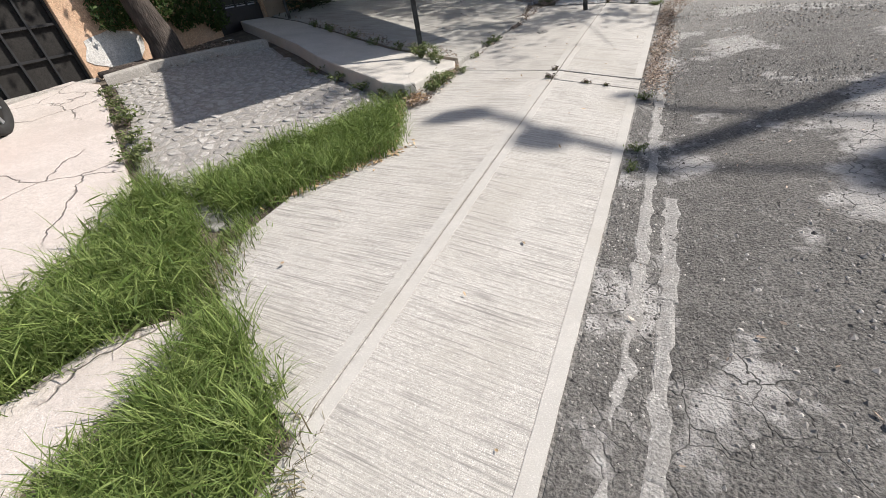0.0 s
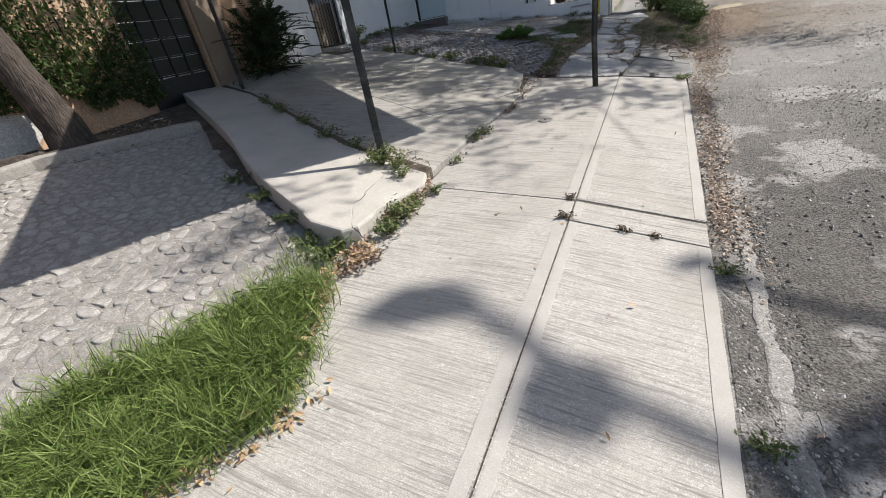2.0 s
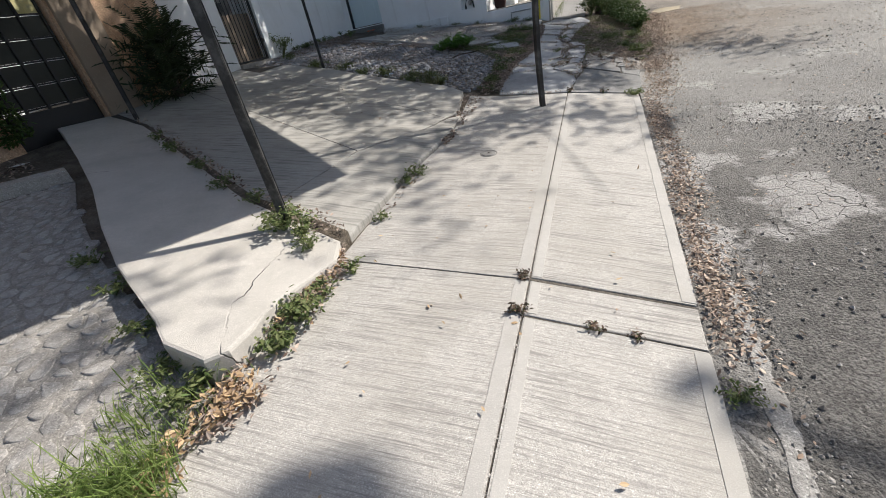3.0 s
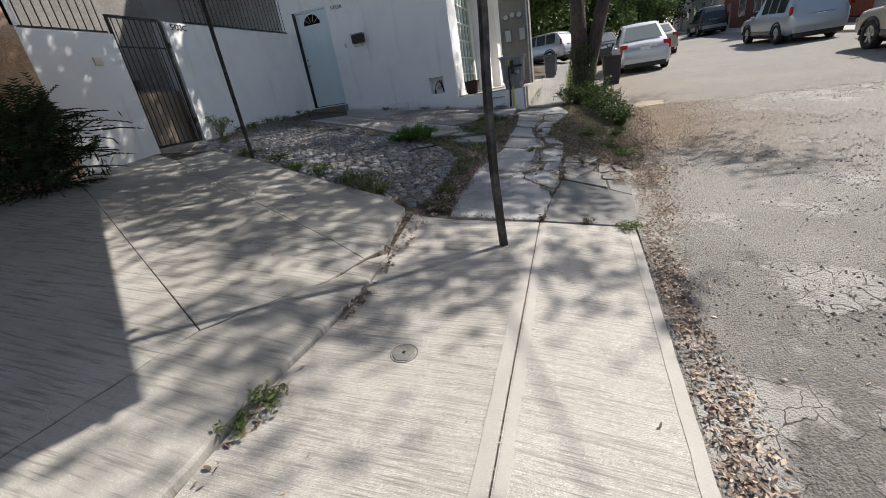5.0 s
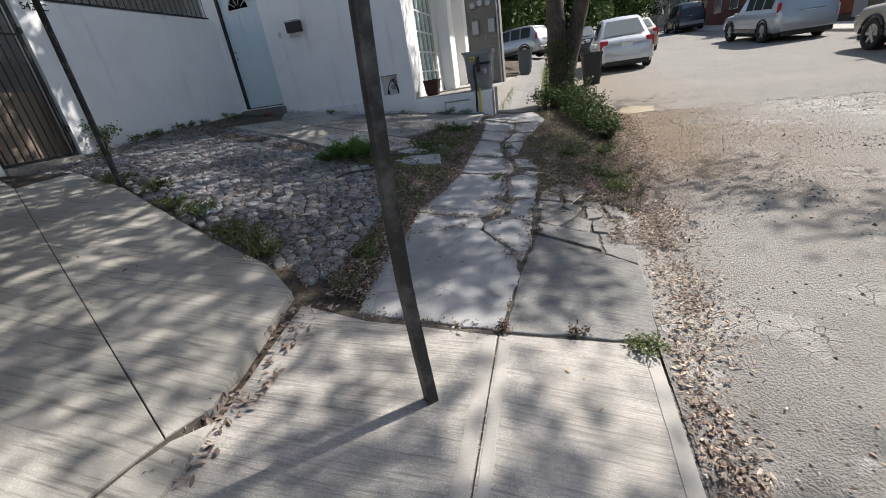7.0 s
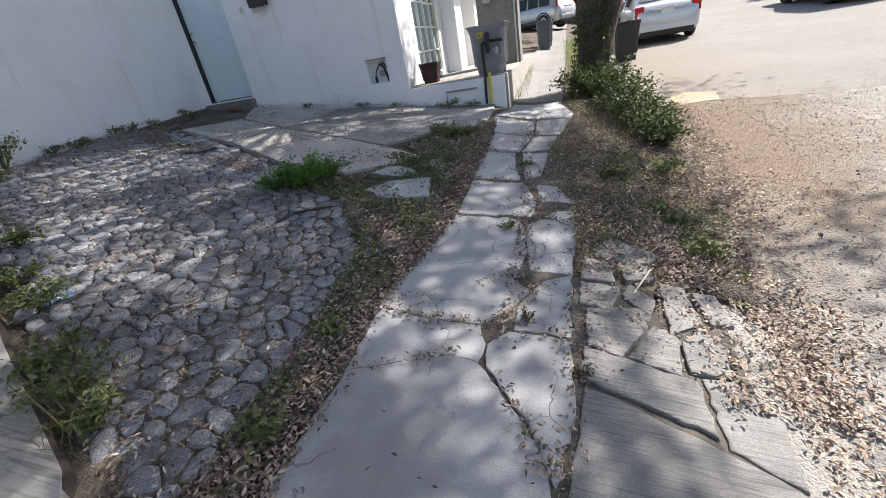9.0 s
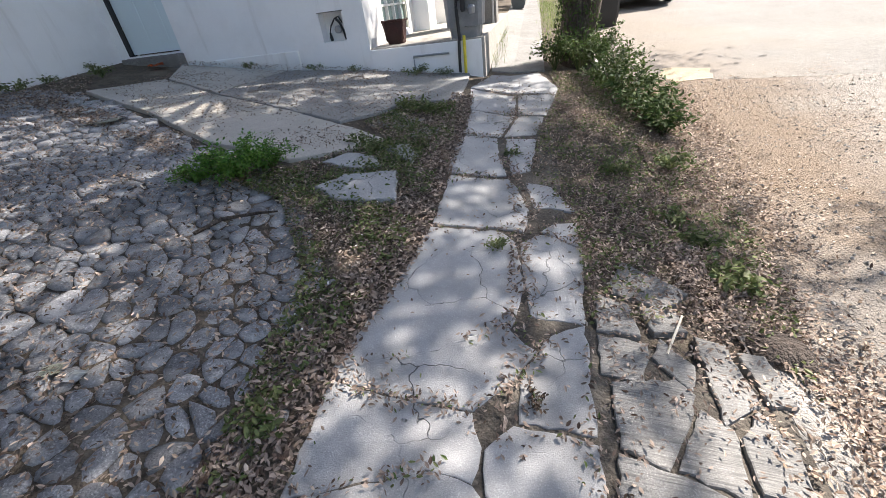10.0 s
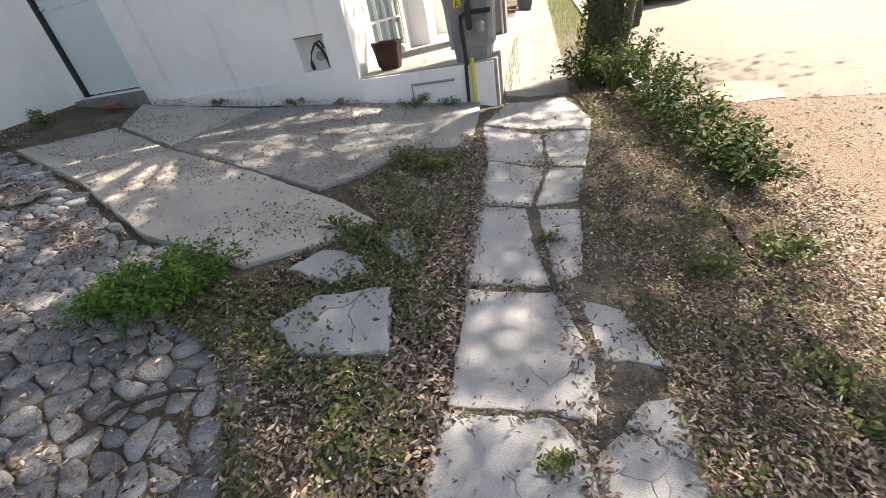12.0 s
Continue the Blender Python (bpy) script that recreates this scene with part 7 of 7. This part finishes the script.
# ---------------------------------------------------------------- small things
cover = thing("meter_cover", "round worn iron meter cover in the sidewalk", "cover")
bm = bmesh.new()
bmesh.ops.create_cone(bm, cap_ends=True, segments=22, radius1=.07, radius2=.062, depth=.008)
for v in bm.verts:
    v.co *= 1 + .06 * noise.noise(v.co * 30)
ob = part("lid", bm, M_CONC, cover)
cz = land(-1.48, 6.38) + .022
slope = math.atan((land(-1.4, 6.38) - land(-1.56, 6.38)) / .16)
ob.matrix_world = Matrix.Translation((-1.48, 6.38, cz)) @ Matrix.Rotation(-slope, 4, "Y") @ Matrix.Rotation(math.atan(RISE), 4, "X")
ob = part("rim", tube([(.076 * math.cos(2 * math.pi * k / 20), .076 * math.sin(2 * math.pi * k / 20), -.004) for k in range(21)], .006, 5), M_CONC, cover)
ob.matrix_world = Matrix.Translation((-1.48, 6.38, cz)) @ Matrix.Rotation(-slope, 4, "Y") @ Matrix.Rotation(math.atan(RISE), 4, "X")
ob = part("keyhole", box((-.008, -.008, .004), (.008, .008, .009)), M_DARK, cover)
ob.matrix_world = Matrix.Translation((-1.48, 6.38, cz)) @ Matrix.Rotation(-slope, 4, "Y")
tagged(drape("yellow_pad", ragged([(.8, 15.05), (1.25, 15.05), (1.38, 15.55), (1.2, 15.95), (.85, 15.9), (.72, 15.5)], .15, .03, 5), .02, .03, M_YELLOW, bevel=.008), "faded yellow patch of concrete in the street", "patch", kind="structure")
z = land(-.38, 10.4) + .05
tagged(part("stick", tube([(-.42, 10.3, z - .012), (-.36, 10.42, z - .003), (-.3, 10.54, z)], [.005, .006, .005], 6), M_CREAM), "bleached white stick lying on broken concrete", "stick")
z = land(-2.9, 10.9) + .04
tagged(part("twig", tube([(-3.05, 10.75, z), (-2.95, 10.9, z + .02), (-2.75, 11.0, z + .01), (-2.6, 11.0, z + .02)], [.012, .014, .01, .006], 6), M_BARK), "dark bent twig on the cobbles", "twig")
for k, (x, y, w, l, a, m, lab, nm) in enumerate(((-6.55, 14.62, .2, .26, 40, M_ORANGE, "crushed orange printed carton by the step", "carton"), (-5.25, 12.36, .34, .2, 15, M_PAPER, "dirty flattened pale paper on the cobbles", "paper"),
                                              (-5.66, 12.58, .14, .1, 30, M_FOIL, "crumpled silver wrapper on the cobbles", "wrapper"), (-4.61, 12.0, .09, .07, 10, M_FOIL, "small crumpled silver wrapper", "wrapper"), (-3.9, 9.63, .17, .12, 60, M_BLUEFOIL, "crumpled pale blue wrapper by the weeds", "wrapper"), (-.02, 11.54, .07, .05, 20, M_REDPAINT, "small red scrap among the fallen leaves", "wrapper"),
                                              (-2.87, 9.74, .09, .06, 20, M_FOIL, "small crumpled silver wrapper on the cobbles", "wrapper"), (-6.9, 5.6, .2, .12, 20, M_TRIM, "white scrap of paper behind the kerb", "paper"), (-3.0, 9.75, .09, .07, 30, M_PAPER, "pale paper scrap on the cobbles", "paper"))):
    r = random.Random(k)
    bm = bmesh.new()
    n = 5
    g = [[bm.verts.new((w * (i / n - .5), l * (j / n - .5), r.uniform(0, .35) * min(w, l) * (.7 if nm != "paper" else .25))) for i in range(n + 1)] for j in range(n + 1)]
    for j in range(n):
        for i in range(n):
            bm.faces.new((g[j][i], g[j][i + 1], g[j + 1][i + 1], g[j + 1][i]))
    bmesh.ops.solidify(bm, geom=bm.faces[:], thickness=.003)
    ob = part(nm, bm, m)
    ob.matrix_world = Matrix.Translation((x, y, land(x, y) + .03)) @ Matrix.Rotation(radians(a), 4, "Z")
    tagged(ob, lab, nm)
# rubble chunk and root by the gutter
bm = bmesh.new()
bmesh.ops.create_icosphere(bm, subdivisions=2, radius=.1)
for v in bm.verts:
    v.co = Vector((v.co.x * 1.5, v.co.y * 1.2, v.co.z * .5)) * (1 + .35 * noise.noise(v.co * 14))
ob = part("stump", bm, M_BARK)
ob.location = (.1, 10.45, land(.1, 10.45) + .02)
tagged(ob, "rotten dark stump at the gutter edge", "stump")

cobbles(COB2, M_MORTAR, M_COB, "dark grey cobblestones with dry leaves in the joints", 0.128, 0.027, 0.0045, 200, (-2.6, 10.2))
cobbles(COB1, M_MORTARP, M_COBP, "pale worn cobblestones set in mortar", 0.125, 0.007, 0.016, 300, (-3.0, 2.6))
